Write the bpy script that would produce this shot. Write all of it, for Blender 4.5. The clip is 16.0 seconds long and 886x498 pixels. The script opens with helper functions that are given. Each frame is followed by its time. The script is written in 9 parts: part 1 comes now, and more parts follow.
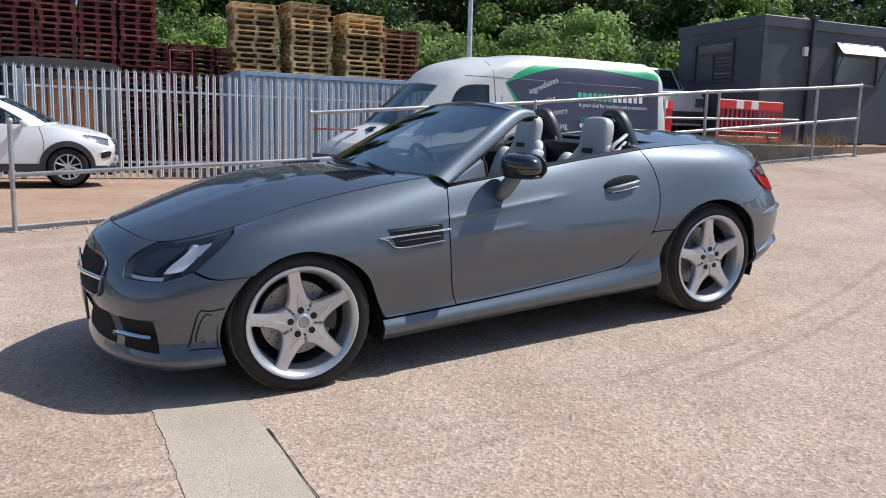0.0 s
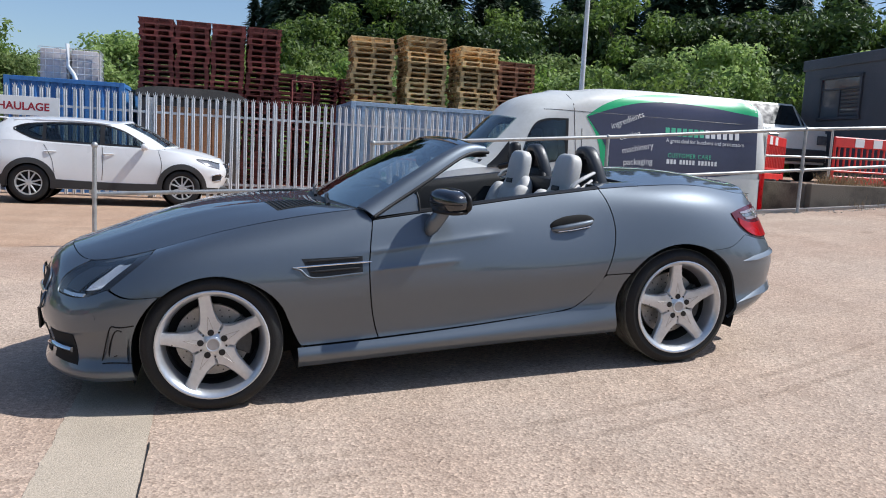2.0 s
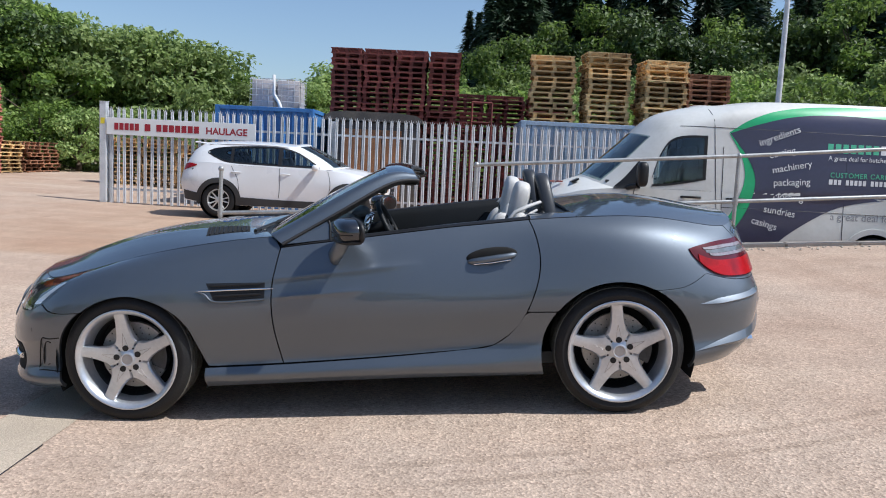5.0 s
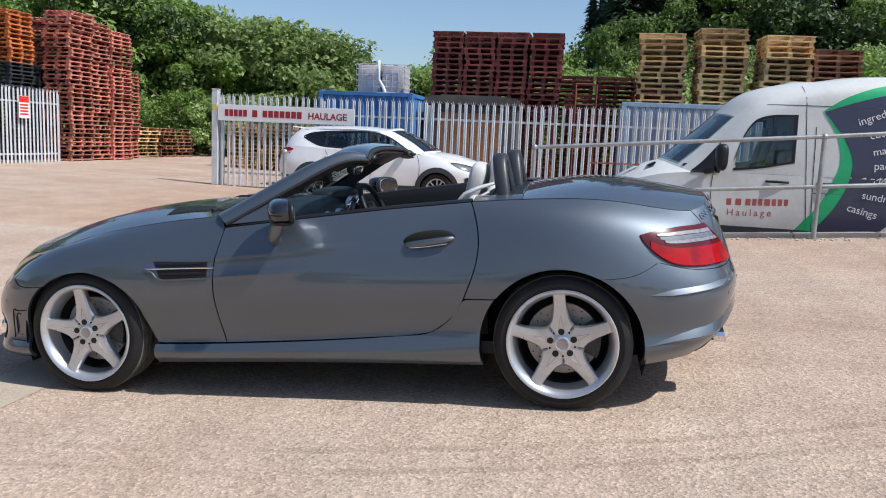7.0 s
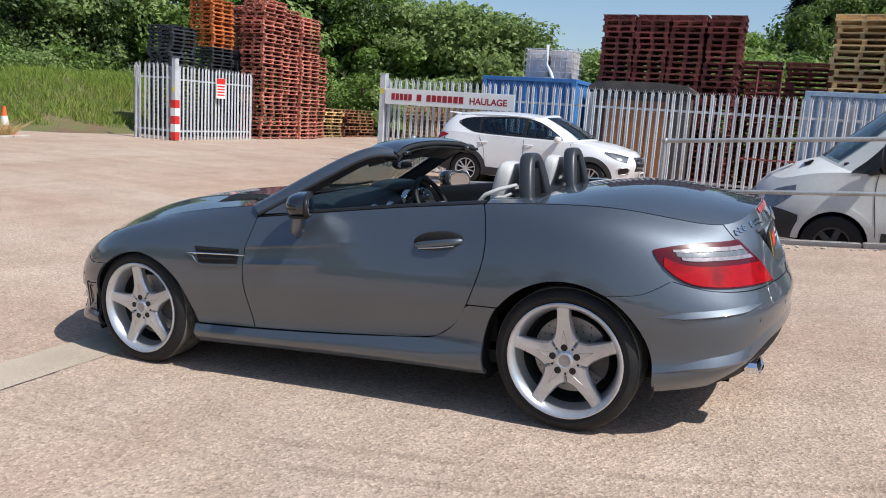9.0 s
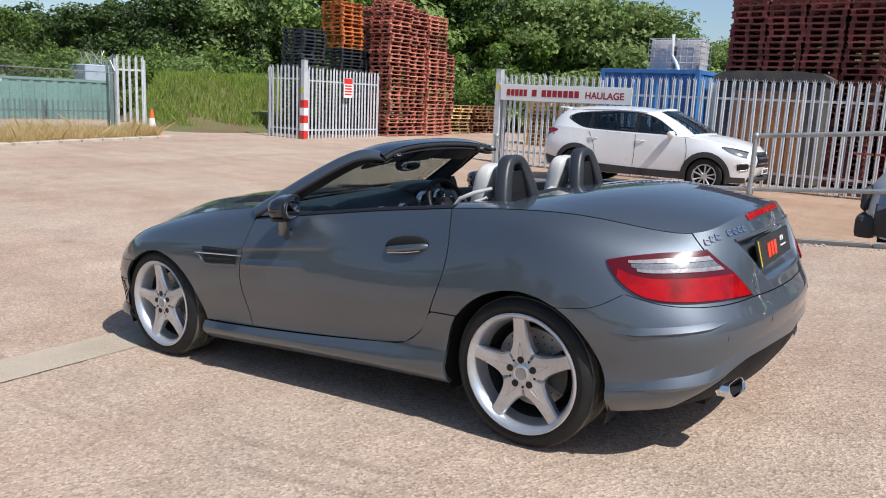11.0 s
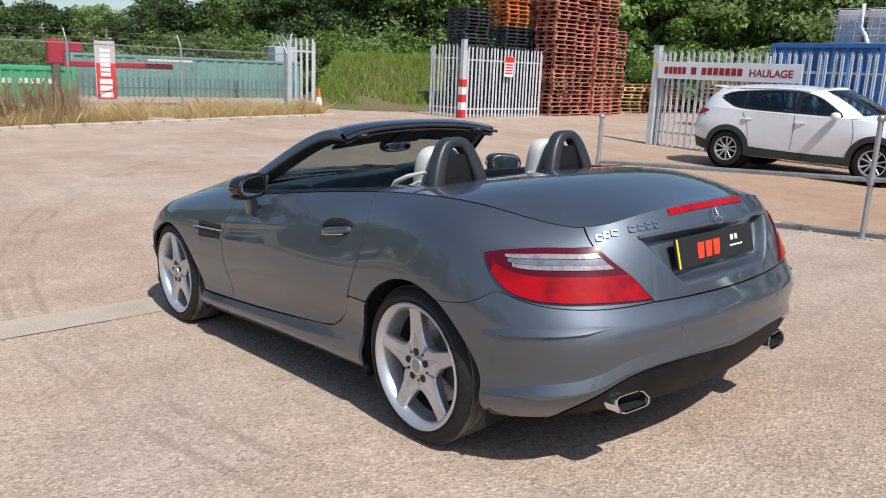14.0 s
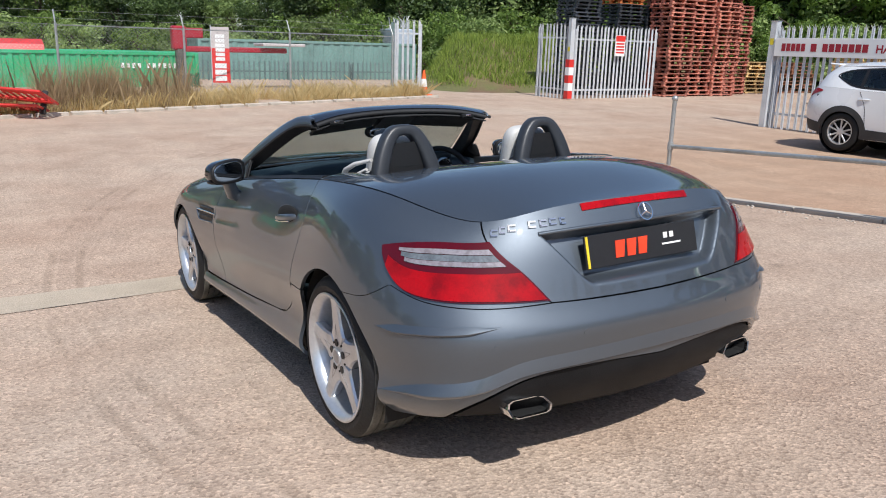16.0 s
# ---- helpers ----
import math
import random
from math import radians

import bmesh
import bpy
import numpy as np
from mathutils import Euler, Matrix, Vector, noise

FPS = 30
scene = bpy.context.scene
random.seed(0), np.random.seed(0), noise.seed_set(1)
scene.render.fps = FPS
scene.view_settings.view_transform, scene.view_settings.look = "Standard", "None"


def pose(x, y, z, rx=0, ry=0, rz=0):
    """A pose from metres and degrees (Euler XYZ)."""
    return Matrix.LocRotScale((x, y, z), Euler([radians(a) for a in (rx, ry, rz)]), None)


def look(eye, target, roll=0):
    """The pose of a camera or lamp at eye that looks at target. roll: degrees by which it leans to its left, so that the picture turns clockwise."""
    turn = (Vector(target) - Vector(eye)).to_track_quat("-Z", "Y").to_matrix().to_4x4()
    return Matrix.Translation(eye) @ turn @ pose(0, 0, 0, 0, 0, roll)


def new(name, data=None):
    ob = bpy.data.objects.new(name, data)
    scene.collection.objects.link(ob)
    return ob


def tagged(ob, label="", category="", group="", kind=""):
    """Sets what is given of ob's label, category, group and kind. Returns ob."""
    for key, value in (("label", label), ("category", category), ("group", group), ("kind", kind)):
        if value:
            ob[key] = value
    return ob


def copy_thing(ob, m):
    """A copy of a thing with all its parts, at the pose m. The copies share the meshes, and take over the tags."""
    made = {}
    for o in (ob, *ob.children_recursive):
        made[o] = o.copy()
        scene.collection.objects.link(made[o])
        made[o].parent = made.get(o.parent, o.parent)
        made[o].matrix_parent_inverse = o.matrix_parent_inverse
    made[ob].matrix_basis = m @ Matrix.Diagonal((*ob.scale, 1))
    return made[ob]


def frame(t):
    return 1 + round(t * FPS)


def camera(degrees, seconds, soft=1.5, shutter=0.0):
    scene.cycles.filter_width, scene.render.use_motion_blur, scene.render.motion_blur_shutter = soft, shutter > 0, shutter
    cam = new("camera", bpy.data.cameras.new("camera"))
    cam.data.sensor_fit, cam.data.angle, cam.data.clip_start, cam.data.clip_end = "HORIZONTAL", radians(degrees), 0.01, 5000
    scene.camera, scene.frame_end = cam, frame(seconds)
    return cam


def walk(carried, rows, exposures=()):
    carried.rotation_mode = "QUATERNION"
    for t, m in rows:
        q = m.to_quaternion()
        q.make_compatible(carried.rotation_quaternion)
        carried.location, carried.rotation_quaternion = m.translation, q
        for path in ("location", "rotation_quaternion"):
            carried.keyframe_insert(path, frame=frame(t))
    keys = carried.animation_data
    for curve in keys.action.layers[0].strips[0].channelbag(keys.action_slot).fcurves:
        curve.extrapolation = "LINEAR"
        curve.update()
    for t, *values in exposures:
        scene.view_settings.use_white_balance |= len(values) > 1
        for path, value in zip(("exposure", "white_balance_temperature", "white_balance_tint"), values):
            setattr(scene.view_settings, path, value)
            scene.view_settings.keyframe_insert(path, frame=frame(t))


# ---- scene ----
cam = camera(59.7, 16.0, 1.0)
PATH = [
    (0, (-2.197, -4.092, 1.075), (-1.289, -2.335, 0.779), 1.7),
    (0.5, (-1.961, -4.285, 1.121), (-1.133, -2.487, 0.838), 1.7),
    (1, (-1.756, -4.379, 1.143), (-1.01, -2.542, 0.881), 1.9),
    (1.5, (-1.492, -4.386, 1.142), (-0.834, -2.514, 0.897), 2.4),
    (2, (-1.22, -4.471, 1.137), (-0.65, -2.569, 0.903), 3.1),
    (2.5, (-0.974, -4.568, 1.155), (-0.494, -2.64, 0.925), 3.4),
    (3, (-0.721, -4.526, 1.152), (-0.335, -2.576, 0.928), 3.6),
    (3.5, (-0.48, -4.504, 1.192), (-0.193, -2.536, 0.977), 3.4),
    (4, (-0.167, -4.556, 1.206), (0.016, -2.575, 0.997), 3.0),
    (4.2, (-0.058, -4.588, 1.221), (0.081, -2.603, 1.015), 2.9),
    (6.3, (0.967, -4.575, 1.318), (0.728, -2.607, 1.057), 2.6),
    (6.5, (1.047, -4.49, 1.288), (0.776, -2.526, 1.024), 2.5),
    (7, (1.281, -4.348, 1.295), (0.921, -2.4, 1.018), 2.6),
    (7.5, (1.49, -4.294, 1.32), (1.017, -2.372, 1.032), 2.7),
    (8, (1.728, -4.249, 1.367), (1.131, -2.364, 1.06), 3.2),
    (8.5, (1.875, -4.148, 1.378), (1.163, -2.308, 1.052), 3.6),
    (9, (2.013, -3.987, 1.406), (1.203, -2.191, 1.061), 3.8),
    (11.5, (2.832, -3.416, 1.495), (1.633, -1.861, 1.114), 2.2),
    (12, (2.998, -3.303, 1.508), (1.732, -1.802, 1.124), 1.8),
    (12.5, (3.08, -3.188, 1.512), (1.759, -1.738, 1.121), 1.8),
    (13, (3.138, -2.985, 1.511), (1.765, -1.59, 1.101), 2.1),
    (13.5, (3.238, -2.831, 1.523), (1.815, -1.493, 1.092), 2.4),
    (14, (3.413, -2.665, 1.534), (1.939, -1.391, 1.083), 2.4),
    (14.5, (3.495, -2.521, 1.525), (1.972, -1.314, 1.056), 2.3),
    (15, (3.551, -2.327, 1.538), (1.982, -1.185, 1.053), 2.1),
    (15.5, (3.66, -2.147, 1.553), (2.048, -1.073, 1.056), 1.8),
    (16, (3.8, -1.979, 1.581), (2.147, -0.975, 1.072), 1.6),
]
walk(cam, [(t, look(eye, target, roll)) for t, eye, target, roll in PATH],
     [(0, 0.01, 6050, 10), (6, 0.05, 6100, 10), (11, 0.01, 6250, 10), (16, -0.04, 6250, 10)])

# ---- world and sun ----
world = bpy.data.worlds.new("sky")
scene.world = world
world.use_nodes = True
SUN_WAY = Vector((0.74, -0.16, 1.0)).normalized()
wn, wl = world.node_tree.nodes, world.node_tree.links
sky = wn.new("ShaderNodeTexSky")
sky.sky_type = "NISHITA"
sky.sun_disc = False
sky.sun_elevation = math.asin(SUN_WAY.z)
sky.sun_rotation = math.atan2(SUN_WAY.x, SUN_WAY.y)
sky.air_density, sky.dust_density, sky.ozone_density = 1.0, 1.1, 2.4
wl.new(sky.outputs[0], wn["Background"].inputs[0])
wn["Background"].inputs[1].default_value = 0.125
sun = new("sun", bpy.data.lights.new("sun", "SUN"))
sun.data.energy, sun.data.angle, sun.data.color = 5.0, radians(0.53), (1.0, 0.965, 0.90)
sun.matrix_world = look(SUN_WAY * 60, (0, 0, 0))
scene.view_settings.exposure = 0.0

# ---- materials ----
def material(name, colour, rough=0.6, metal=0.0, var=0.12, scale=6.0, fine=60.0, bump=0.0, bump_scale=80.0,
             second=None, spread=(0.45, 0.65), coat=0.0, island=0.0, piece=0.0, spec=0.5):
    """A surface of one base colour, varied at two scales, with an optional second colour in patches."""
    m = bpy.data.materials.new(name)
    m.use_nodes = True
    n, l = m.node_tree.nodes, m.node_tree.links
    b = n["Principled BSDF"]
    co = n.new("ShaderNodeTexCoord")
    big = n.new("ShaderNodeTexNoise")
    big.inputs["Scale"].default_value, big.inputs["Detail"].default_value = scale, 5
    small = n.new("ShaderNodeTexNoise")
    small.inputs["Scale"].default_value, small.inputs["Detail"].default_value = fine, 3
    for t in (big, small):
        l.new(co.outputs["Object"], t.inputs["Vector"])
    ramp = n.new("ShaderNodeValToRGB")
    ramp.color_ramp.elements[0].position, ramp.color_ramp.elements[1].position = spread
    ramp.color_ramp.elements[0].color = (*colour, 1)
    ramp.color_ramp.elements[1].color = (*(second or [c * (1 - var) for c in colour]), 1)
    l.new(big.outputs["Fac"], ramp.inputs["Fac"])
    mix = n.new("ShaderNodeMix")
    mix.data_type, mix.blend_type = "RGBA", "OVERLAY"
    mix.inputs["Factor"].default_value = min(1, var * 1.5)
    l.new(ramp.outputs["Color"], mix.inputs["A"])
    l.new(small.outputs["Fac"], mix.inputs["B"])
    last = mix.outputs["Result"]
    if island or piece:
        source = n.new("ShaderNodeNewGeometry").outputs["Random Per Island"] if island else n.new("ShaderNodeObjectInfo").outputs["Random"]
        to = n.new("ShaderNodeMapRange")
        amount = island or piece
        to.inputs["To Min"].default_value, to.inputs["To Max"].default_value = 1 - amount, 1 + amount
        l.new(source, to.inputs["Value"])
        hsv = n.new("ShaderNodeHueSaturation")
        l.new(last, hsv.inputs["Color"])
        l.new(to.outputs["Result"], hsv.inputs["Value"])
        last = hsv.outputs["Color"]
    l.new(last, b.inputs["Base Color"])
    rr = n.new("ShaderNodeMapRange")
    rr.inputs["To Min"].default_value, rr.inputs["To Max"].default_value = max(0, rough - 0.12), min(1, rough + 0.12)
    l.new(big.outputs["Fac"], rr.inputs["Value"])
    l.new(rr.outputs["Result"], b.inputs["Roughness"])
    b.inputs["Metallic"].default_value = metal
    b.inputs["Coat Weight"].default_value = coat
    b.inputs["Specular IOR Level"].default_value = spec
    if bump:
        bt = n.new("ShaderNodeTexNoise")
        bt.inputs["Scale"].default_value, bt.inputs["Detail"].default_value = bump_scale, 4
        l.new(co.outputs["Object"], bt.inputs["Vector"])
        bp = n.new("ShaderNodeBump")
        bp.inputs["Strength"].default_value, bp.inputs["Distance"].default_value = bump, 0.01
        l.new(bt.outputs["Fac"], bp.inputs["Height"])
        l.new(bp.outputs["Normal"], b.inputs["Normal"])
    return m


def glass_material(name, tint, rough=0.0, floor=0.05):
    """Thin window glass: a clear sheet with a mirror-like skin."""
    m = bpy.data.materials.new(name)
    m.use_nodes = True
    n, l = m.node_tree.nodes, m.node_tree.links
    n.remove(n["Principled BSDF"])
    clear, skin, mix = n.new("ShaderNodeBsdfTransparent"), n.new("ShaderNodeBsdfGlossy"), n.new("ShaderNodeMixShader")
    clear.inputs["Color"].default_value = (*tint, 1)
    skin.inputs["Roughness"].default_value = rough
    lw = n.new("ShaderNodeLayerWeight")
    power, gain = n.new("ShaderNodeMath"), n.new("ShaderNodeMath")
    power.operation, gain.operation = "POWER", "MULTIPLY_ADD"
    power.inputs[1].default_value = 4.0
    gain.inputs[1].default_value, gain.inputs[2].default_value = 0.85, floor
    lw.inputs["Blend"].default_value = 0.5
    l.new(lw.outputs["Facing"], power.inputs[0])
    l.new(power.outputs[0], gain.inputs[0])
    l.new(gain.outputs[0], mix.inputs[0])
    l.new(clear.outputs[0], mix.inputs[1])
    l.new(skin.outputs[0], mix.inputs[2])
    l.new(mix.outputs[0], n["Material Output"].inputs["Surface"])
    return m


# ---- building helpers ----
def part(name, bm, mat, parent=None, label="", smooth=None):
    """Links a bmesh as one mesh object under a thing or a part. smooth: degrees past which an edge stays sharp."""
    me = bpy.data.meshes.new(name)
    bmesh.ops.recalc_face_normals(bm, faces=bm.faces)
    bm.to_mesh(me)
    bm.free()
    return part_of(name, me, mat, parent, label, smooth)


def part_of(name, me, mat, parent=None, label="", smooth=None):
    if smooth is not None:
        me.polygons.foreach_set("use_smooth", [True] * len(me.polygons))
        me.set_sharp_from_angle(angle=radians(smooth))
    for one in (mat if isinstance(mat, (list, tuple)) else [mat]):
        me.materials.append(one)
    ob = new(name, me)
    ob.parent = parent
    return tagged(ob, label)


def thing(name, label, category, m=None, group="", kind=""):
    """The empty at the base of a thing with parts."""
    ob = new(name)
    ob.empty_display_size = 0.2
    if m is not None:
        ob.matrix_world = m
    return tagged(ob, label, category, group, kind)


def box(bm, at, size, m=None, bevel=0.0, seg=1):
    """A box about its centre, with bevelled edges if asked."""
    c = bmesh.ops.create_cube(bm, size=1.0, matrix=Matrix.Translation(at) @ (m or Matrix()) @ Matrix.Diagonal((*size, 1)))
    if bevel:
        edges = list({e for v in c["verts"] for e in v.link_edges})
        bmesh.ops.bevel(bm, geom=edges, offset=bevel, segments=seg, affect="EDGES", profile=0.6)


def fasten(bm):
    """Ties the loose pieces of one part together."""
    seen, first = set(), []
    for v in bm.verts:
        if v in seen:
            continue
        first.append(v)
        todo = [v]
        while todo:
            w = todo.pop()
            if w in seen:
                continue
            seen.add(w)
            todo += [e.other_vert(w) for e in w.link_edges]
    for a, b in zip(first, first[1:]):
        bm.edges.new((a, b))


def thicken(bm, t):
    """Gives an open sheet a thickness."""
    bm.normal_update()
    bmesh.ops.solidify(bm, geom=bm.faces[:], thickness=t)


def tube(bm, a, b, r, r2=None, seg=10, caps=True):
    """A round bar from a to b."""
    a, b = Vector(a), Vector(b)
    way = b - a
    m = Matrix.Translation((a + b) / 2) @ way.to_track_quat("Z", "Y").to_matrix().to_4x4()
    bmesh.ops.create_cone(bm, cap_ends=caps, segments=seg, radius1=r, radius2=r if r2 is None else r2, depth=way.length, matrix=m)


def sweep(bm, points, r, seg=8, flat=1.0):
    """A bar bent along points."""
    pts = [Vector(p) for p in points]
    rings = []
    for i, p in enumerate(pts):
        way = (pts[min(i + 1, len(pts) - 1)] - pts[max(i - 1, 0)]).normalized()
        side = way.cross(Vector((0, 0, 1)))
        side = side.normalized() if side.length > 1e-3 else Vector((1, 0, 0))
        up = side.cross(way)
        rad = r[i] if isinstance(r, (list, tuple)) else r
        rings.append([bm.verts.new(p + side * rad * math.cos(k * math.tau / seg) + up * rad * flat * math.sin(k * math.tau / seg)) for k in range(seg)])
    for r0, r1 in zip(rings, rings[1:]):
        for k in range(seg):
            bm.faces.new((r0[k], r0[(k + 1) % seg], r1[(k + 1) % seg], r1[k]))
    bm.faces.new(rings[0])
    bm.faces.new(rings[-1])


def prism(bm, outline, depth, m=None):
    """An outline in x and z, given a thickness in y from 0 to depth."""
    m = m or Matrix()
    a = [bm.verts.new(m @ Vector((x, 0, z))) for x, z in outline]
    b = [bm.verts.new(m @ Vector((x, depth, z))) for x, z in outline]
    bm.faces.new(a)
    bm.faces.new(b[::-1])
    k = len(a)
    for i in range(k):
        bm.faces.new((a[i], b[i], b[(i + 1) % k], a[(i + 1) % k]))


def lathe(bm, profile, seg=32, m=None):
    """A profile of (radius, y) turned about the y axis."""
    m = m or Matrix()
    rings = [[bm.verts.new(m @ Vector((r * math.cos(k * math.tau / seg), y, r * math.sin(k * math.tau / seg)))) for k in range(seg)] for r, y in profile]
    for r0, r1 in zip(rings, rings[1:]):
        for k in range(seg):
            bm.faces.new((r0[k], r0[(k + 1) % seg], r1[(k + 1) % seg], r1[k]))


def words(text, size, m, mat, parent, name="lettering", label="", spread=1.0, bold=0.0, lay=None):
    """Raised lettering in the built-in font, lying in the x and z of the pose m."""
    cu = bpy.data.curves.new(name, "FONT")
    cu.body, cu.size, cu.extrude, cu.align_x, cu.space_character, cu.offset = text, size, 0.0005, "LEFT", spread, bold
    tmp = bpy.data.objects.new("tmp", cu)
    me = bpy.data.meshes.new_from_object(tmp)
    bpy.data.objects.remove(tmp)
    me.transform(m @ pose(0, 0, 0, 90, 0, 0))
    bm = bmesh.new()
    bm.from_mesh(me)
    fasten(bm)
    bm.to_mesh(me)
    bm.free()
    for v in me.vertices if lay else ():
        v.co.y = lay(v.co.x, v.co.y, v.co.z)
    return part_of(name, me, mat, parent, label)


def bars(widths, height, m, mat, parent, gap=0.25, name="lettering_bar", label=""):
    """Plain bars of the size of letters, in the x and z of the pose m."""
    bm = bmesh.new()
    x = 0.0
    for w in widths:
        if w > 0:
            box(bm, (x + w / 2, -0.0008, height / 2), (w, 0.0016, height))
            x += w + gap * height
        else:
            x -= w
    bm.transform(m)
    return part(name, bm, mat, parent, label)


def smoothstep(v, a, b):
    t = min(1.0, max(0.0, (v - a) / (b - a)))
    return t * t * (3 - 2 * t)


def curve_at(keys, x):
    """A smooth curve through keys (x, value), read at x."""
    if x <= keys[0][0]:
        return keys[0][1]
    for i in range(len(keys) - 1):
        (x0, y0), (x1, y1) = keys[i], keys[i + 1]
        if x <= x1:
            h = x1 - x0
            xa, ya = keys[i - 1] if i else (x0, y0)
            xb, yb = keys[i + 2] if i + 2 < len(keys) else (x1, y1)
            m0 = (y1 - ya) / (x1 - xa)
            m1 = (yb - y0) / (xb - x0)
            t = (x - x0) / h
            return ((2 * t ** 3 - 3 * t * t + 1) * y0 + (t ** 3 - 2 * t * t + t) * h * m0 + (3 * t * t - 2 * t ** 3) * y1 + (t ** 3 - t * t) * h * m1)
    return keys[-1][1]


def ramp_height(x, y):
    return 0.071 * x + 0.022 * (y + 0.86)


def ground_height(x, y):
    """The yard's level: a ramp that the sports car stands on, the lower yard behind it and the terrace of the cabin."""
    low = -0.11 + 0.2 * smoothstep(-x, 5, 16)
    if y > 5.04:
        if x > 7.7 and y > 5.6:
            return 1.02 + 0.01 * (x - 8)
        z = low - 0.05 * smoothstep(x, -1.5, 2.5) * (1 - smoothstep(y, 10.5, 13.5))
        if y > 24:
            z += 0.09 * (y - 24) * smoothstep(x, -14, 2) * (1 if y < 90 else 90 / y)
        return z
    r = min(ramp_height(x, y), 1.1 + 0.01 * x)
    k = 0.1
    h = max(0.0, min(1.0, 0.5 + 0.5 * (r - low) / k))
    return low + (r - low) * h + k * h * (1 - h) * 0.5


# ---- surfaces of the place ----
def ground_material():
    m = bpy.data.materials.new("worn_pink_concrete")
    m.use_nodes = True
    n, l = m.node_tree.nodes, m.node_tree.links
    b = n["Principled BSDF"]
    co = n.new("ShaderNodeTexCoord")

    def noise_of(scale, detail=6, rough=0.6, stretch=None):
        t = n.new("ShaderNodeTexNoise")
        t.inputs["Scale"].default_value, t.inputs["Detail"].default_value, t.inputs["Roughness"].default_value = scale, detail, rough
        if stretch:
            mp = n.new("ShaderNodeMapping")
            mp.inputs["Scale"].default_value, mp.inputs["Rotation"].default_value = stretch[:3], (0, 0, stretch[3])
            l.new(co.outputs["Object"], mp.inputs["Vector"])
            l.new(mp.outputs["Vector"], t.inputs["Vector"])
        else:
            l.new(co.outputs["Object"], t.inputs["Vector"])
        return t.outputs["Fac"]

    def ramp_of(fac, *stops):
        r = n.new("ShaderNodeValToRGB")
        while len(r.color_ramp.elements) < len(stops):
            r.color_ramp.elements.new(0.5)
        for e, (p, c) in zip(r.color_ramp.elements, stops):
            e.position, e.color = p, (*c, 1)
        l.new(fac, r.inputs["Fac"])
        return r.outputs["Color"]

    def mixed(kind, fac, a, c):
        x = n.new("ShaderNodeMix")
        x.data_type, x.blend_type = "RGBA", kind
        if isinstance(fac, float):
            x.inputs["Factor"].default_value = fac
        else:
            l.new(fac, x.inputs["Factor"])
        l.new(a, x.inputs["A"])
        l.new(c, x.inputs["B"])
        return x.outputs["Result"]

    base = ramp_of(noise_of(0.35, 8, 0.62), (0.36, (0.462, 0.338, 0.262)), (0.52, (0.508, 0.394, 0.314)), (0.68, (0.538, 0.438, 0.360)))
    grime = ramp_of(noise_of(1.7, 8, 0.7), (0.3, (0.62, 0.6, 0.58)), (0.62, (1, 1, 1)))
    base = mixed("MULTIPLY", 0.42, base, grime)
    streak = ramp_of(noise_of(1.0, 4, 0.5, (0.16, 2.4, 1, 0.25)), (0.42, (0.78, 0.76, 0.75)), (0.6, (1.05, 1.03, 1.0)))
    base = mixed("MULTIPLY", 0.22, base, streak)
    track = ramp_of(noise_of(1.0, 3, 0.5, (3.2, 0.1, 1, 0.5)), (0.40, (0.84, 0.82, 0.80)), (0.55, (1, 1, 1)))
    base = mixed("MULTIPLY", 0.3, base, track)
    flat, apart = n.new("ShaderNodeVectorMath"), n.new("ShaderNodeVectorMath")
    flat.operation, apart.operation = "MULTIPLY", "DISTANCE"
    flat.inputs[1].default_value, apart.inputs[1].default_value = (1, 1, 0), (-1.0, 8.7, 0)
    l.new(co.outputs["Object"], flat.inputs[0])
    l.new(flat.outputs["Vector"], apart.inputs[0])
    reach = n.new("ShaderNodeMapRange")
    reach.inputs["From Min"].default_value, reach.inputs["From Max"].default_value = 10.0, 11.9
    l.new(apart.outputs["Value"], reach.inputs["Value"])
    bare, mark = (1, 1, 1), (0.82, 0.81, 0.80)
    tyre = ramp_of(reach.outputs["Result"], (0.095, bare), (0.105, mark), (0.125, mark), (0.135, bare), (0.160, (0.93, 0.92, 0.92)), (0.185, (0.93, 0.92, 0.92)), (0.20, bare), (0.215, mark), (0.232, mark), (0.242, bare), (0.86, bare), (0.87, (0.9, 0.89, 0.88)), (0.89, (0.94, 0.93, 0.92)), (0.93, (0.9, 0.89, 0.88)), (0.95, bare))
    worn = ramp_of(noise_of(1.6, 5, 0.6), (0.40, (0, 0, 0)), (0.58, (1, 1, 1)))
    base = mixed("MULTIPLY", worn, base, tyre)
    place = n.new("ShaderNodeSeparateXYZ")
    l.new(co.outputs["Object"], place.inputs[0])
    slab = n.new("ShaderNodeMath")
    slab.operation = "MULTIPLY"
    for k, (axis, lo, hi) in enumerate((("Y", 4.9, 5.2), ("X", -9.5, -4.5))):
        edge = n.new("ShaderNodeMapRange")
        edge.inputs["From Min"].default_value, edge.inputs["From Max"].default_value = lo, hi
        l.new(place.outputs[axis], edge.inputs["Value"])
        l.new(edge.outputs["Result"], slab.inputs[k])
    brown = n.new("ShaderNodeRGB")
    brown.outputs[0].default_value = (0.93, 0.83, 0.74, 1)
    base = mixed("MULTIPLY", slab.outputs[0], base, brown.outputs[0])
    v = n.new("ShaderNodeTexVoronoi")
    v.inputs["Scale"].default_value = 78
    l.new(co.outputs["Object"], v.inputs["Vector"])
    sep = n.new("ShaderNodeSeparateColor")
    l.new(v.outputs["Color"], sep.inputs[0])
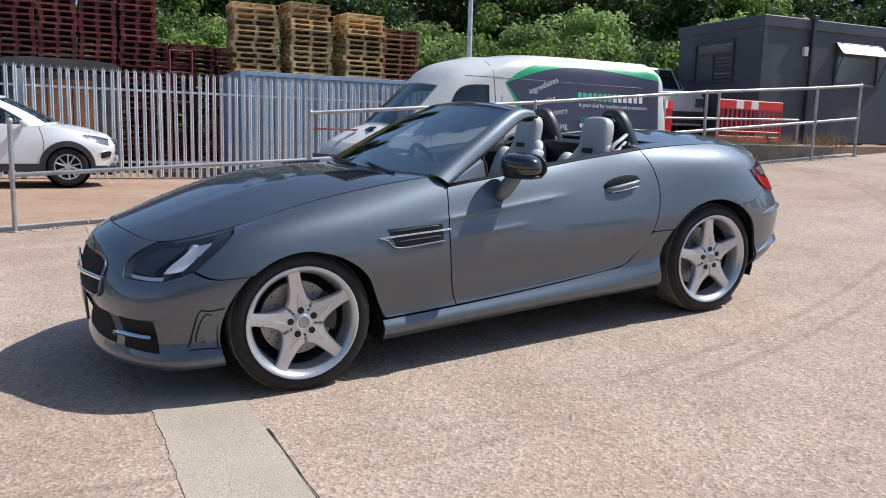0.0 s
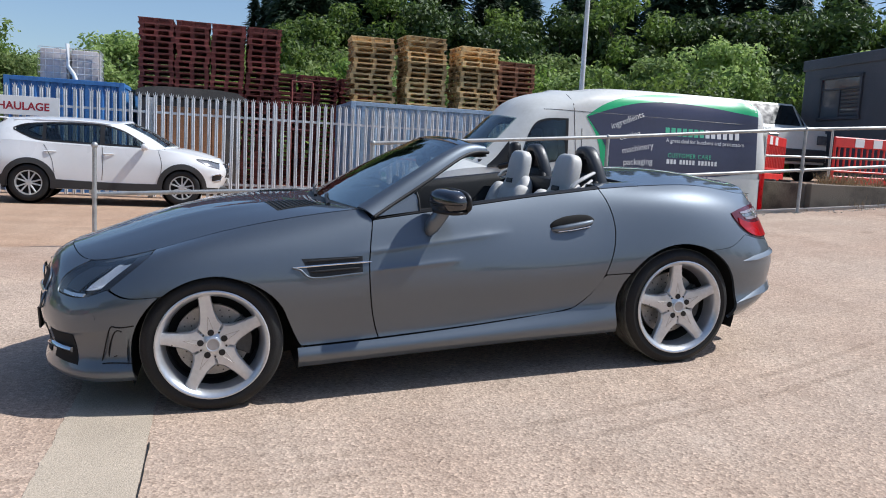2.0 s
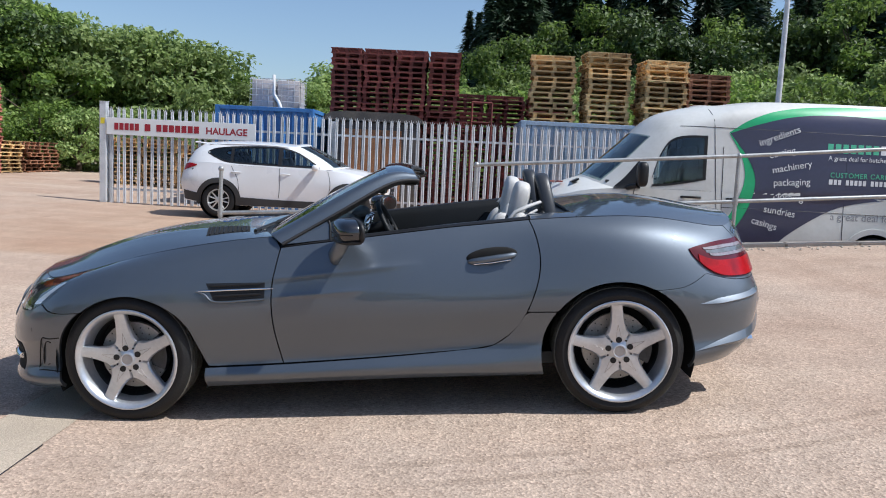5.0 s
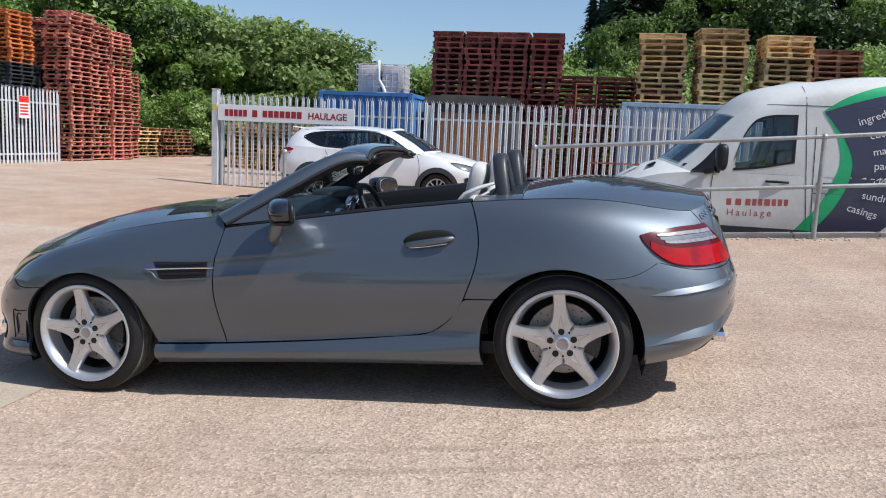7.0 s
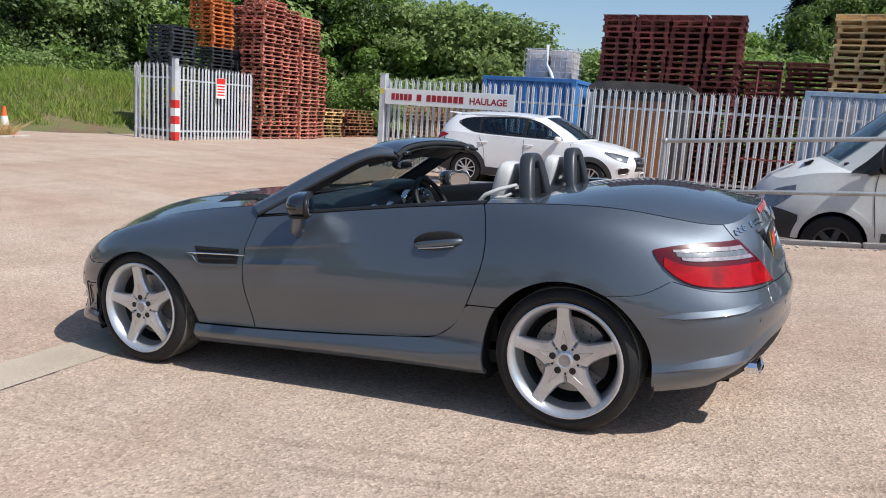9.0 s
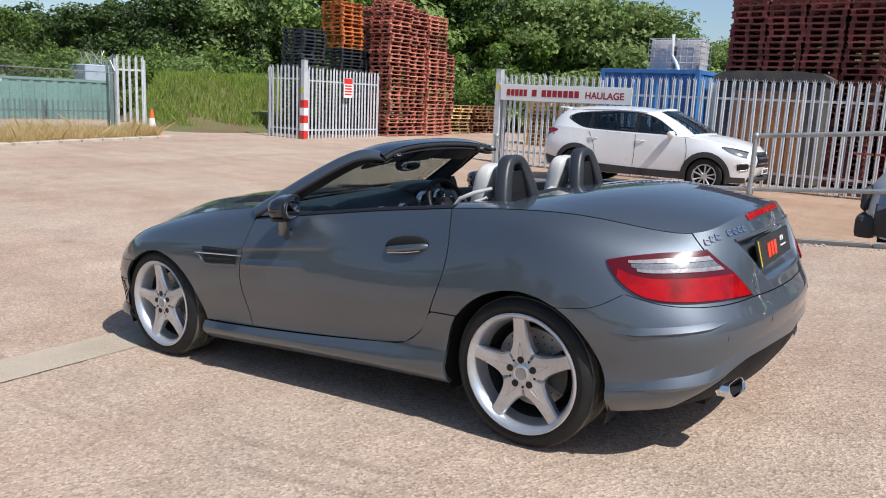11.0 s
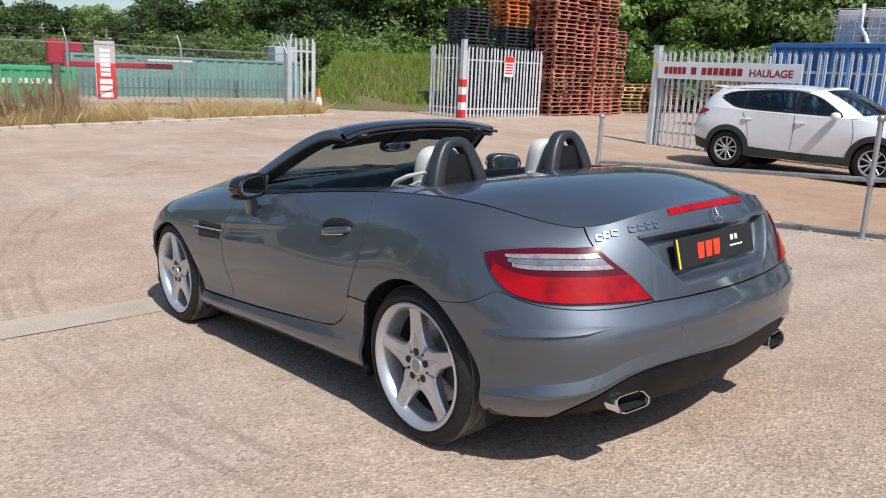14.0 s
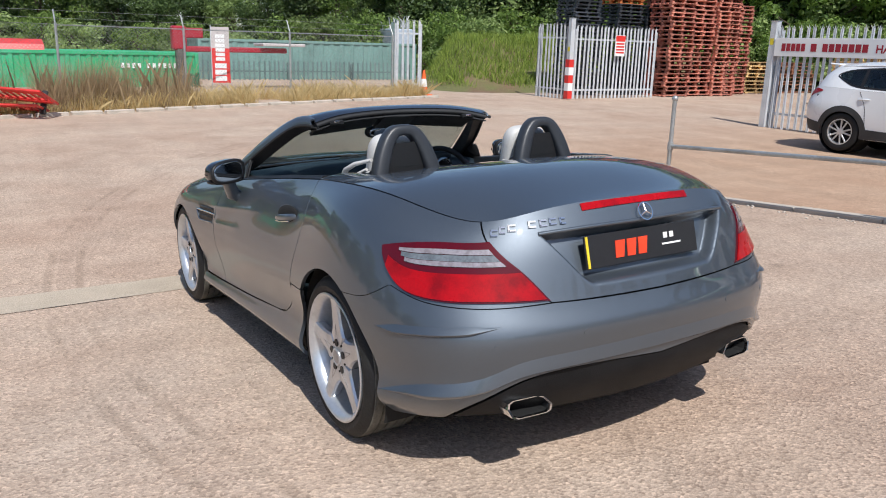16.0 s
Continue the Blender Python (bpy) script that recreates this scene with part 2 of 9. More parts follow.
    stones = ramp_of(sep.outputs[0], (0.0, (0.5, 0.46, 0.43)), (0.3, (0.9, 0.88, 0.86)), (0.75, (1.05, 1.03, 1.0)), (1.0, (1.5, 1.45, 1.4)))
    base = mixed("MULTIPLY", 0.6, base, stones)
    grit = ramp_of(noise_of(210, 2, 0.5), (0.3, (0.7, 0.69, 0.67)), (0.7, (1.18, 1.17, 1.15)))
    base = mixed("MULTIPLY", 0.7, base, grit)
    spots = n.new("ShaderNodeTexVoronoi")
    spots.inputs["Scale"].default_value = 0.8
    l.new(co.outputs["Object"], spots.inputs["Vector"])
    oil = ramp_of(spots.outputs["Distance"], (0.03, (0.45, 0.43, 0.42)), (0.09, (1, 1, 1)))
    base = mixed("MULTIPLY", 0.4, base, oil)
    l.new(base, b.inputs["Base Color"])
    b.inputs["Roughness"].default_value = 0.86
    b.inputs["Specular IOR Level"].default_value = 0.25
    bp = n.new("ShaderNodeBump")
    bp.inputs["Strength"].default_value, bp.inputs["Distance"].default_value = 0.55, 0.006
    l.new(v.outputs["Distance"], bp.inputs["Height"])
    bp2 = n.new("ShaderNodeBump")
    bp2.inputs["Strength"].default_value, bp2.inputs["Distance"].default_value = 0.4, 0.02
    l.new(noise_of(14, 5), bp2.inputs["Height"])
    l.new(bp.outputs["Normal"], bp2.inputs["Normal"])
    l.new(bp2.outputs["Normal"], b.inputs["Normal"])
    return m


def leaf_material(name, dark, light, glow=0.35):
    m = bpy.data.materials.new(name)
    m.use_nodes = True
    n, l = m.node_tree.nodes, m.node_tree.links
    b = n["Principled BSDF"]
    geo, ramp, obj = n.new("ShaderNodeNewGeometry"), n.new("ShaderNodeValToRGB"), n.new("ShaderNodeObjectInfo")
    ramp.color_ramp.elements[0].color, ramp.color_ramp.elements[1].color = (*dark, 1), (*light, 1)
    l.new(geo.outputs["Random Per Island"], ramp.inputs["Fac"])
    hsv, to = n.new("ShaderNodeHueSaturation"), n.new("ShaderNodeMapRange")
    to.inputs["To Min"].default_value, to.inputs["To Max"].default_value = 0.7, 1.3
    l.new(obj.outputs["Random"], to.inputs["Value"])
    l.new(to.outputs["Result"], hsv.inputs["Value"])
    l.new(ramp.outputs["Color"], hsv.inputs["Color"])
    l.new(hsv.outputs["Color"], b.inputs["Base Color"])
    b.inputs["Roughness"].default_value = 0.55
    thin, mix = n.new("ShaderNodeBsdfTranslucent"), n.new("ShaderNodeMixShader")
    l.new(hsv.outputs["Color"], thin.inputs["Color"])
    mix.inputs[0].default_value = glow
    l.new(b.outputs[0], mix.inputs[1])
    l.new(thin.outputs[0], mix.inputs[2])
    l.new(mix.outputs[0], n["Material Output"].inputs["Surface"])
    return m


GROUND = ground_material()
CONCRETE = material("grey_concrete", (0.50, 0.43, 0.36), 0.85, var=0.3, scale=3, fine=120, bump=0.5, bump_scale=150, second=(0.42, 0.37, 0.31))
GALV = material("galvanised_steel", (0.60, 0.62, 0.64), 0.5, 0.3, 0.2, 4, 40, 0.1, 40, second=(0.50, 0.52, 0.54), piece=0.12)
DIRTWALL = material("dirt_stained_concrete", (0.19, 0.155, 0.12), 0.9, 0, 0.4, 3, 60, 0.5, 60, second=(0.11, 0.09, 0.07))
# dull fence paint, also the stand-in colour for galvanised steel on its shadow side
GALV_G = material("grey_green_paint_and_shaded_steel", (0.13, 0.19, 0.185), 0.6, 0.1, 0.25, 3, 40, piece=0.15)
PALE_BIN = material("pale_blue_bin_paint", (0.42, 0.48, 0.56), 0.5, 0, 0.2, 2, 20)
WIRE = material("dull_fence_wire", (0.26, 0.27, 0.27), 0.7, 0.2, 0.2)
STRIP = material("pale_strip_concrete", (0.465, 0.385, 0.295), 0.88, var=0.35, scale=2.5, fine=130, bump=0.5, bump_scale=150, second=(0.41, 0.34, 0.26))
RAILM = material("grey_painted_rail", (0.42, 0.43, 0.43), 0.45, 0.6, 0.25, 5, 60, 0.15, 60, second=(0.33, 0.33, 0.32))
WHITE = material("white_board", (0.80, 0.80, 0.79), 0.45, 0, 0.05, 3, 30)
DARKRED = material("dark_red_paint", (0.34, 0.015, 0.03), 0.5, 0, 0.1)
RED = material("red_plastic", (0.62, 0.035, 0.03), 0.4, 0, 0.15, 3, 40, piece=0.1)
BLUE = material("blue_container_paint", (0.045, 0.16, 0.42), 0.5, 0, 0.25, 1.5, 20, 0.1, 20, second=(0.06, 0.2, 0.46))
PALEBLUE = material("faded_blue_container_paint", (0.27, 0.38, 0.52), 0.55, 0, 0.3, 1.2, 20, 0.1, 20, second=(0.36, 0.45, 0.55))
GREENC = material("green_container_paint", (0.03, 0.34, 0.14), 0.5, 0, 0.25, 1.2, 20, 0.1, 20, second=(0.05, 0.40, 0.2))
TEAL = material("grey_green_sheeting", (0.17, 0.29, 0.26), 0.6, 0, 0.25, 0.8, 15)
RUST = material("rusty_orange_panel", (0.36, 0.17, 0.075), 0.7, 0, 0.4, 1.5, 30, 0.2, 30, second=(0.24, 0.12, 0.06))
DARK = material("dark_tarpaulin", (0.075, 0.068, 0.062), 0.6, 0, 0.3, 2, 20, 0.3, 12, second=(0.12, 0.105, 0.09))
WOODRED = material("red_stained_pallet_wood", (0.20, 0.052, 0.044), 0.8, 0, 0.5, 2, 50, 0.2, 60, second=(0.115, 0.034, 0.030), piece=0.35)
WOODPINK = material("faded_red_pallet_wood", (0.50, 0.20, 0.14), 0.8, 0, 0.5, 2, 50, 0.2, 60, second=(0.28, 0.085, 0.065), piece=0.4)
WOODYEL = material("pale_pallet_wood", (0.60, 0.41, 0.19), 0.8, 0, 0.5, 2, 50, 0.2, 60, second=(0.33, 0.21, 0.10), piece=0.4)
WOODORG = material("orange_pallet_wood", (0.55, 0.17, 0.045), 0.8, 0, 0.35, 2, 50, 0.2, 60, piece=0.25)
WOODBRN = material("rough_brown_wood", (0.30, 0.14, 0.075), 0.85, 0, 0.5, 2, 40, 0.2, 60, piece=0.35, second=(0.2, 0.09, 0.05))
BLACKP = material("black_plastic_pallet", (0.055, 0.060, 0.070), 0.4, 0, 0.2, 2, 20, piece=0.3)
CABIN = material("slate_grey_cabin_paint", (0.068, 0.080, 0.096), 0.6, 0, 0.3, 1.4, 40, 0.08, 60, second=(0.09, 0.10, 0.118), spec=0.35)
CABIN_TRIM = material("dark_grey_trim_paint", (0.045, 0.052, 0.066), 0.5, 0, 0.15)
LEAF = leaf_material("broad_leaves", (0.075, 0.14, 0.028), (0.27, 0.38, 0.085), 0.5)
LEAF_L = leaf_material("pale_leaves", (0.15, 0.23, 0.065), (0.40, 0.50, 0.18), 0.5)
# LEAF_M: deep green, darkened in the colour for trees that stand in shade
LEAF_M = leaf_material("shaded_deep_green_leaves", (0.024, 0.050, 0.013), (0.105, 0.16, 0.04), 0.35)
LEAF_D = leaf_material("dark_needles", (0.018, 0.040, 0.018), (0.058, 0.10, 0.045), 0.25)
GRASS = leaf_material("green_grass", (0.13, 0.20, 0.03), (0.38, 0.46, 0.10), 0.5)
STRAW = leaf_material("dry_grass", (0.60, 0.44, 0.19), (0.93, 0.77, 0.43), 0.5)
DEADWEED = leaf_material("dead_weeds", (0.20, 0.135, 0.075), (0.42, 0.31, 0.18), 0.3)
BARK = material("tree_bark", (0.12, 0.09, 0.065), 0.9, 0, 0.5, 4, 30, 0.6, 20)
EARTH = material("bank_earth", (0.13, 0.13, 0.045), 0.95, 0, 0.5, 0.8, 20, 0.4, 10, second=(0.16, 0.10, 0.06))
RUBBER = material("black_rubber", (0.018, 0.018, 0.019), 0.62, 0, 0.2, 8, 90, 0.15, 60)
CONE_O = material("orange_cone_plastic", (0.85, 0.14, 0.03), 0.45, 0, 0.12)
TRANSL = material("milky_plastic", (0.55, 0.50, 0.49), 0.4, 0, 0.15, 2, 20)
YELLOW = material("yellow_sticker", (0.75, 0.62, 0.04), 0.5)


# ---- ground ----
def line_up(a, b, step, extra=()):
    k = max(1, round((b - a) / step))
    return sorted({round(a + (b - a) * i / k, 4) for i in range(k + 1)} | set(extra))


def build_ground():
    xs = line_up(-24, 16, 0.4, (7.68, 7.72))
    xs = [-600, -300, -150, -90, -60, -45, -34, -28] + xs + [19, 24, 30, 40, 55, 80, 120, 200, 350, 600]
    ys = line_up(-8, 28, 0.4, (5.03, 5.05, 5.59, 5.61))
    ys = [-600, -300, -150, -80, -45, -28, -18, -12] + ys + [31, 35, 40, 48, 60, 75, 90, 130, 220, 380, 600]
    me = bpy.data.meshes.new("ground")
    verts = [(x, y, ground_height(x, y)) for y in ys for x in xs]
    k = len(xs)
    me.from_pydata(verts, [], [(j * k + i, j * k + i + 1, (j + 1) * k + i + 1, (j + 1) * k + i) for j in range(len(ys) - 1) for i in range(k - 1)])
    ob = part_of("ground", me, GROUND)
    tagged(ob, "worn pinkish concrete yard with tyre marks and stains", "ground", kind="structure")


build_ground()


def build_strip():
    """A grey concrete strip let into the yard, that runs under the nose of the sports car."""
    bm = bmesh.new()
    ys = line_up(-9, 4.8, 0.03)
    rows = []
    for y in ys:
        w = [-1.84 + 0.010 * noise.noise((y * 3, 0, 0)) + 0.016 * noise.noise((y * 17, 2, 0)), -1.465 + 0.012 * noise.noise((y * 3, 5, 0))]
        rows.append([bm.verts.new((x, y, ground_height(x, y) + 0.004)) for x in w])
    for a, b in zip(rows, rows[1:]):
        bm.faces.new((a[0], a[1], b[1], b[0]))
    tagged(part("pavement_strip", bm, STRIP), "pale grey concrete strip let into the yard", "pavement", kind="structure")
    bm = bmesh.new()
    rows = []
    for y in line_up(-9, -1.2, 0.06):
        x, w = -1.458 + 0.014 * noise.noise((y * 4, 9, 0)), 0.0022 + 0.005 * abs(noise.noise((y * 9, 3, 0)))
        rows.append([bm.verts.new((x + s * w, y, ground_height(x, y) + 0.006)) for s in (-1, 1)])
    for a, b in zip(rows, rows[1:]):
        bm.faces.new((a[0], a[1], b[1], b[0]))
    tagged(part("pavement_joint", bm, RUBBER), "dark cracked joint beside the concrete strip", "joint", kind="structure")


build_strip()


def build_kerb():
    holder = thing("kerb", "rough concrete kerb along the edge of the ramp", "kerb", kind="structure")
    x = -2.7
    rnd = random.Random(4)
    while x < 10.6:
        w = 0.9
        bm = bmesh.new()
        box(bm, (0, 0, -0.3), (w - 0.012, 0.15, 0.68), bevel=0.012)
        ob = part("kerb_stone", bm, CONCRETE, holder)
        slope = math.atan(0.071)
        ob.matrix_world = Matrix.Translation((x + w / 2, 5.045, ramp_height(x + w / 2, 5.0) + 0.005 + rnd.uniform(-0.008, 0.008))) @ Matrix.Rotation(-slope, 4, "Y")
        x += w
    bm = bmesh.new()
    box(bm, (9.3, 5.58, 0.72), (3.2, 0.16, 0.66), bevel=0.015)
    box(bm, (7.72, 7.2, 0.3), (0.16, 3.2, 1.5), bevel=0.015)
    tagged(part("retaining_wall", bm, DIRTWALL), "low dirt-stained concrete retaining wall", "wall", kind="structure")
    rnd = random.Random(8)
    bm = bmesh.new()
    for i in range(420):
        px, s = rnd.uniform(-2.5, 10), rnd.uniform(0.006, 0.022)
        py = 4.93 - abs(rnd.gauss(0, 0.12))
        bmesh.ops.create_icosphere(bm, subdivisions=1, radius=s, matrix=Matrix.Translation((px, py, ground_height(px, py) + s * 0.3)) @ Matrix.Diagonal((1, rnd.uniform(0.6, 1), 0.6, 1)))
    tagged(part("gravel", bm, CONCRETE), "loose gravel and grit swept against the kerb", "gravel", kind="stuff")


build_kerb()


# ---- railing beside the ramp ----
def build_railing():
    y = 4.88
    top = [(0.62, 1.27), (3.79, 1.53), (6.95, 1.83), (9.48, 2.02), (10.6, 2.12)]
    mid = [(-2.5, 0.53), (0.62, 0.72), (3.79, 0.98), (6.95, 1.24), (9.48, 1.45), (10.6, 1.55)]
    holder = thing("railing", "weathered grey tubular steel railing along the ramp", "railing")
    for x, z in [(-2.5, 1.07)] + top:
        bm = bmesh.new()
        g = ground_height(x, y)
        tube(bm, (x, y, g), (x, y, z), 0.024, seg=14)
        tube(bm, (x, y, g), (x, y, g + 0.012), 0.06, seg=14)
        zm = dict(mid)[x]
        tube(bm, (x, y, zm - 0.045), (x, y, zm + 0.045), 0.034, seg=14)
        bmesh.ops.create_uvsphere(bm, u_segments=14, v_segments=8, radius=0.036, matrix=Matrix.Translation((x, y, z)))
        part("post", bm, RAILM, holder, smooth=40)
    for a, b in list(zip(top, top[1:])) + list(zip(mid, mid[1:])):
        bm = bmesh.new()
        tube(bm, (a[0], y, a[1]), (b[0], y, b[1]), 0.0235, seg=14)
        part("rail", bm, RAILM, holder, smooth=40)
    back = thing("railing", "thin grey steel railing beside the parked van", "railing")
    for a, b in (((7.45, 6.5, 1.90), (8.92, 6.5, 1.97)), ((7.45, 6.5, 1.46), (11.1, 6.5, 1.545))):
        bm = bmesh.new()
        tube(bm, a, b, 0.020, seg=10)
        part("rail", bm, RAILM, back, smooth=40)
    for x, z in ((7.45, 1.91), (8.92, 1.98), (11.1, 1.56)):
        bm = bmesh.new()
        tube(bm, (x, 6.5, 0.45 if x < 7.7 else 0.95), (x, 6.5, z), 0.022, seg=10)
        part("post", bm, RAILM, back, smooth=40)


build_railing()


# ---- palisade fences ----
def pale_mesh(h, mat):
    """One pale: a folded steel strip with a three-pointed, splayed head."""
    bm = bmesh.new()
    xs = [-0.039, -0.020, 0.0, 0.020, 0.039]
    ys = [0.0, -0.016, -0.004, -0.016, 0.0]
    rows = []
    for z, spread, tip in ((0.05, 1, 0), (h - 0.12, 1, 0), (h - 0.05, 1.0, 0), (h, 1.35, 1)):
        row = []
        for i, (x, y) in enumerate(zip(xs, ys)):
            zz = z
            if tip:
                zz = z + (0.035 if i == 2 else 0.0 if i in (0, 4) else -0.055)
                x *= spread if i in (0, 4) else 0.8
                y -= 0.02 if i in (0, 4) else 0
            row.append(bm.verts.new((x, y, zz)))
        rows.append(row)
    for a, b in zip(rows, rows[1:]):
        for i in range(4):
            bm.faces.new((a[i], a[i + 1], b[i + 1], b[i]))
    thicken(bm, 0.004)
    me = bpy.data.meshes.new("pale")
    bmesh.ops.recalc_face_normals(bm, faces=bm.faces)
    bm.to_mesh(me)
    bm.free()
    me.materials.append(mat)
    return me


PALE, PALE_G = pale_mesh(2.33, GALV), pale_mesh(2.33, GALV_G)


def palisade(name, label, a, b, gate=False, base=None, spacing=0.163, lift=0.0, mat=GALV):
    """A run of palisade from a to b: posts, two rails behind and single pales."""
    a, b = Vector((*a, 0)), Vector((*b, 0))
    way = (b - a).normalized()
    length = (b - a).length
    turn = math.degrees(math.atan2(way.y, way.x))
    z0 = (ground_height(a.x, a.y) if base is None else base) + lift
    holder = thing(name, label, "gate" if gate else "fence", pose(a.x, a.y, z0, 0, 0, turn))
    rnd = random.Random(round(a.x * 10 + a.y))
    k = int(length / spacing)
    for i in range(k):
        ob = new("pale", PALE if mat is GALV else PALE_G)
        ob.parent = holder
        ob.matrix_local = pose((i + 0.5) * length / k + rnd.uniform(-0.006, 0.006), 0, rnd.uniform(-0.012, 0.012), rnd.uniform(-0.4, 0.4), rnd.uniform(-0.5, 0.5), rnd.uniform(-4, 4))
    for z in (0.38, 1.92):
        bm = bmesh.new()
        box(bm, (length / 2, 0.012, z), (length, 0.006, 0.05))
        box(bm, (length / 2, 0.034, z + 0.024), (length, 0.044, 0.006))
        part("rail", bm, mat, holder)
    n = 1 if gate else max(1, round(length / 2.75))
    for i in range(n + 1):
        bm = bmesh.new()
        x = min(length - 0.03, max(0.03, i * length / n))
        if gate:
            box(bm, (x, 0.03, 1.12), (0.06, 0.06, 2.2), bevel=0.004)
        else:
            for dx in (-0.05, 0.05):
                box(bm, (x + dx, 0.09, 1.1), (0.008, 0.08, 2.3))
            box(bm, (x, 0.09, 1.1), (0.1, 0.006, 2.3))
        part("post", bm, mat, holder)
    return holder


palisade("palisade_fence", "galvanised steel palisade fence with pointed pales", (-8.0, 14.0), (8.2, 14.0), base=-0.12)
palisade("palisade_gate", "open galvanised palisade gate leaf swung into the yard", (-15.2, 14.1), (-15.35, 17.75), gate=True, base=-0.03)
palisade("palisade_fence", "short run of galvanised palisade fence beside the gate", (-16.6, 13.72), (-15.15, 13.72), base=0.0)
palisade("palisade_gate", "far galvanised palisade gate beside the grass bank", (-18.45, 9.55), (-17.95, 10.25), gate=True, base=0.0)
# galvanised too; GALV_G puts the shade of its turned side into the colour
palisade("palisade_fence", "galvanised palisade fence running back from the far gate, its shadow side put into a dark colour", (-18.5, 9.6), (-21.0, 11.0), base=0.0, mat=GALV_G)


def square_post(x, y, h, name, label, size=0.13):
    holder = thing(name, label, "post", pose(x, y, ground_height(x, y)))
    bm = bmesh.new()
    box(bm, (0, 0, h / 2), (size, size, h), bevel=0.008)
    box(bm, (0, 0, h + 0.005), (size + 0.02, size + 0.02, 0.012))
    part("column", bm, GALV, holder)
    return holder


gp = square_post(-8.1, 14.02, 2.4, "gate_post", "galvanised gate post with a small yellow sticker", 0.16)
bm = bmesh.new()
box(bm, (0.0, -0.083, 1.95), (0.1, 0.004, 0.14))
part("sticker", bm, YELLOW, gp)
gp = square_post(-15.0, 13.78, 2.4, "gate_post", "galvanised gate post with red and white bands", 0.15)
for i in range(5):
    bm = bmesh.new()
    box(bm, (0, -0.005, 0.14 + i * 0.235), (0.19, 0.18, 0.232), bevel=0.004)
    part("band", bm, RED if i % 2 == 0 else WHITE, gp)
bm = bmesh.new()
box(bm, (0.0, -0.079, 1.5), (0.09, 0.004, 0.13))
part("sticker", bm, YELLOW, gp)


def build_sign():
    holder = thing("sign_board", "long white haulage sign board with dark red lettering", "sign", pose(-8.0, 13.93, 1.56))
    bm = bmesh.new()
    box(bm, (1.785, 0, 0.2), (3.57, 0.02, 0.40), bevel=0.003)
    part("board", bm, WHITE, holder)
    u = 0.105
    for x0, count, w in ((0.19, 5, 0.123), (0.92, 1, 0.17), (1.20, 7, 0.150)):
        for k in range(count):
            bars([w * 0.8], 0.165, pose(x0 + k * w, -0.013, 0.115), DARKRED, holder, name="name_bar")
    words("HAULAGE", 0.222, pose(2.38, -0.012, 0.115), DARKRED, holder, spread=1.0, bold=0.006)
    notice = thing("notice_sign", "small red and white notice on the gate", "sign", pose(-15.12, 15.9, 1.42, 0, 0, 90))
    bm = bmesh.new()
    box(bm, (0, 0, 0.31), (0.42, 0.01, 0.64))
    part("board", bm, WHITE, notice)
    bm = bmesh.new()
    box(bm, (0, -0.006, 0.53), (0.4, 0.004, 0.18))
    for z in (0.1, 0.19, 0.28, 0.37):
        box(bm, (0, -0.006, z), (0.34, 0.004, 0.05))
    part("lettering_bar", bm, RED, notice)


build_sign()


# ---- containers and sheds behind the fence ----
def container(label, mat, x, y, z, lx, ly, h, pitch=0.28, name="shipping_container"):
    """A corrugated steel container with corner posts and rails."""
    holder = thing(name, label, "container", pose(x, y, z))

    def wall(p, q, nm):
        p, q = Vector(p), Vector(q)
        way = (q - p)
        length = way.length
        way.normalize()
        out = Vector((way.y, -way.x, 0))
        bm = bmesh.new()
        prof = []
        k = max(2, round(length / pitch))
        s = length / k
        for i in range(k):
            for f, d in ((0.0, 0.0), (0.3, 0.0), (0.42, 0.036), (0.88, 0.036)):
                prof.append(((i + f) * s, d))
        prof.append((length, 0.0))
        lo = [bm.verts.new(p + way * t - out * (0.02 + d) + Vector((0, 0, 0.14))) for t, d in prof]
        hi = [bm.verts.new(p + way * t - out * (0.02 + d) + Vector((0, 0, h - 0.1))) for t, d in prof]
        for i in range(len(lo) - 1):
            bm.faces.new((lo[i], lo[i + 1], hi[i + 1], hi[i]))
        thicken(bm, 0.003)
        part(nm, bm, mat, holder)

    c = [(0, 0), (lx, 0), (lx, ly), (0, ly)]
    for i in range(4):
        wall((*c[i], 0), (*c[(i + 1) % 4], 0), "side_wall")
        bm = bmesh.new()
        cx, cy = c[i]
        box(bm, (min(max(cx, 0.06), lx - 0.06), min(max(cy, 0.06), ly - 0.06), h / 2), (0.12, 0.12, h), bevel=0.008)
        part("corner_post", bm, mat, holder)
    for zz, hh in ((0.07, 0.14), (h - 0.05, 0.1)):
        for cx, cy, sx, sy in ((lx / 2, 0.045, lx - 0.24, 0.09), (lx / 2, ly - 0.045, lx - 0.24, 0.09), (0.045, ly / 2, 0.09, ly - 0.24), (lx - 0.045, ly / 2, 0.09, ly - 0.24)):
            bm = bmesh.new()
            box(bm, (cx, cy, zz), (sx, sy, hh), bevel=0.006)
            part("frame_rail", bm, mat, holder)
    bm = bmesh.new()
    box(bm, (lx / 2, ly / 2, h - 0.03), (lx - 0.16, ly - 0.16, 0.03))
    part("roof", bm, mat, holder)
    return holder


container("faded pale blue corrugated shipping container", PALEBLUE, 1.9, 14.3, -0.12, 6.06, 2.44, 2.5)
container("bright blue corrugated shipping container", BLUE, -5.75, 15.0, -0.12, 2.5, 6.06, 2.57)
gc = container("green corrugated shipping container with white lettering", GREENC, -24.6, -9.9, -0.80, 2.44, 14.3, 1.95, 0.3)
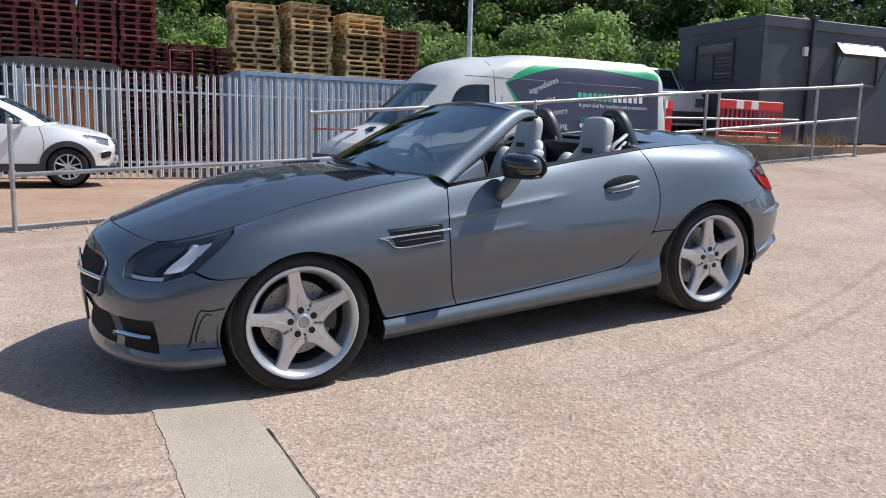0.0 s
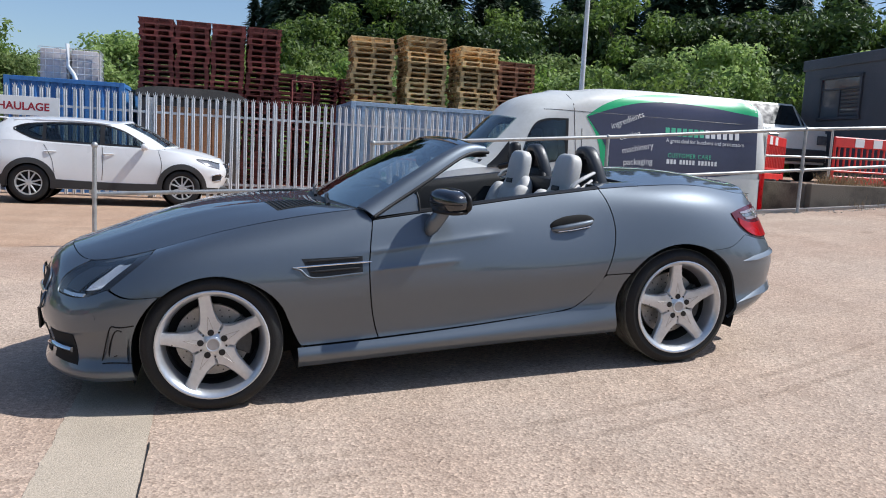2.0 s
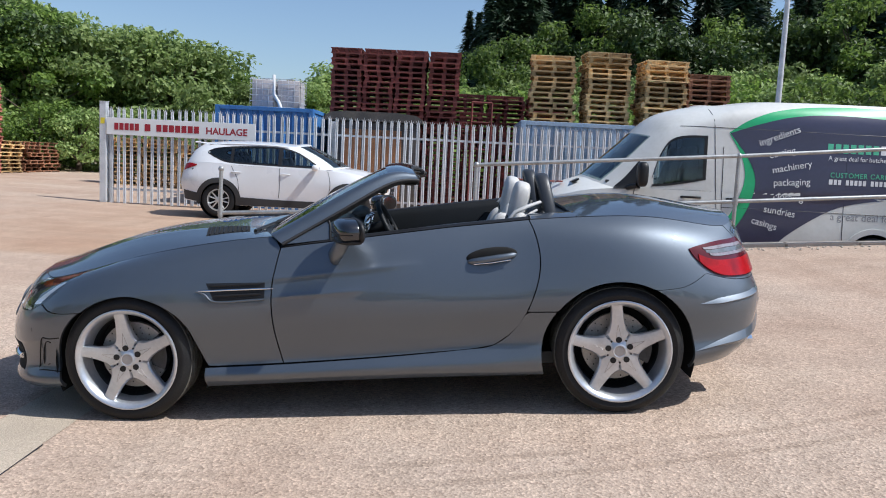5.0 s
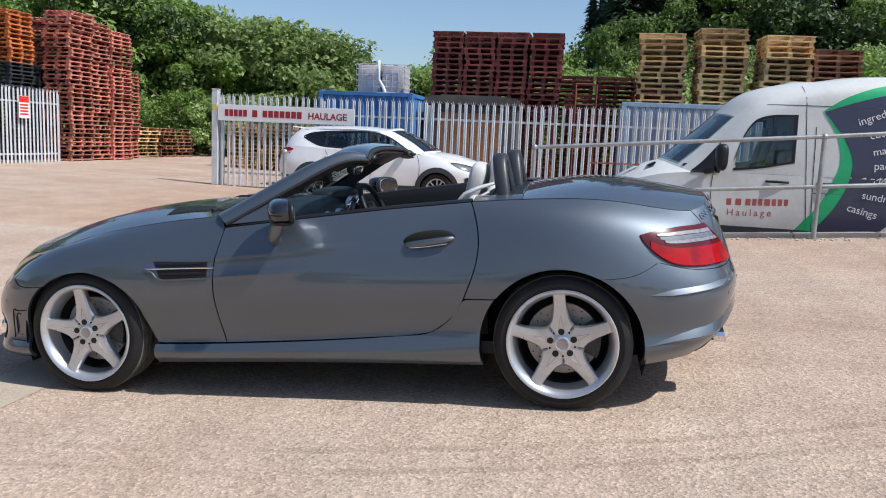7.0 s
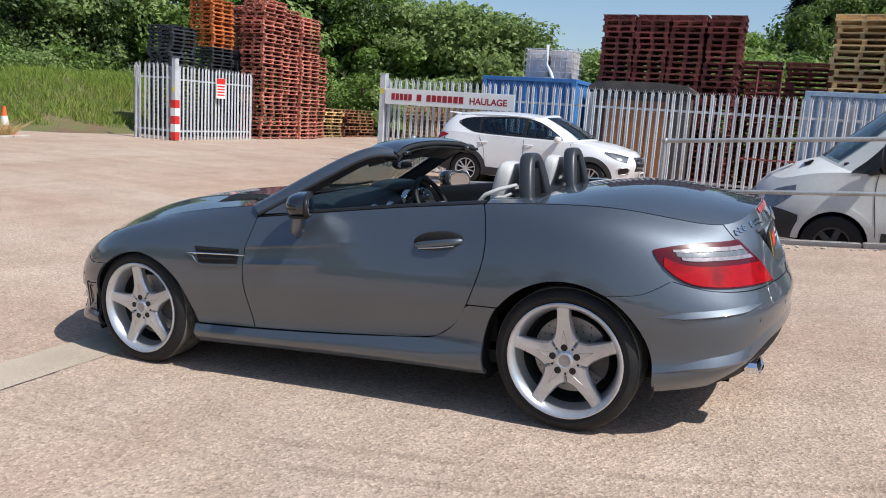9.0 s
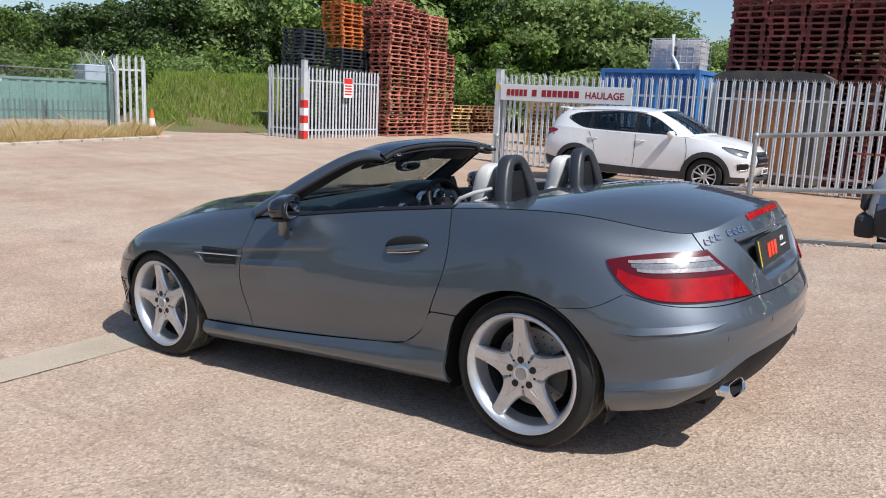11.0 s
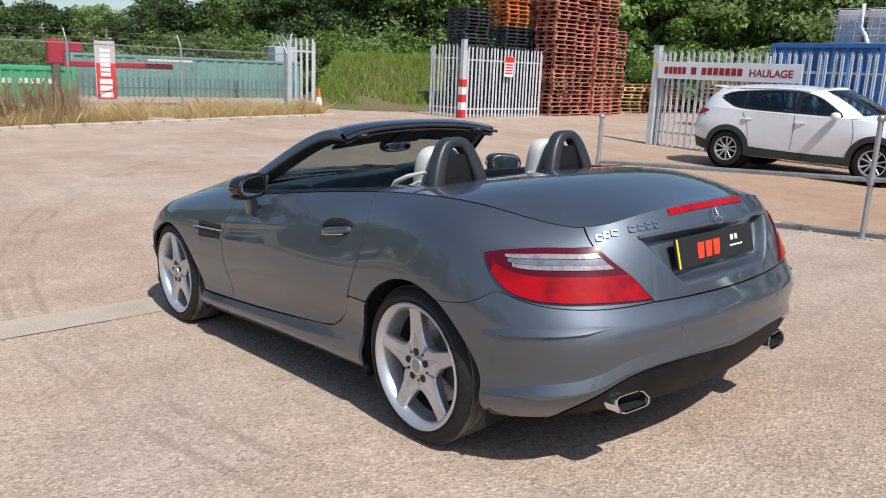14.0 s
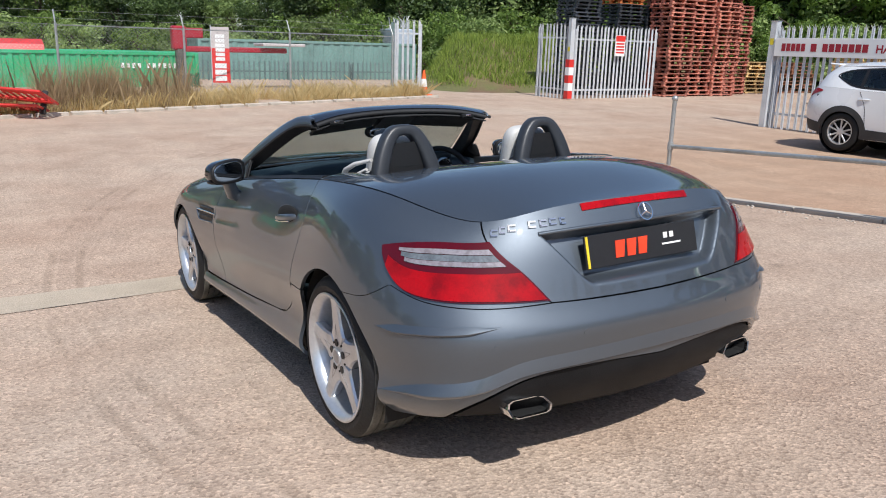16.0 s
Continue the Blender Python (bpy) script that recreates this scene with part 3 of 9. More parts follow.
for k in range(11):
    bars([0.09], 0.15, gc.matrix_world.inverted() @ pose(-22.14, 2.05 + k * 0.16 + (0.12 if k > 3 else 0), 0.66, 0, 0, 90), WHITE, gc)
for k in range(5):
    bars([0.34], 0.36, gc.matrix_world.inverted() @ pose(-22.14, -1.2 + k * 0.48, -0.42, 0, 0, 90), WHITE, gc)
cover = thing("red_cover", "red tarpaulin heaped on the green container", "tarpaulin", pose(-23.4, -4.2, 1.15))
bm = bmesh.new()
blob_pts = [(-1.0, 0.0), (1.0, 0.0), (0.9, 0.16), (0.4, 0.3), (-0.2, 0.24), (-0.8, 0.12)]
prism(bm, blob_pts, 4.2, Matrix.Translation((0, 0, 0)))
part("sheet", bm, RED, cover)
container("long grey-green sheeted container behind the wire fence", TEAL, -29.5, 5.6, -0.1, 2.44, 9.5, 1.72, 0.45)

shed = thing("truck_body", "old truck body with a rusty orange panel and dark rounded roof", "truck body", pose(-3.0, 15.6, -0.12))
bm = bmesh.new()
box(bm, (1.2, 1.5, 1.2), (2.36, 3.0, 2.3), bevel=0.03)
part("body", bm, DARK, shed)
for i in range(6):
    bm = bmesh.new()
    box(bm, (0.5 + i * 0.262, -0.012, 1.2), (0.25, 0.03, 1.9), bevel=0.01)
    part("panel", bm, RUST, shed)
bm = bmesh.new()
prism(bm, [(-0.06, 2.36), (2.46, 2.36), (2.46, 2.45), (2.3, 2.55), (1.8, 2.6), (0.5, 2.6), (0.1, 2.56), (-0.06, 2.47)], 3.2, Matrix.Translation((0, -0.1, 0)))
part("roof", bm, DARK, shed, smooth=30)
frame_post = thing("steel_frame", "rusty upright steel frame between pallet stacks", "frame", pose(0.75, 17.2, -0.12))
for x0 in (0, 0.55):
    bm = bmesh.new()
    tube(bm, (x0, 0, 0), (x0, 0, 3.1), 0.03)
    part("post", bm, WOODRED, frame_post)
for z in (1.8, 2.55, 3.1):
    bm = bmesh.new()
    tube(bm, (0, 0, z), (0.55, 0, z), 0.025)
    part("rail", bm, WOODRED, frame_post)


def ibc(x, y, z):
    holder = thing("ibc_tank", "milky plastic bulk tank in a galvanised cage", "tank", pose(x, y, z), group="tanks on the blue container")
    bm = bmesh.new()
    box(bm, (0.5, 0.5, 0.46), (0.9, 0.9, 0.8), bevel=0.06, seg=2)
    part("bottle", bm, TRANSL, holder, smooth=40)
    bm = bmesh.new()
    tube(bm, (0.5, 0.5, 0.86), (0.5, 0.5, 0.9), 0.11)
    part("cap", bm, DARK, holder)
    for zz in (0.1, 0.26, 0.42, 0.58, 0.74, 0.88):
        bm = bmesh.new()
        for p, q in (((0, 0), (1, 0)), ((1, 0), (1, 1)), ((1, 1), (0, 1)), ((0, 1), (0, 0))):
            tube(bm, (*p, zz), (*q, zz), 0.009, seg=5)
        part("cage_bar", bm, GALV, holder)
    for i in range(5):
        bm = bmesh.new()
        for p in ((i / 4, 0), (1, i / 4), (i / 4, 1), (0, i / 4)):
            tube(bm, (*p, 0), (*p, 0.88), 0.009, seg=5)
        fasten(bm)
        part("cage_upright", bm, GALV, holder)
    return holder


tank = ibc(-5.56, 17.6, 2.50)
tank.scale = (0.70, 1.0, 1.02)
copy_thing(tank, pose(-4.83, 17.6, 2.50, 0, 0, 1.5)).scale = (0.70, 1.0, 1.02)
bm = bmesh.new()
sweep(bm, [(-4.62, 17.5, 2.5), (-4.72, 17.5, 2.75), (-4.86, 17.5, 2.95), (-4.86, 17.5, 3.5)], 0.05)
tagged(part("drain_pipe", bm, WHITE, smooth=50), "white plastic pipe beside the stacked tanks", "pipe")


# ---- pallets ----
def pallet_mesh(name, w, d, mat, h=0.144):
    bm = bmesh.new()
    for i in range(6):
        box(bm, (0, -d / 2 + 0.05 + i * (d - 0.1) / 5, h - 0.011), (w, 0.1 if i in (0, 5) else 0.085, 0.02))
    for x in (-w / 2 + 0.07, 0, w / 2 - 0.07):
        box(bm, (x, 0, h - 0.032), (0.1, d, 0.02))
        for y in (-d / 2 + 0.085, 0, d / 2 - 0.085):
            box(bm, (x, y, 0.062), (0.1, 0.12, 0.08))
    for y in (-d / 2 + 0.05, 0, d / 2 - 0.05):
        box(bm, (0, y, 0.011), (w, 0.1, 0.02))
    for x in (-w / 2 + 0.05, w / 2 - 0.05):
        box(bm, (x, 0, 0.011), (0.098, d - 0.2, 0.02))
    # the boards are nailed to the blocks
    bm.verts.ensure_lookup_table()
    for k in range(8, len(bm.verts), 8):
        bm.edges.new((bm.verts[k - 8], bm.verts[k]))
    me = bpy.data.meshes.new(name)
    bm.to_mesh(me)
    bm.free()
    me.materials.append(mat)
    return me


P_RED = pallet_mesh("pallet", 0.84, 1.0, WOODRED)
P_YEL = pallet_mesh("pallet", 1.2, 1.0, WOODYEL)
P_REDW = pallet_mesh("pallet", 1.2, 1.0, WOODRED)
P_PINK = pallet_mesh("pallet", 1.2, 1.0, WOODPINK)
P_ORG = pallet_mesh("pallet", 1.1, 1.0, WOODORG)
P_BLK = pallet_mesh("pallet", 1.1, 1.0, BLACKP, 0.12)
P_BRN = pallet_mesh("pallet", 1.2, 1.0, WOODBRN)


def stack(label, me, x, y, z, count, h=0.144, turn=0.0, lean=(0, 0), messy=0.02, group="", seed=1):
    holder = thing("pallet_stack", label, "pallets", pose(x, y, z, 0, 0, turn), group=group)
    rnd = random.Random(seed)
    for i in range(count):
        ob = new("pallet", me)
        ob.parent = holder
        ob.matrix_local = pose(rnd.gauss(0, messy) + lean[0] * i * h, rnd.gauss(0, messy) + lean[1] * i * h, i * h, 0, 0, rnd.gauss(0, 1.2))
    return holder


for i, x in enumerate((-2.68, -1.8, -0.92, -0.02)):
    stack("tall leaning stack of dark red wooden pallets", P_RED, x - 0.06 * i, 16.95, -0.12, 30, lean=(0.004 + 0.012 * i, 0), messy=0.012, group="red pallet stacks behind the fence", seed=i)
for i, (x, n, me) in enumerate(((2.98, 31, P_YEL), (4.45, 32, P_YEL), (6.0, 31, P_YEL))):
    stack("tall stack of pale yellow wooden pallets", me, x, 17.6, -0.12, n, messy=0.045, turn=(-2, 3, 5)[i], group="yellow pallet stacks behind the container", seed=10 + i)
stack("stack of reddish brown wooden pallets behind the container", P_BRN, 7.3, 17.9, -0.12, 29, messy=0.02, turn=3, seed=20)
for i, (x, y, n) in enumerate(((0.6, 21.0, 25), (1.9, 21.0, 25), (3.2, 21.2, 25), (-0.4, 18.4, 20), (1.0, 18.6, 20))):
    stack("lower stack of red wooden pallets in the yard", P_REDW, x, y, -0.12, n, group="far red pallet stacks", seed=30 + i)
for i, (x, y, n) in enumerate(((-15.9, 19.0, 34), (-16.1, 20.2, 33), (-16.0, 21.4, 32), (-17.2, 19.6, 33), (-16.6, 22.8, 23))):
    stack("tall stack of faded red wooden pallets beside the gate", P_PINK, x, y, 0.0, n, turn=90, messy=0.035, group="red pallet stacks beside the gate", seed=40 + i)
stack("stack of bright orange wooden pallets on black ones", P_ORG, -17.0, 17.6, 3.12, 11, turn=90, seed=51)
stack("stack of black plastic pallets behind the gate", P_BLK, -17.0, 17.6, 0.0, 26, 0.12, turn=90, seed=52, group="black plastic pallet stacks")
stack("stack of black plastic pallets behind the gate", P_BLK, -17.0, 18.9, 0.0, 26, 0.12, turn=90, seed=53, group="black plastic pallet stacks")
stack("tall stack of wrapped black plastic pallets behind the gate", P_BLK, -17.0, 15.7, 0.0, 30, 0.12, turn=90, seed=54, group="black plastic pallet stacks")
stack("low stack of yellow wooden pallets beside the gate", P_YEL, -16.9, 24.6, 0.0, 9, turn=80, messy=0.04, seed=55)
stack("low stack of broken brown pallets", P_BRN, -16.9, 26.0, 0.0, 9, turn=96, messy=0.09, seed=56)
stack("low stack of broken brown pallets", P_BRN, -16.9, 27.4, 0.0, 9, turn=84, messy=0.09, seed=57)
for i, x in enumerate((-10.85, -9.6, -8.35)):
    stack("low stack of yellow wooden pallets seen through the fence", P_YEL, x, 22.0, 0.0, (11, 11, 10)[i], messy=0.03, turn=(2, -3, 1)[i], seed=58 + i, group="yellow pallet stacks seen through the fence")

# ---- lamp post ----
lp = thing("street_lamp", "tall tapering galvanised lamp post", "lamp post", pose(8.27, 14.95, -0.2))
bm = bmesh.new()
tube(bm, (0, 0, 0), (0, 0, 1.4), 0.09, seg=16)
tube(bm, (0, 0, 1.4), (0, 0, 8.5), 0.075, 0.05, seg=16)
part("pole", bm, GALV, lp, smooth=40)
bm = bmesh.new()
box(bm, (0, -0.35, 8.5), (0.22, 0.7, 0.12), bevel=0.03)
part("lantern", bm, GALV, lp)

# ---- cabin on the terrace ----
def build_cabin():
    m = pose(11.64, 8.0, 1.02, 0, 0, -4)
    holder = thing("site_cabin", "slate grey steel site cabin with barred windows", "cabin", m)
    lx, ly, h = 7.2, 2.7, 2.72
    bm = bmesh.new()
    box(bm, (lx / 2, ly / 2, h / 2), (lx, ly, h - 0.2), bevel=0.02)
    part("wall", bm, CABIN, holder)
    bm = bmesh.new()
    box(bm, (lx / 2, ly / 2, h - 0.06), (lx + 0.08, ly + 0.08, 0.24), bevel=0.02)
    part("roof", bm, CABIN, holder)
    for x in (1.38, 5.6):
        bm = bmesh.new()
        box(bm, (x, -0.06, h / 2 + 0.06), (0.09, 0.09, h), bevel=0.01)
        box(bm, (x, -0.06, h + 0.08), (0.14, 0.14, 0.1), bevel=0.01)
        part("drain_pipe", bm, CABIN_TRIM, holder)
    for x in (0.04, lx - 0.04):
        bm = bmesh.new()
        box(bm, (x, -0.015, h / 2), (0.1, 0.03, h - 0.2))
        part("corner_trim", bm, CABIN, holder)
    for k, (wm, w) in enumerate(((pose(2.2, -0.01, 1.38), 1.35), (pose(-0.01, 2.06, 1.40, 0, 0, -90), 1.22))):
        win = part("window", bmesh.new(), CABIN_TRIM, holder)
        win.matrix_local = wm
        bm = bmesh.new()
        hh = 0.95
        for at, s in (((w / 2, 0, 0.03), (w + 0.1, 0.08, 0.07)), ((w / 2, 0, hh - 0.03), (w + 0.1, 0.08, 0.07)), ((0, 0, hh / 2), (0.07, 0.08, hh)), ((w, 0, hh / 2), (0.07, 0.08, hh))):
            box(bm, at, s, bevel=0.004)
        part("window_frame", bm, CABIN_TRIM, win)
        bm = bmesh.new()
        box(bm, (w / 2, 0.01, hh / 2), (w - 0.06, 0.012, hh - 0.06))
        part("pane", bm, PANE, win)
        if k < 1:
            bm = bmesh.new()
            prism(bm, [(-0.05, 0), (w + 0.05, 0), (w + 0.05, 0.02), (-0.05, 0.02)], -0.34, Matrix.Translation((0, 0, hh)) @ Matrix.Rotation(radians(48), 4, "X"))
            part("shutter", bm, GALV, win)
            for x in (-0.04, w + 0.04):
                bm = bmesh.new()
                tube(bm, (x, -0.03, 0.15), (x, -0.24, hh - 0.24), 0.012, seg=6)
                part("stay", bm, CABIN_TRIM, win)
        else:
            for i in range(7):
                bm = bmesh.new()
                box(bm, (w * 0.76, -0.006, 0.08 + i * 0.085), (w * 0.42, 0.014, 0.03), Matrix.Rotation(radians(30), 4, "X"))
                part("slat", bm, CABIN_TRIM, win)
            for at, size in (((w / 2, -0.012, 0.66), (w - 0.08, 0.03, 0.035)), ((w * 0.5, -0.012, 0.34), (0.035, 0.03, 0.62))):
                bm = bmesh.new()
                box(bm, at, size, bevel=0.004)
                part("glazing_bar", bm, CABIN_TRIM, win)
    for x in (1.0, 3.6, 6.2):
        bm = bmesh.new()
        box(bm, (x, ly / 2, 0.05), (0.5, ly, 0.1))
        part("foot", bm, CONCRETE, holder)
    bm = bmesh.new()
    box(bm, (1.22, -0.03, 2.08), (0.12, 0.08, 0.2), bevel=0.01)
    part("meter_box", bm, WHITE, holder)


PANE = material("dark_window_glass", (0.09, 0.105, 0.118), 0.08, 0, 0.1, spec=0.8)
build_cabin()


# ---- plastic barriers, cones ----
def barrier(m):
    holder = thing("plastic_barrier", "red plastic chapter barrier with white reflective panels", "barrier", m, group="red plastic barriers")
    L, H = 1.95, 0.92
    bm = bmesh.new()
    for z, hh in ((0.1, 0.14), (H - 0.1, 0.2), (0.26, 0.04)):
        box(bm, (L / 2, 0, z), (L, 0.05, hh), bevel=0.015)
    for x in (0.03, L - 0.03):
        box(bm, (x, 0, H / 2), (0.06, 0.055, H), bevel=0.02)
    part("frame", bm, RED, holder)
    for i in range(13):
        bm = bmesh.new()
        box(bm, (0.14 + i * (L - 0.28) / 12, 0, 0.5), (0.045, 0.03, 0.52), bevel=0.008)
        part("slat", bm, RED, holder)
    for x in (0.6, 1.05):
        bm = bmesh.new()
        box(bm, (x, -0.028, H - 0.1), (0.22, 0.006, 0.16))
        part("panel", bm, WHITE, holder)
    for x in (0.3, L - 0.3):
        bm = bmesh.new()
        box(bm, (x, 0, 0.03), (0.12, 0.5, 0.06), bevel=0.015)
        part("foot", bm, RUBBER, holder)
    return holder


br = barrier(pose(9.42, 6.98, 1.04, 0, 0, 1))
br.scale = (0.93, 0.93, 0.93)
copy_thing(br, pose(8.15, 7.3, 1.02, 0, 0, 38)).scale = (0.93, 0.93, 0.93)
copy_thing(br, pose(-13.9, -2.4, 0.14, 78, 0, 70))
copy_thing(br, pose(-13.75, -2.15, 0.42, 70, 4, 62))


def cone(x, y, s=1.0):
    holder = thing("traffic_cone", "weathered orange and white traffic cone", "cone", pose(x, y, ground_height(x, y)))
    bm = bmesh.new()
    box(bm, (0, 0, 0.02 * s), (0.42 * s, 0.42 * s, 0.04 * s), bevel=0.012)
    part("base", bm, CONE_O, holder)
    for z0, z1, mat, nm in ((0.04, 0.26, CONE_O, "body"), (0.26, 0.5, WHITE, "band"), (0.5, 0.76, CONE_O, "tip")):
        bm = bmesh.new()
        tube(bm, (0, 0, z0 * s), (0, 0, z1 * s), (0.15 - 0.155 * z0) * s, (0.15 - 0.155 * z1) * s, seg=20)
        part(nm, bm, mat, holder, smooth=40)


cone(-17.25, 9.95)


# ---- trees, bushes and grass ----
def leaf_cloud(name, blobs, count, size, mat, seed, droop=0.0, shell=0.35):
    """Many small folded leaves, spread through the outer part of a set of blobs (centre, radii)."""
    rng = np.random.default_rng(seed)
    vol = np.array([r[0] * r[1] * r[2] for _, r in blobs]) ** 0.67
    which = rng.choice(len(blobs), count, p=vol / vol.sum())
    cen = np.array([c for c, _ in blobs])[which]
    rad = np.array([r for _, r in blobs])[which]
    d = rng.normal(size=(count, 3))
    d /= np.linalg.norm(d, axis=1)[:, None]
    f = shell + (1 - shell) * rng.random(count) ** 0.6
    f *= 1 + 0.16 * np.sin(d[:, 0] * 7 + which) * np.sin(d[:, 2] * 6 + which * 2)
    p = cen + d * rad * f[:, None]
    nrm = d * 0.7 + rng.normal(size=(count, 3)) * 0.55 + np.array([0, 0, 0.35 - droop])
    nrm /= np.linalg.norm(nrm, axis=1)[:, None]
    t = np.cross(nrm, rng.normal(size=(count, 3)))
    t /= np.linalg.norm(t, axis=1)[:, None]
    b = np.cross(nrm, t)
    s = size * rng.uniform(0.6, 1.35, count)[:, None]
    q = np.stack([p - t * s * 0.9, p - b * s * 0.5 + nrm * s * 0.12, p + t * s * 0.9, p + b * s * 0.5 + nrm * s * 0.12], 1).reshape(-1, 3)
    me = bpy.data.meshes.new(name)
    idx = np.arange(count * 4).reshape(-1, 4)
    me.from_pydata(q.tolist(), [], idx.tolist())
    me.materials.append(mat)
    return me


def broad_tree(seed, h, w, mat, label, leaves=8500, size=0.135):
    rnd = random.Random(seed)
    holder = thing("tree", label, "tree", pose(0, 0, -50))
    bm = bmesh.new()
    sweep(bm, [(0, 0, -0.3), (0.05, 0.03, h * 0.2), (-0.05, 0.08, h * 0.45), (0.04, 0, h * 0.8)], [0.2, 0.15, 0.11, 0.04])
    blobs = []
    for i in range(34):
        a, z = rnd.uniform(0, math.tau), h * (0.14 + 0.82 * rnd.random() ** 0.9)
        f = z / h
        k = w * (0.35 + 1.1 * f if f < 0.35 else 0.735 * (1 - ((f - 0.35) / 0.65) ** 2.2) ** 0.6 + 0.06)
        rr = rnd.uniform(0.45, 1.12) * k
        c = (math.cos(a) * rr, math.sin(a) * rr, z)
        r = rnd.uniform(0.13, 0.30) * w
        blobs.append((c, (r * rnd.uniform(0.8, 1.3), r * rnd.uniform(0.8, 1.3), r * rnd.uniform(0.5, 0.95))))
        if i % 2:
            sweep(bm, [(0, 0, z * 0.6), (c[0] * 0.5, c[1] * 0.5, z * 0.82), c], [0.06, 0.04, 0.012], seg=5)
    blobs.append(((rnd.uniform(-.3, .3), 0, h * 0.93), (w * 0.2, w * 0.2, h * 0.10)))
    blobs.append(((0, 0, h * 0.55), (w * 0.5, w * 0.5, h * 0.3)))
    part("trunk", bm, BARK, holder, smooth=60)
    part_of("crown", leaf_cloud("crown", blobs, leaves, size, mat, seed), [], holder)
    return holder


def conifer(seed, h, w, label):
    rng = np.random.default_rng(seed)
    holder = thing("conifer", label, "tree", pose(0, 0, -50))
    bm = bmesh.new()
    tube(bm, (0, 0, -0.3), (0, 0, h * 0.97), 0.2, 0.02, seg=8)
    part("trunk", bm, BARK, holder)
    count = 4200
    z = h * (0.08 + 0.92 * rng.random(count) ** 1.25)
    tier = np.floor(z / 0.55)
    a = rng.random(count) * math.tau
    arm = np.floor(a / math.tau * 9 + tier * 0.37) * math.tau / 9 + rng.normal(0, 0.13, count)
    r = w * (1 - z / h) ** 0.8 * (0.25 + 0.75 * rng.random(count)) * (0.8 + 0.35 * np.sin(tier * 2.4 + arm * 3))
    p = np.stack([r * np.cos(arm), r * np.sin(arm), z - r * 0.28], 1)
    out = np.stack([np.cos(arm), np.sin(arm), np.full(count, -0.45)], 1)
    side = np.cross(out, [0, 0, 1.0])
    out += rng.normal(0, 0.25, out.shape)
    s = rng.uniform(0.16, 0.34, count)[:, None]
    q = np.stack([p - out * s, p + side * s * 0.3 - np.array([0, 0, 0.06]), p + out * s, p - side * s * 0.3 - np.array([0, 0, 0.06])], 1).reshape(-1, 3)
    me = bpy.data.meshes.new("needles")
    me.from_pydata(q.tolist(), [], np.arange(count * 4).reshape(-1, 4).tolist())
    me.materials.append(LEAF_D)
    part_of("crown", me, [], holder)
    return holder


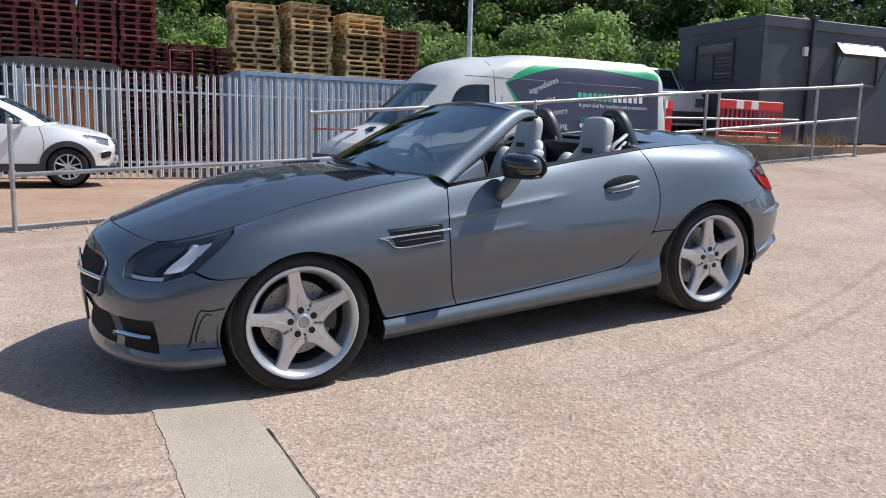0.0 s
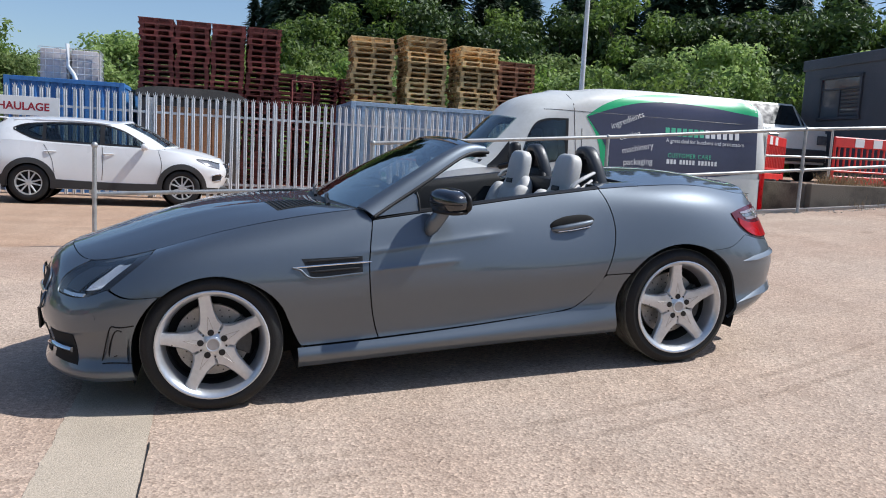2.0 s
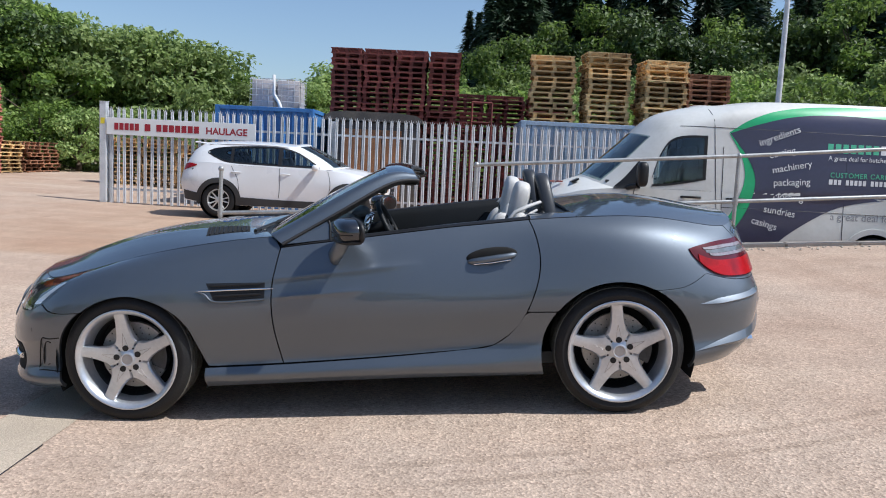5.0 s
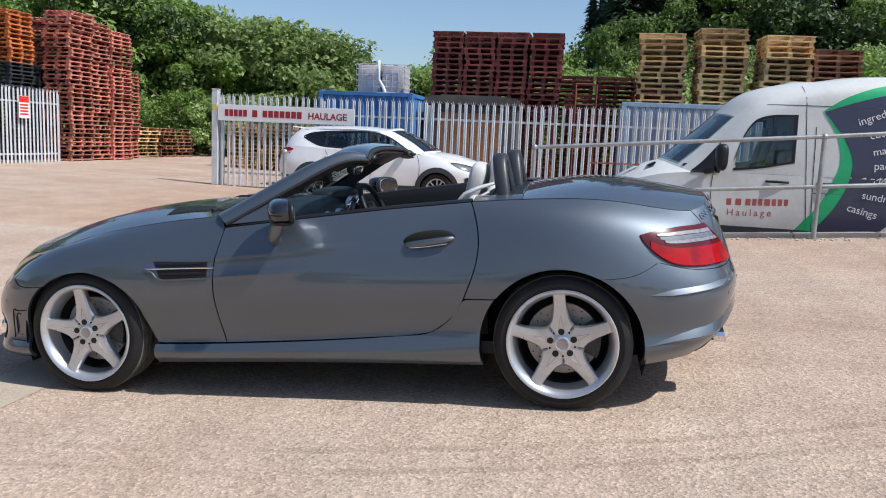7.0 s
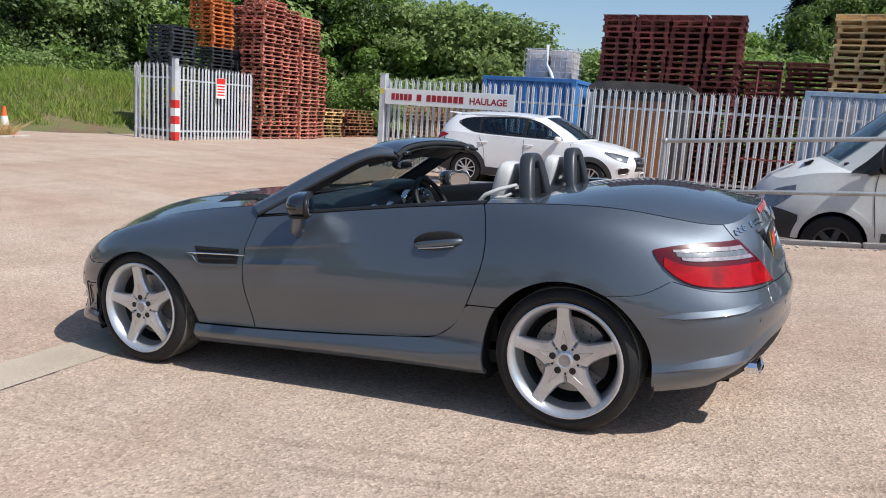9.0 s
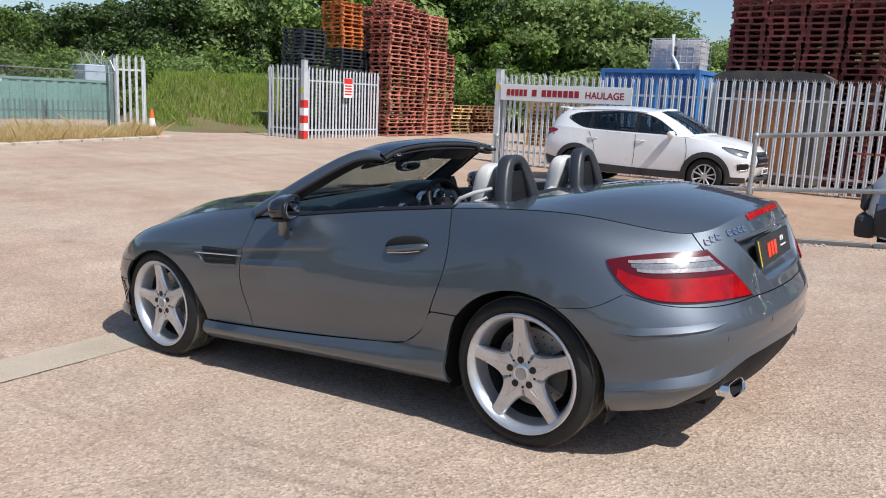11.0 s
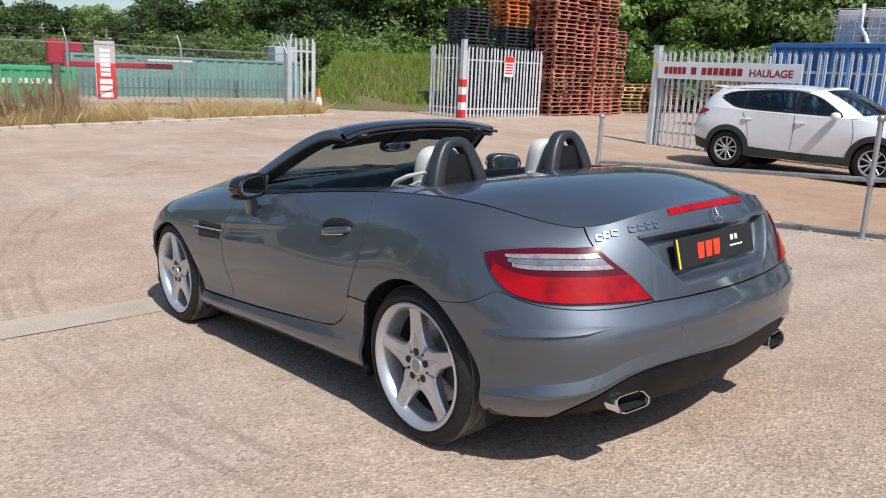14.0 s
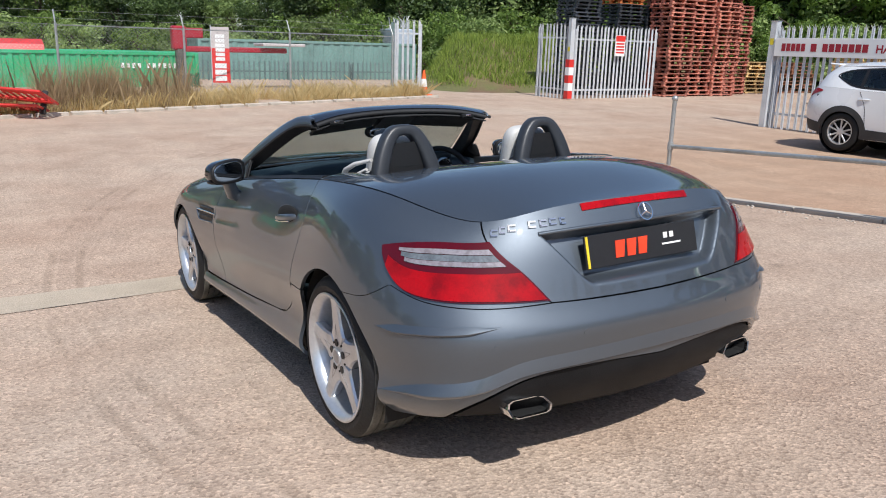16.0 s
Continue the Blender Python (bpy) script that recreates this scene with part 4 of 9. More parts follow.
def put_trees():
    rnd = random.Random(11)
    broad = [broad_tree(1, 8.0, 3.4, LEAF, "leafy green broadleaf tree at the edge of the yard"),
             broad_tree(2, 7.0, 3.0, LEAF, "leafy green broadleaf tree at the edge of the yard"),
             broad_tree(3, 6.2, 3.2, LEAF_L, "pale green willow-like tree at the edge of the yard"),
             broad_tree(4, 9.0, 3.6, LEAF, "tall leafy green broadleaf tree"),
             broad_tree(21, 8.0, 3.4, LEAF_M, "broadleaf tree beyond the wire fence, shade put into its dark green"),
             broad_tree(22, 7.0, 3.2, LEAF_M, "broadleaf tree beyond the wire fence, shade put into its dark green")]
    # the shade of the wood is put into this bush's leaf colour
    shade = [broad_tree(9, 3.6, 2.6, LEAF_M, "bush with the shade of the wood put into its dark green", 5200, 0.11)]
    bush = [broad_tree(5, 3.6, 2.6, LEAF, "rounded green bush at the foot of the wood", 5200, 0.11),
            broad_tree(6, 3.2, 2.4, LEAF_L, "pale green bush at the foot of the wood", 5200, 0.11)]
    firs = [conifer(7, 13, 2.6, "dark green conifer in the wood"), conifer(8, 11, 2.3, "dark green conifer in the wood")]

    def place(src, az, dist, s=1.0, sink=0.0):
        x, y = -0.5 + dist * math.sin(radians(az)), -4.5 + dist * math.cos(radians(az))
        one = copy_thing(src, pose(x, y, ground_height(x, y) - sink, 0, 0, rnd.uniform(0, 360)))
        one.scale = (s * rnd.uniform(0.9, 1.15), s * rnd.uniform(0.9, 1.15), s)
        return one

    # the height of the wood's edge, by bearing, at forty-two metres
    edge = [(-100, 5.4), (-84, 5.2), (-74, 4.4), (-69, 4.2), (-66, 4.9), (-62, 5.3), (-56, 5.8), (-48, 7.2), (-40, 8.6), (-32, 9.2), (-26, 8.6), (-24.3, 7.0), (-23, 5.9), (-22, 7.1), (-19.5, 7.6), (-17, 7.3), (-16, 6.4), (-15, 5.5), (-12, 5.2), (-9, 5.4), (-8, 6.2), (-5, 6.6), (-3, 7.0)]
    tall = (8.0, 7.0, 6.2, 9.0, 8.0, 7.0)

    def edge_tree(i, az, dist, share, sink=0.3):
        top = 1.3 + (curve_at(edge, az) - 1.3) * dist / 42
        return place(broad[i], az, dist, (top + sink) * share / (tall[i] * 1.04), sink)

    az, k = -100.0, 0
    while az < -3:
        edge_tree((4, 5, 4, 5, 2, 4, 5, 0)[k % 8] if az < -45 else (0, 3, 2, 4, 1, 0, 2, 1)[k % 8] if az < -27 else (2, 2, 0, 2)[k % 4], az, rnd.uniform(40, 44), rnd.uniform(0.88, 1.0))
        edge_tree(rnd.choice((0, 2, 1, 2) if az > -27 else (0, 1, 3, 2) if az > -45 else (4, 5)), az + 0.9, rnd.uniform(46, 51), rnd.uniform(0.86, 0.98))
        az, k = az + (1.75 if -27 < az < -7 else 2.6), k + 1
    for az in range(-100, -6, 3):
        place(bush[1 if az > -28 else az % 2], az + rnd.uniform(-1, 1), rnd.uniform(36, 39), rnd.uniform(0.7, 1.0) * min(1, curve_at(edge, az) / 5.5), 0.3)
    # the wood behind the containers
    for az in range(-1, 78, 3):
        place(broad[4 + az % 2] if az > 44 else broad[az % 3] if az > 4 else bush[0], az + rnd.uniform(-1, 1), rnd.uniform(35, 38), rnd.uniform(0.7, 0.95), 0.5)
        place(bush[az % 2] if az < 24 or az % 2 == 0 else shade[0], az + rnd.uniform(-1, 1), rnd.uniform(30, 33), rnd.uniform(0.9, 1.3), 0.3)
        place(broad[(4, 5, 0)[az // 3 % 3]], az + 2.5 + rnd.uniform(-1, 1), rnd.uniform(40, 43), rnd.uniform(0.95, 1.15) if az > 2 else 0.72, 0.5)
        for d in (46, 51, 57) if az > 2 else ():
            place(firs[(az + d) % 2], az + 1.2 + rnd.uniform(-1, 1.4), d + rnd.uniform(-2, 2), rnd.uniform(0.9, 1.25), 0.3)
            place(firs[(az + d + 1) % 2], az + 1.5 + rnd.uniform(-1, 1), d + rnd.uniform(-2, 2), rnd.uniform(0.85, 1.2), 0.3)
    for k in range(14):
        place(firs[k % 2], 1.6 + k * 0.72, rnd.uniform(43, 47), rnd.uniform(0.62, 0.8) if k < 3 else rnd.uniform(0.85, 1.05), 0.3)
    for k in range(9):
        place(broad[(2, 0, 2, 1)[k % 4]], -5.5 + 2 * k + rnd.uniform(-.5, .5), rnd.uniform(33, 36), rnd.uniform(0.74, 0.9) if k > 1 else 0.6, 0.4)
    # unseen trees added round the open side; the tall ones darken the car's reflections
    for az in list(range(-176, -100, 5)) + list(range(84, 184, 5)):
        place(broad[az % 4], az + rnd.uniform(-2, 2), rnd.uniform(36, 46), rnd.uniform(1.0, 1.45) if az < 0 else rnd.uniform(0.5, 0.8), 0.3)
    for src in broad + bush + shade + firs:
        for o in (*src.children_recursive, src):
            bpy.data.objects.remove(o)


put_trees()


def blades(name, label, spots, mat, height, width, seed, category="grass", bend=0.35, uneven=False):
    """Single bent blades, three corners each, rooted at spots (x, y, z)."""
    rng = np.random.default_rng(seed)
    p = np.array(spots)
    k = len(p)
    a = rng.random(k) * math.tau
    h = height * rng.uniform(0.35, 1.25, k)
    h *= 0.85 + 0.32 * np.sin(p[:, 0] * 2.1 + 1.7 * np.sin(p[:, 1] * 1.3)) * np.sin(p[:, 1] * 2.9) if uneven else 1.0
    lean = rng.normal(0, bend, (k, 2)) * h[:, None]
    side = np.stack([np.cos(a), np.sin(a), np.zeros(k)], 1) * width
    tip = p + np.concatenate([lean, h[:, None]], 1)
    mid = p + np.concatenate([lean * 0.35, h[:, None] * 0.55], 1)
    q = np.stack([p - side, p + side, mid + side * 0.8, tip, mid - side * 0.8], 1).reshape(-1, 3)
    me = bpy.data.meshes.new(name)
    i = np.arange(k) * 5
    me.from_pydata(q.tolist(), [], np.stack([i, i + 1, i + 2, i + 3, i + 4], 1).tolist())
    ob = part_of(name, me, mat)
    return tagged(ob, label, category, kind="stuff")


def bank_height(x, y):
    """The grassy bank beside the gate."""
    f = smoothstep(-x, 17.6, 22.5) * smoothstep(y, 11.2, 14.5) * (1 - smoothstep(y, 30, 36))
    f *= smoothstep(y - 9.7 + 0.6 * (x + 17.6), 0.0, 1.8)
    return ground_height(x, y) - 0.03 + f * (1.72 + 0.32 * noise.noise((x * 0.35, y * 0.35, 0)) + 0.10 * noise.noise((x * 1.3, y * 1.3, 4)))


def build_bank():
    xs, ys = line_up(-40, -16.6, 0.6), line_up(9.5, 38, 0.6)
    me = bpy.data.meshes.new("grass_bank")
    k = len(xs)
    me.from_pydata([(x, y, bank_height(x, y)) for y in ys for x in xs], [], [(j * k + i, j * k + i + 1, (j + 1) * k + i + 1, (j + 1) * k + i) for j in range(len(ys) - 1) for i in range(k - 1)])
    tagged(part_of("grass_bank", me, EARTH, smooth=60), "earth bank overgrown with green grass", "bank", kind="structure")
    rnd = random.Random(3)
    spots = []
    while len(spots) < 26000:
        x, y = rnd.uniform(-27, -16.9), rnd.uniform(11.2, 24)
        z = bank_height(x, y)
        if z - ground_height(x, y) > 0.1 + 0.15 * rnd.random() and not (z < 0.75 and noise.noise((x * 0.6, y * 0.6, 3)) > 0.12):
            spots.append((x, y, z - 0.02))
    blades("bank_grass", "long green grass on the bank", spots, GRASS, 0.30, 0.012, 5)
    spots = []
    while len(spots) < 36000:
        y = rnd.uniform(-9, 9.6)
        edge = -13.2 - (y + 0.6) * 0.3
        x = edge - abs(rnd.gauss(0, 1.0)) - 0.1
        if noise.noise((x * 1.3, y * 0.8, 7)) > -0.28:
            spots.append((x, y, ground_height(x, y) - 0.01))
    blades("dry_grass", "long dry straw-coloured grass along the wire fence", spots, STRAW, 0.44, 0.0036, 6, bend=0.5, uneven=True)
    spots = []
    for i in range(56):
        cy = rnd.uniform(-7, 1.4) if i < 22 else rnd.uniform(-0.9, 2.3)
        cx = -13.6 - (cy + 0.6) * 0.3 - abs(rnd.gauss(0, 0.6))
        for j in range(110):
            x, y = cx + rnd.gauss(0, 0.16), cy + rnd.gauss(0, 0.16)
            spots.append((x, y, ground_height(x, y) - 0.01))
    blades("dead_weeds", "tall brown dead weeds before the wire fence", spots, DEADWEED, 0.98, 0.0032, 12, "weeds", 0.28)
    spots = []
    for i in range(30):
        cx, cy = rnd.uniform(7.9, 11.4), rnd.uniform(5.05, 6.3)
        for j in range(50):
            x, y = cx + rnd.gauss(0, 0.12), cy + rnd.gauss(0, 0.1)
            spots.append((x, y, ground_height(x, y) - 0.02))
    blades("weeds", "dry weeds growing along the low wall", spots, DEADWEED, 0.24, 0.004, 9, "weeds")
    # rough verge and its stone edge
    holder = thing("kerb", "broken pale stone edging of the verge", "kerb", kind="structure")
    for i in range(30):
        y = -9 + i * 0.64
        x = -13.1 - (y + 0.6) * 0.3
        bm = bmesh.new()
        box(bm, (0, 0, 0.03), (0.16, 0.6, 0.12), bevel=0.02)
        ob = part("kerb_stone", bm, CONCRETE, holder)
        ob.matrix_world = pose(x + rnd.uniform(-0.04, 0.04), y, ground_height(x, y) - 0.02, 0, rnd.uniform(-6, 6), 16 + rnd.uniform(-6, 6))


build_bank()


# ---- wire fence, banner and plant beyond the verge ----
def build_wire_fence():
    holder = thing("wire_fence", "galvanised chain-link fence on slim posts with barbed wire", "fence")
    pts = [(-15.6, -6.0), (-15.9, -3.0), (-16.2, -0.2), (-16.6, 2.7), (-17.0, 5.6), (-17.5, 9.0)]
    for x, y in pts:
        bm = bmesh.new()
        z = ground_height(x, y)
        tube(bm, (x, y, z), (x, y, z + 1.75), 0.03, seg=8)
        tube(bm, (x, y, z + 1.75), (x - 0.22, y, z + 2.05), 0.018, seg=8)
        part("post", bm, RAILM, holder, smooth=40)
    for (x0, y0), (x1, y1) in zip(pts[2:], pts[3:]):
        bm = bmesh.new()
        tube(bm, (x0, y0, 1.80), (x1, y1, 1.80), 0.010, seg=6)
        part("rail", bm, WIRE, holder, smooth=40)
    for (x0, y0), (x1, y1) in zip(pts, pts[1:]):
        bm = bmesh.new()
        z, length = 0.1, math.hypot(x1 - x0, y1 - y0)
        n = int(length / 0.085)
        for s in (1, -1):
            for i in range(-20, n):
                lo, hi = max(0, i), min(n, i + 20)
                if hi <= lo:
                    continue

                def at(k):
                    f = k / n
                    h = (k - i) / 20
                    return (x0 + (x1 - x0) * f, y0 + (y1 - y0) * f, z + 1.72 * (h if s > 0 else 1 - h))
                tube(bm, at(lo), at(hi), 0.0016, seg=3, caps=False)
        part("mesh_panel", bm, WIRE, holder)
        for dz, dx in ((1.72, 0), (1.85, -0.08), (2.02, -0.2)):
            bm = bmesh.new()
            tube(bm, (x0 + dx, y0, z + dz), (x1 + dx, y1, z + dz), 0.003, seg=4)
            part("wire", bm, WIRE, holder)


build_wire_fence()
palisade("palisade_fence", "dull grey-green palisade fence before the sheeted container", (-26.5, 3.5), (-26.5, 14.5), base=-1.5, spacing=0.2, mat=GALV_G)

flag = thing("feather_flag", "red and white advertising banner on a pole", "banner", pose(-17.6, 3.85, 0.05, 0, 0, 78))
bm = bmesh.new()
tube(bm, (-0.22, 0, 0), (-0.22, 0, 1.9), 0.012)
part("pole", bm, GALV, flag)
bm = bmesh.new()
box(bm, (0.02, 0, 0.85), (0.46, 0.008, 0.9))
part("lower_cloth", bm, RED, flag)
bm = bmesh.new()
box(bm, (0.02, 0, 1.58), (0.46, 0.008, 0.55))
part("upper_cloth", bm, TRANSL, flag)
bars([0.13] * 3, 0.3, flag.matrix_world.inverted() @ flag.matrix_world @ pose(0.16, -0.006, 0.45, 0, -90, 0), WHITE, flag, gap=0.12)
bars([0.09] * 6, 0.24, pose(0.13, -0.006, 0.98, 0, -90, 0), WHITE, flag, gap=0.12)

crane = thing("loader_crane", "red folded loader crane behind the fence", "crane", pose(-21.0, 3.6, 0.0))
bm = bmesh.new()
box(bm, (0, -0.05, 0.6), (0.3, 0.2, 1.6), bevel=0.03)
part("mast", bm, DARK, crane)
bm = bmesh.new()
box(bm, (0, -0.05, 1.6), (0.35, 0.42, 0.7), bevel=0.05)
part("column", bm, DARKRED, crane)
bm = bmesh.new()
box(bm, (0, 1.7, 1.28), (0.3, 3.2, 0.16), bevel=0.03)
box(bm, (0, 0.2, 1.75), (0.34, 0.9, 0.3), bevel=0.03)
part("boom", bm, DARKRED, crane)
bm = bmesh.new()
box(bm, (0, 3.1, 1.46), (1.0, 1.4, 0.09), bevel=0.02)
part("load_bed", bm, TRANSL, crane)
skip = thing("waste_bin", "pale blue metal bin heaped with scrap behind the container", "bin", pose(-30.6, 15.9, 0.1))
bm = bmesh.new()
box(bm, (0, 0, 1.1), (1.4, 1.15, 2.2), bevel=0.04)
part("body", bm, PALE_BIN, skip)
bm = bmesh.new()
rnd = random.Random(2)
for i in range(14):
    a = (rnd.uniform(-0.5, 0.5), rnd.uniform(-0.45, 0.45), 2.15)
    tube(bm, a, (a[0] + rnd.uniform(-0.4, 0.4), a[1] + rnd.uniform(-0.4, 0.4), rnd.uniform(2.4, 2.85)), 0.025, seg=5)
part("scrap", bm, RAILM, skip)
wall = thing("wire_fence", "plain wire mesh fence before the trees", "fence")
for i in range(6):
    bm = bmesh.new()
    x, y = -18 + i * 2.6, 31.0
    tube(bm, (x, y, -0.2), (x, y, 2.2), 0.03, seg=6)
    part("post", bm, GALV, wall)
for z in (0.2, 0.6, 1.0, 1.4, 1.8, 2.1):
    bm = bmesh.new()
    tube(bm, (-18, 31, z), (-5, 31, z), 0.006, seg=4)
    part("wire", bm, GALV, wall)


# ---- the sports car ----
def metallic_paint(name, colour, flake=0.13):
    m = bpy.data.materials.new(name)
    m.use_nodes = True
    n, l = m.node_tree.nodes, m.node_tree.links
    b = n["Principled BSDF"]
    co = n.new("ShaderNodeTexCoord")
    fl = n.new("ShaderNodeTexVoronoi")
    fl.inputs["Scale"].default_value = 900
    l.new(co.outputs["Object"], fl.inputs["Vector"])
    dust = n.new("ShaderNodeTexNoise")
    dust.inputs["Scale"].default_value, dust.inputs["Detail"].default_value = 3.5, 6
    l.new(co.outputs["Object"], dust.inputs["Vector"])
    mix = n.new("ShaderNodeMix")
    mix.data_type = "RGBA"
    mix.inputs["A"].default_value = (*[c * (1 - flake) for c in colour], 1)
    mix.inputs["B"].default_value = (*[c * (1 + flake) for c in colour], 1)
    sep = n.new("ShaderNodeSeparateColor")
    l.new(fl.outputs["Color"], sep.inputs[0])
    l.new(sep.outputs[0], mix.inputs["Factor"])
    l.new(mix.outputs["Result"], b.inputs["Base Color"])
    b.inputs["Metallic"].default_value = 0.82
    rr = n.new("ShaderNodeMapRange")
    rr.inputs["To Min"].default_value, rr.inputs["To Max"].default_value = 0.47, 0.55
    l.new(dust.outputs["Fac"], rr.inputs["Value"])
    l.new(rr.outputs["Result"], b.inputs["Roughness"])
    b.inputs["Coat Weight"].default_value = 1.0
    b.inputs["Coat IOR"].default_value = 1.55
    cr = n.new("ShaderNodeMapRange")
    cr.inputs["To Min"].default_value, cr.inputs["To Max"].default_value = 0.015, 0.045
    l.new(dust.outputs["Fac"], cr.inputs["Value"])
    l.new(cr.outputs["Result"], b.inputs["Coat Roughness"])
    return m


PAINT = metallic_paint("grey_metallic_paint", (0.117, 0.137, 0.162))
GLOSS_BLACK = material("gloss_black_paint", (0.012, 0.013, 0.017), 0.12, 0, 0.1, 4, 60, coat=1.0)
TRIM = material("satin_black_trim", (0.014, 0.014, 0.015), 0.45, 0, 0.2, 5, 80, spec=0.35)
VALANCE = material("coarse_black_plastic", (0.009, 0.009, 0.010), 0.62, 0, 0.2, 6, 90, 0.2, 200, spec=0.2)
BLACKGAP = material("matt_black_shell", (0.006, 0.006, 0.006), 0.9, 0, 0.1)
CHROME = material("bright_chrome", (0.78, 0.79, 0.80), 0.1, 1.0, 0.04)
ALLOY = material("silver_alloy_paint", (0.58, 0.60, 0.63), 0.32, 0.7, 0.12, 8, 60, coat=0.6)
# dark caliper metal, also used where shade in a wheel is put into colour
ALLOY_D = material("dark_brake_and_shaded_metal", (0.09, 0.09, 0.09), 0.5, 0.6, 0.3, 8, 80)
DISC = material("brake_disc_steel", (0.42, 0.40, 0.37), 0.45, 0.5, 0.2, 10, 90)
CAP_FACE = material("dull_grey_cap", (0.36, 0.34, 0.33), 0.4, 0.3, 0.1)
TYRE = material("tyre_rubber", (0.013, 0.013, 0.014), 0.6, 0, 0.3, 10, 120, 0.2, 90, second=(0.018, 0.018, 0.017), spec=0.3)
TREAD = material("dusty_tread_rubber", (0.14, 0.135, 0.115), 0.85, 0, 0.3, 14, 120, 0.3, 120, second=(0.085, 0.082, 0.072), spec=0.2)
LEATHER = material("pale_grey_leather", (0.55, 0.54, 0.52), 0.5, 0, 0.08, 6, 160, 0.15, 220)
LEATHER_B = material("black_leather", (0.010, 0.011, 0.012), 0.5, 0, 0.15, 6, 160, 0.2, 220, spec=0.3)
DASH = material("soft_black_dashboard", (0.011, 0.019, 0.024), 0.42, 0, 0.15, 6, 160, 0.2, 260)
GLASS = glass_material("windscreen_glass", (0.80, 0.87, 0.86), floor=0.16)
LENS = glass_material("clear_lens", (0.94, 0.95, 0.96), floor=0.05)
LAMP_RED = material("red_lamp_lens", (0.36, 0.0015, 0.004), 0.3, 0, 0.2, 12, 150, 0.04, 70, coat=0.5, spec=0.1, second=(0.20, 0.001, 0.003))
LAMP_DARKRED = material("dark_red_lamp_lens", (0.085, 0.0012, 0.006), 0.2, 0, 0.1, 10, 60, coat=0.6, spec=0.2)
LAMP_CLEAR = material("silvery_lamp_lens", (0.31, 0.28, 0.30), 0.22, 0.2, 0.2, 40, 150, 0.08, 60, coat=1.0, spec=0.3, second=(0.22, 0.19, 0.20))
LAMP_GREY = material("smoky_lamp_lens", (0.22, 0.24, 0.25), 0.15, 0.4, 0.3, 22, 120, coat=0.8)
LAMP_BOWL = material("lamp_reflector", (0.66, 0.68, 0.71), 0.28, 0.55, 0.1)
PLATE_DARK = material("black_plate", (0.02, 0.02, 0.022), 0.35, 0, 0.1)
PLATE_YEL = material("yellow_plate_edge", (0.75, 0.55, 0.03), 0.4)
LOGO = material("orange_red_print", (0.8, 0.06, 0.02), 0.4)
MIRRORM = material("mirror_glass", (0.52, 0.54, 0.56), 0.02, 1.0, 0.02)


def spline(knots, values, at):
    """A natural cubic spline through values (rows) at knots, read at many places."""
    knots, values, at = np.asarray(knots, float), np.asarray(values, float), np.asarray(at, float)
    k = len(knots)
    h = np.diff(knots)
    a = np.zeros((k, k))
    rhs = np.zeros((k,) + values.shape[1:])
    a[0, 0] = a[-1, -1] = 1
    for i in range(1, k - 1):
        a[i, i - 1], a[i, i], a[i, i + 1] = h[i - 1], 2 * (h[i - 1] + h[i]), h[i]
        rhs[i] = 6 * ((values[i + 1] - values[i]) / h[i] - (values[i] - values[i - 1]) / h[i - 1])
    m = np.linalg.solve(a, rhs.reshape(k, -1)).reshape(rhs.shape)
    i = np.clip(np.searchsorted(knots, at) - 1, 0, k - 2)
    shape = (-1,) + (1,) * (values.ndim - 1)
    hi = h[i].reshape(shape)
    p, q = (knots[i + 1] - at).reshape(shape), (at - knots[i]).reshape(shape)
    return m[i] * p ** 3 / (6 * hi) + m[i + 1] * q ** 3 / (6 * hi) + (values[i] / hi - m[i] * hi / 6) * p + (values[i + 1] / hi - m[i + 1] * hi / 6) * q


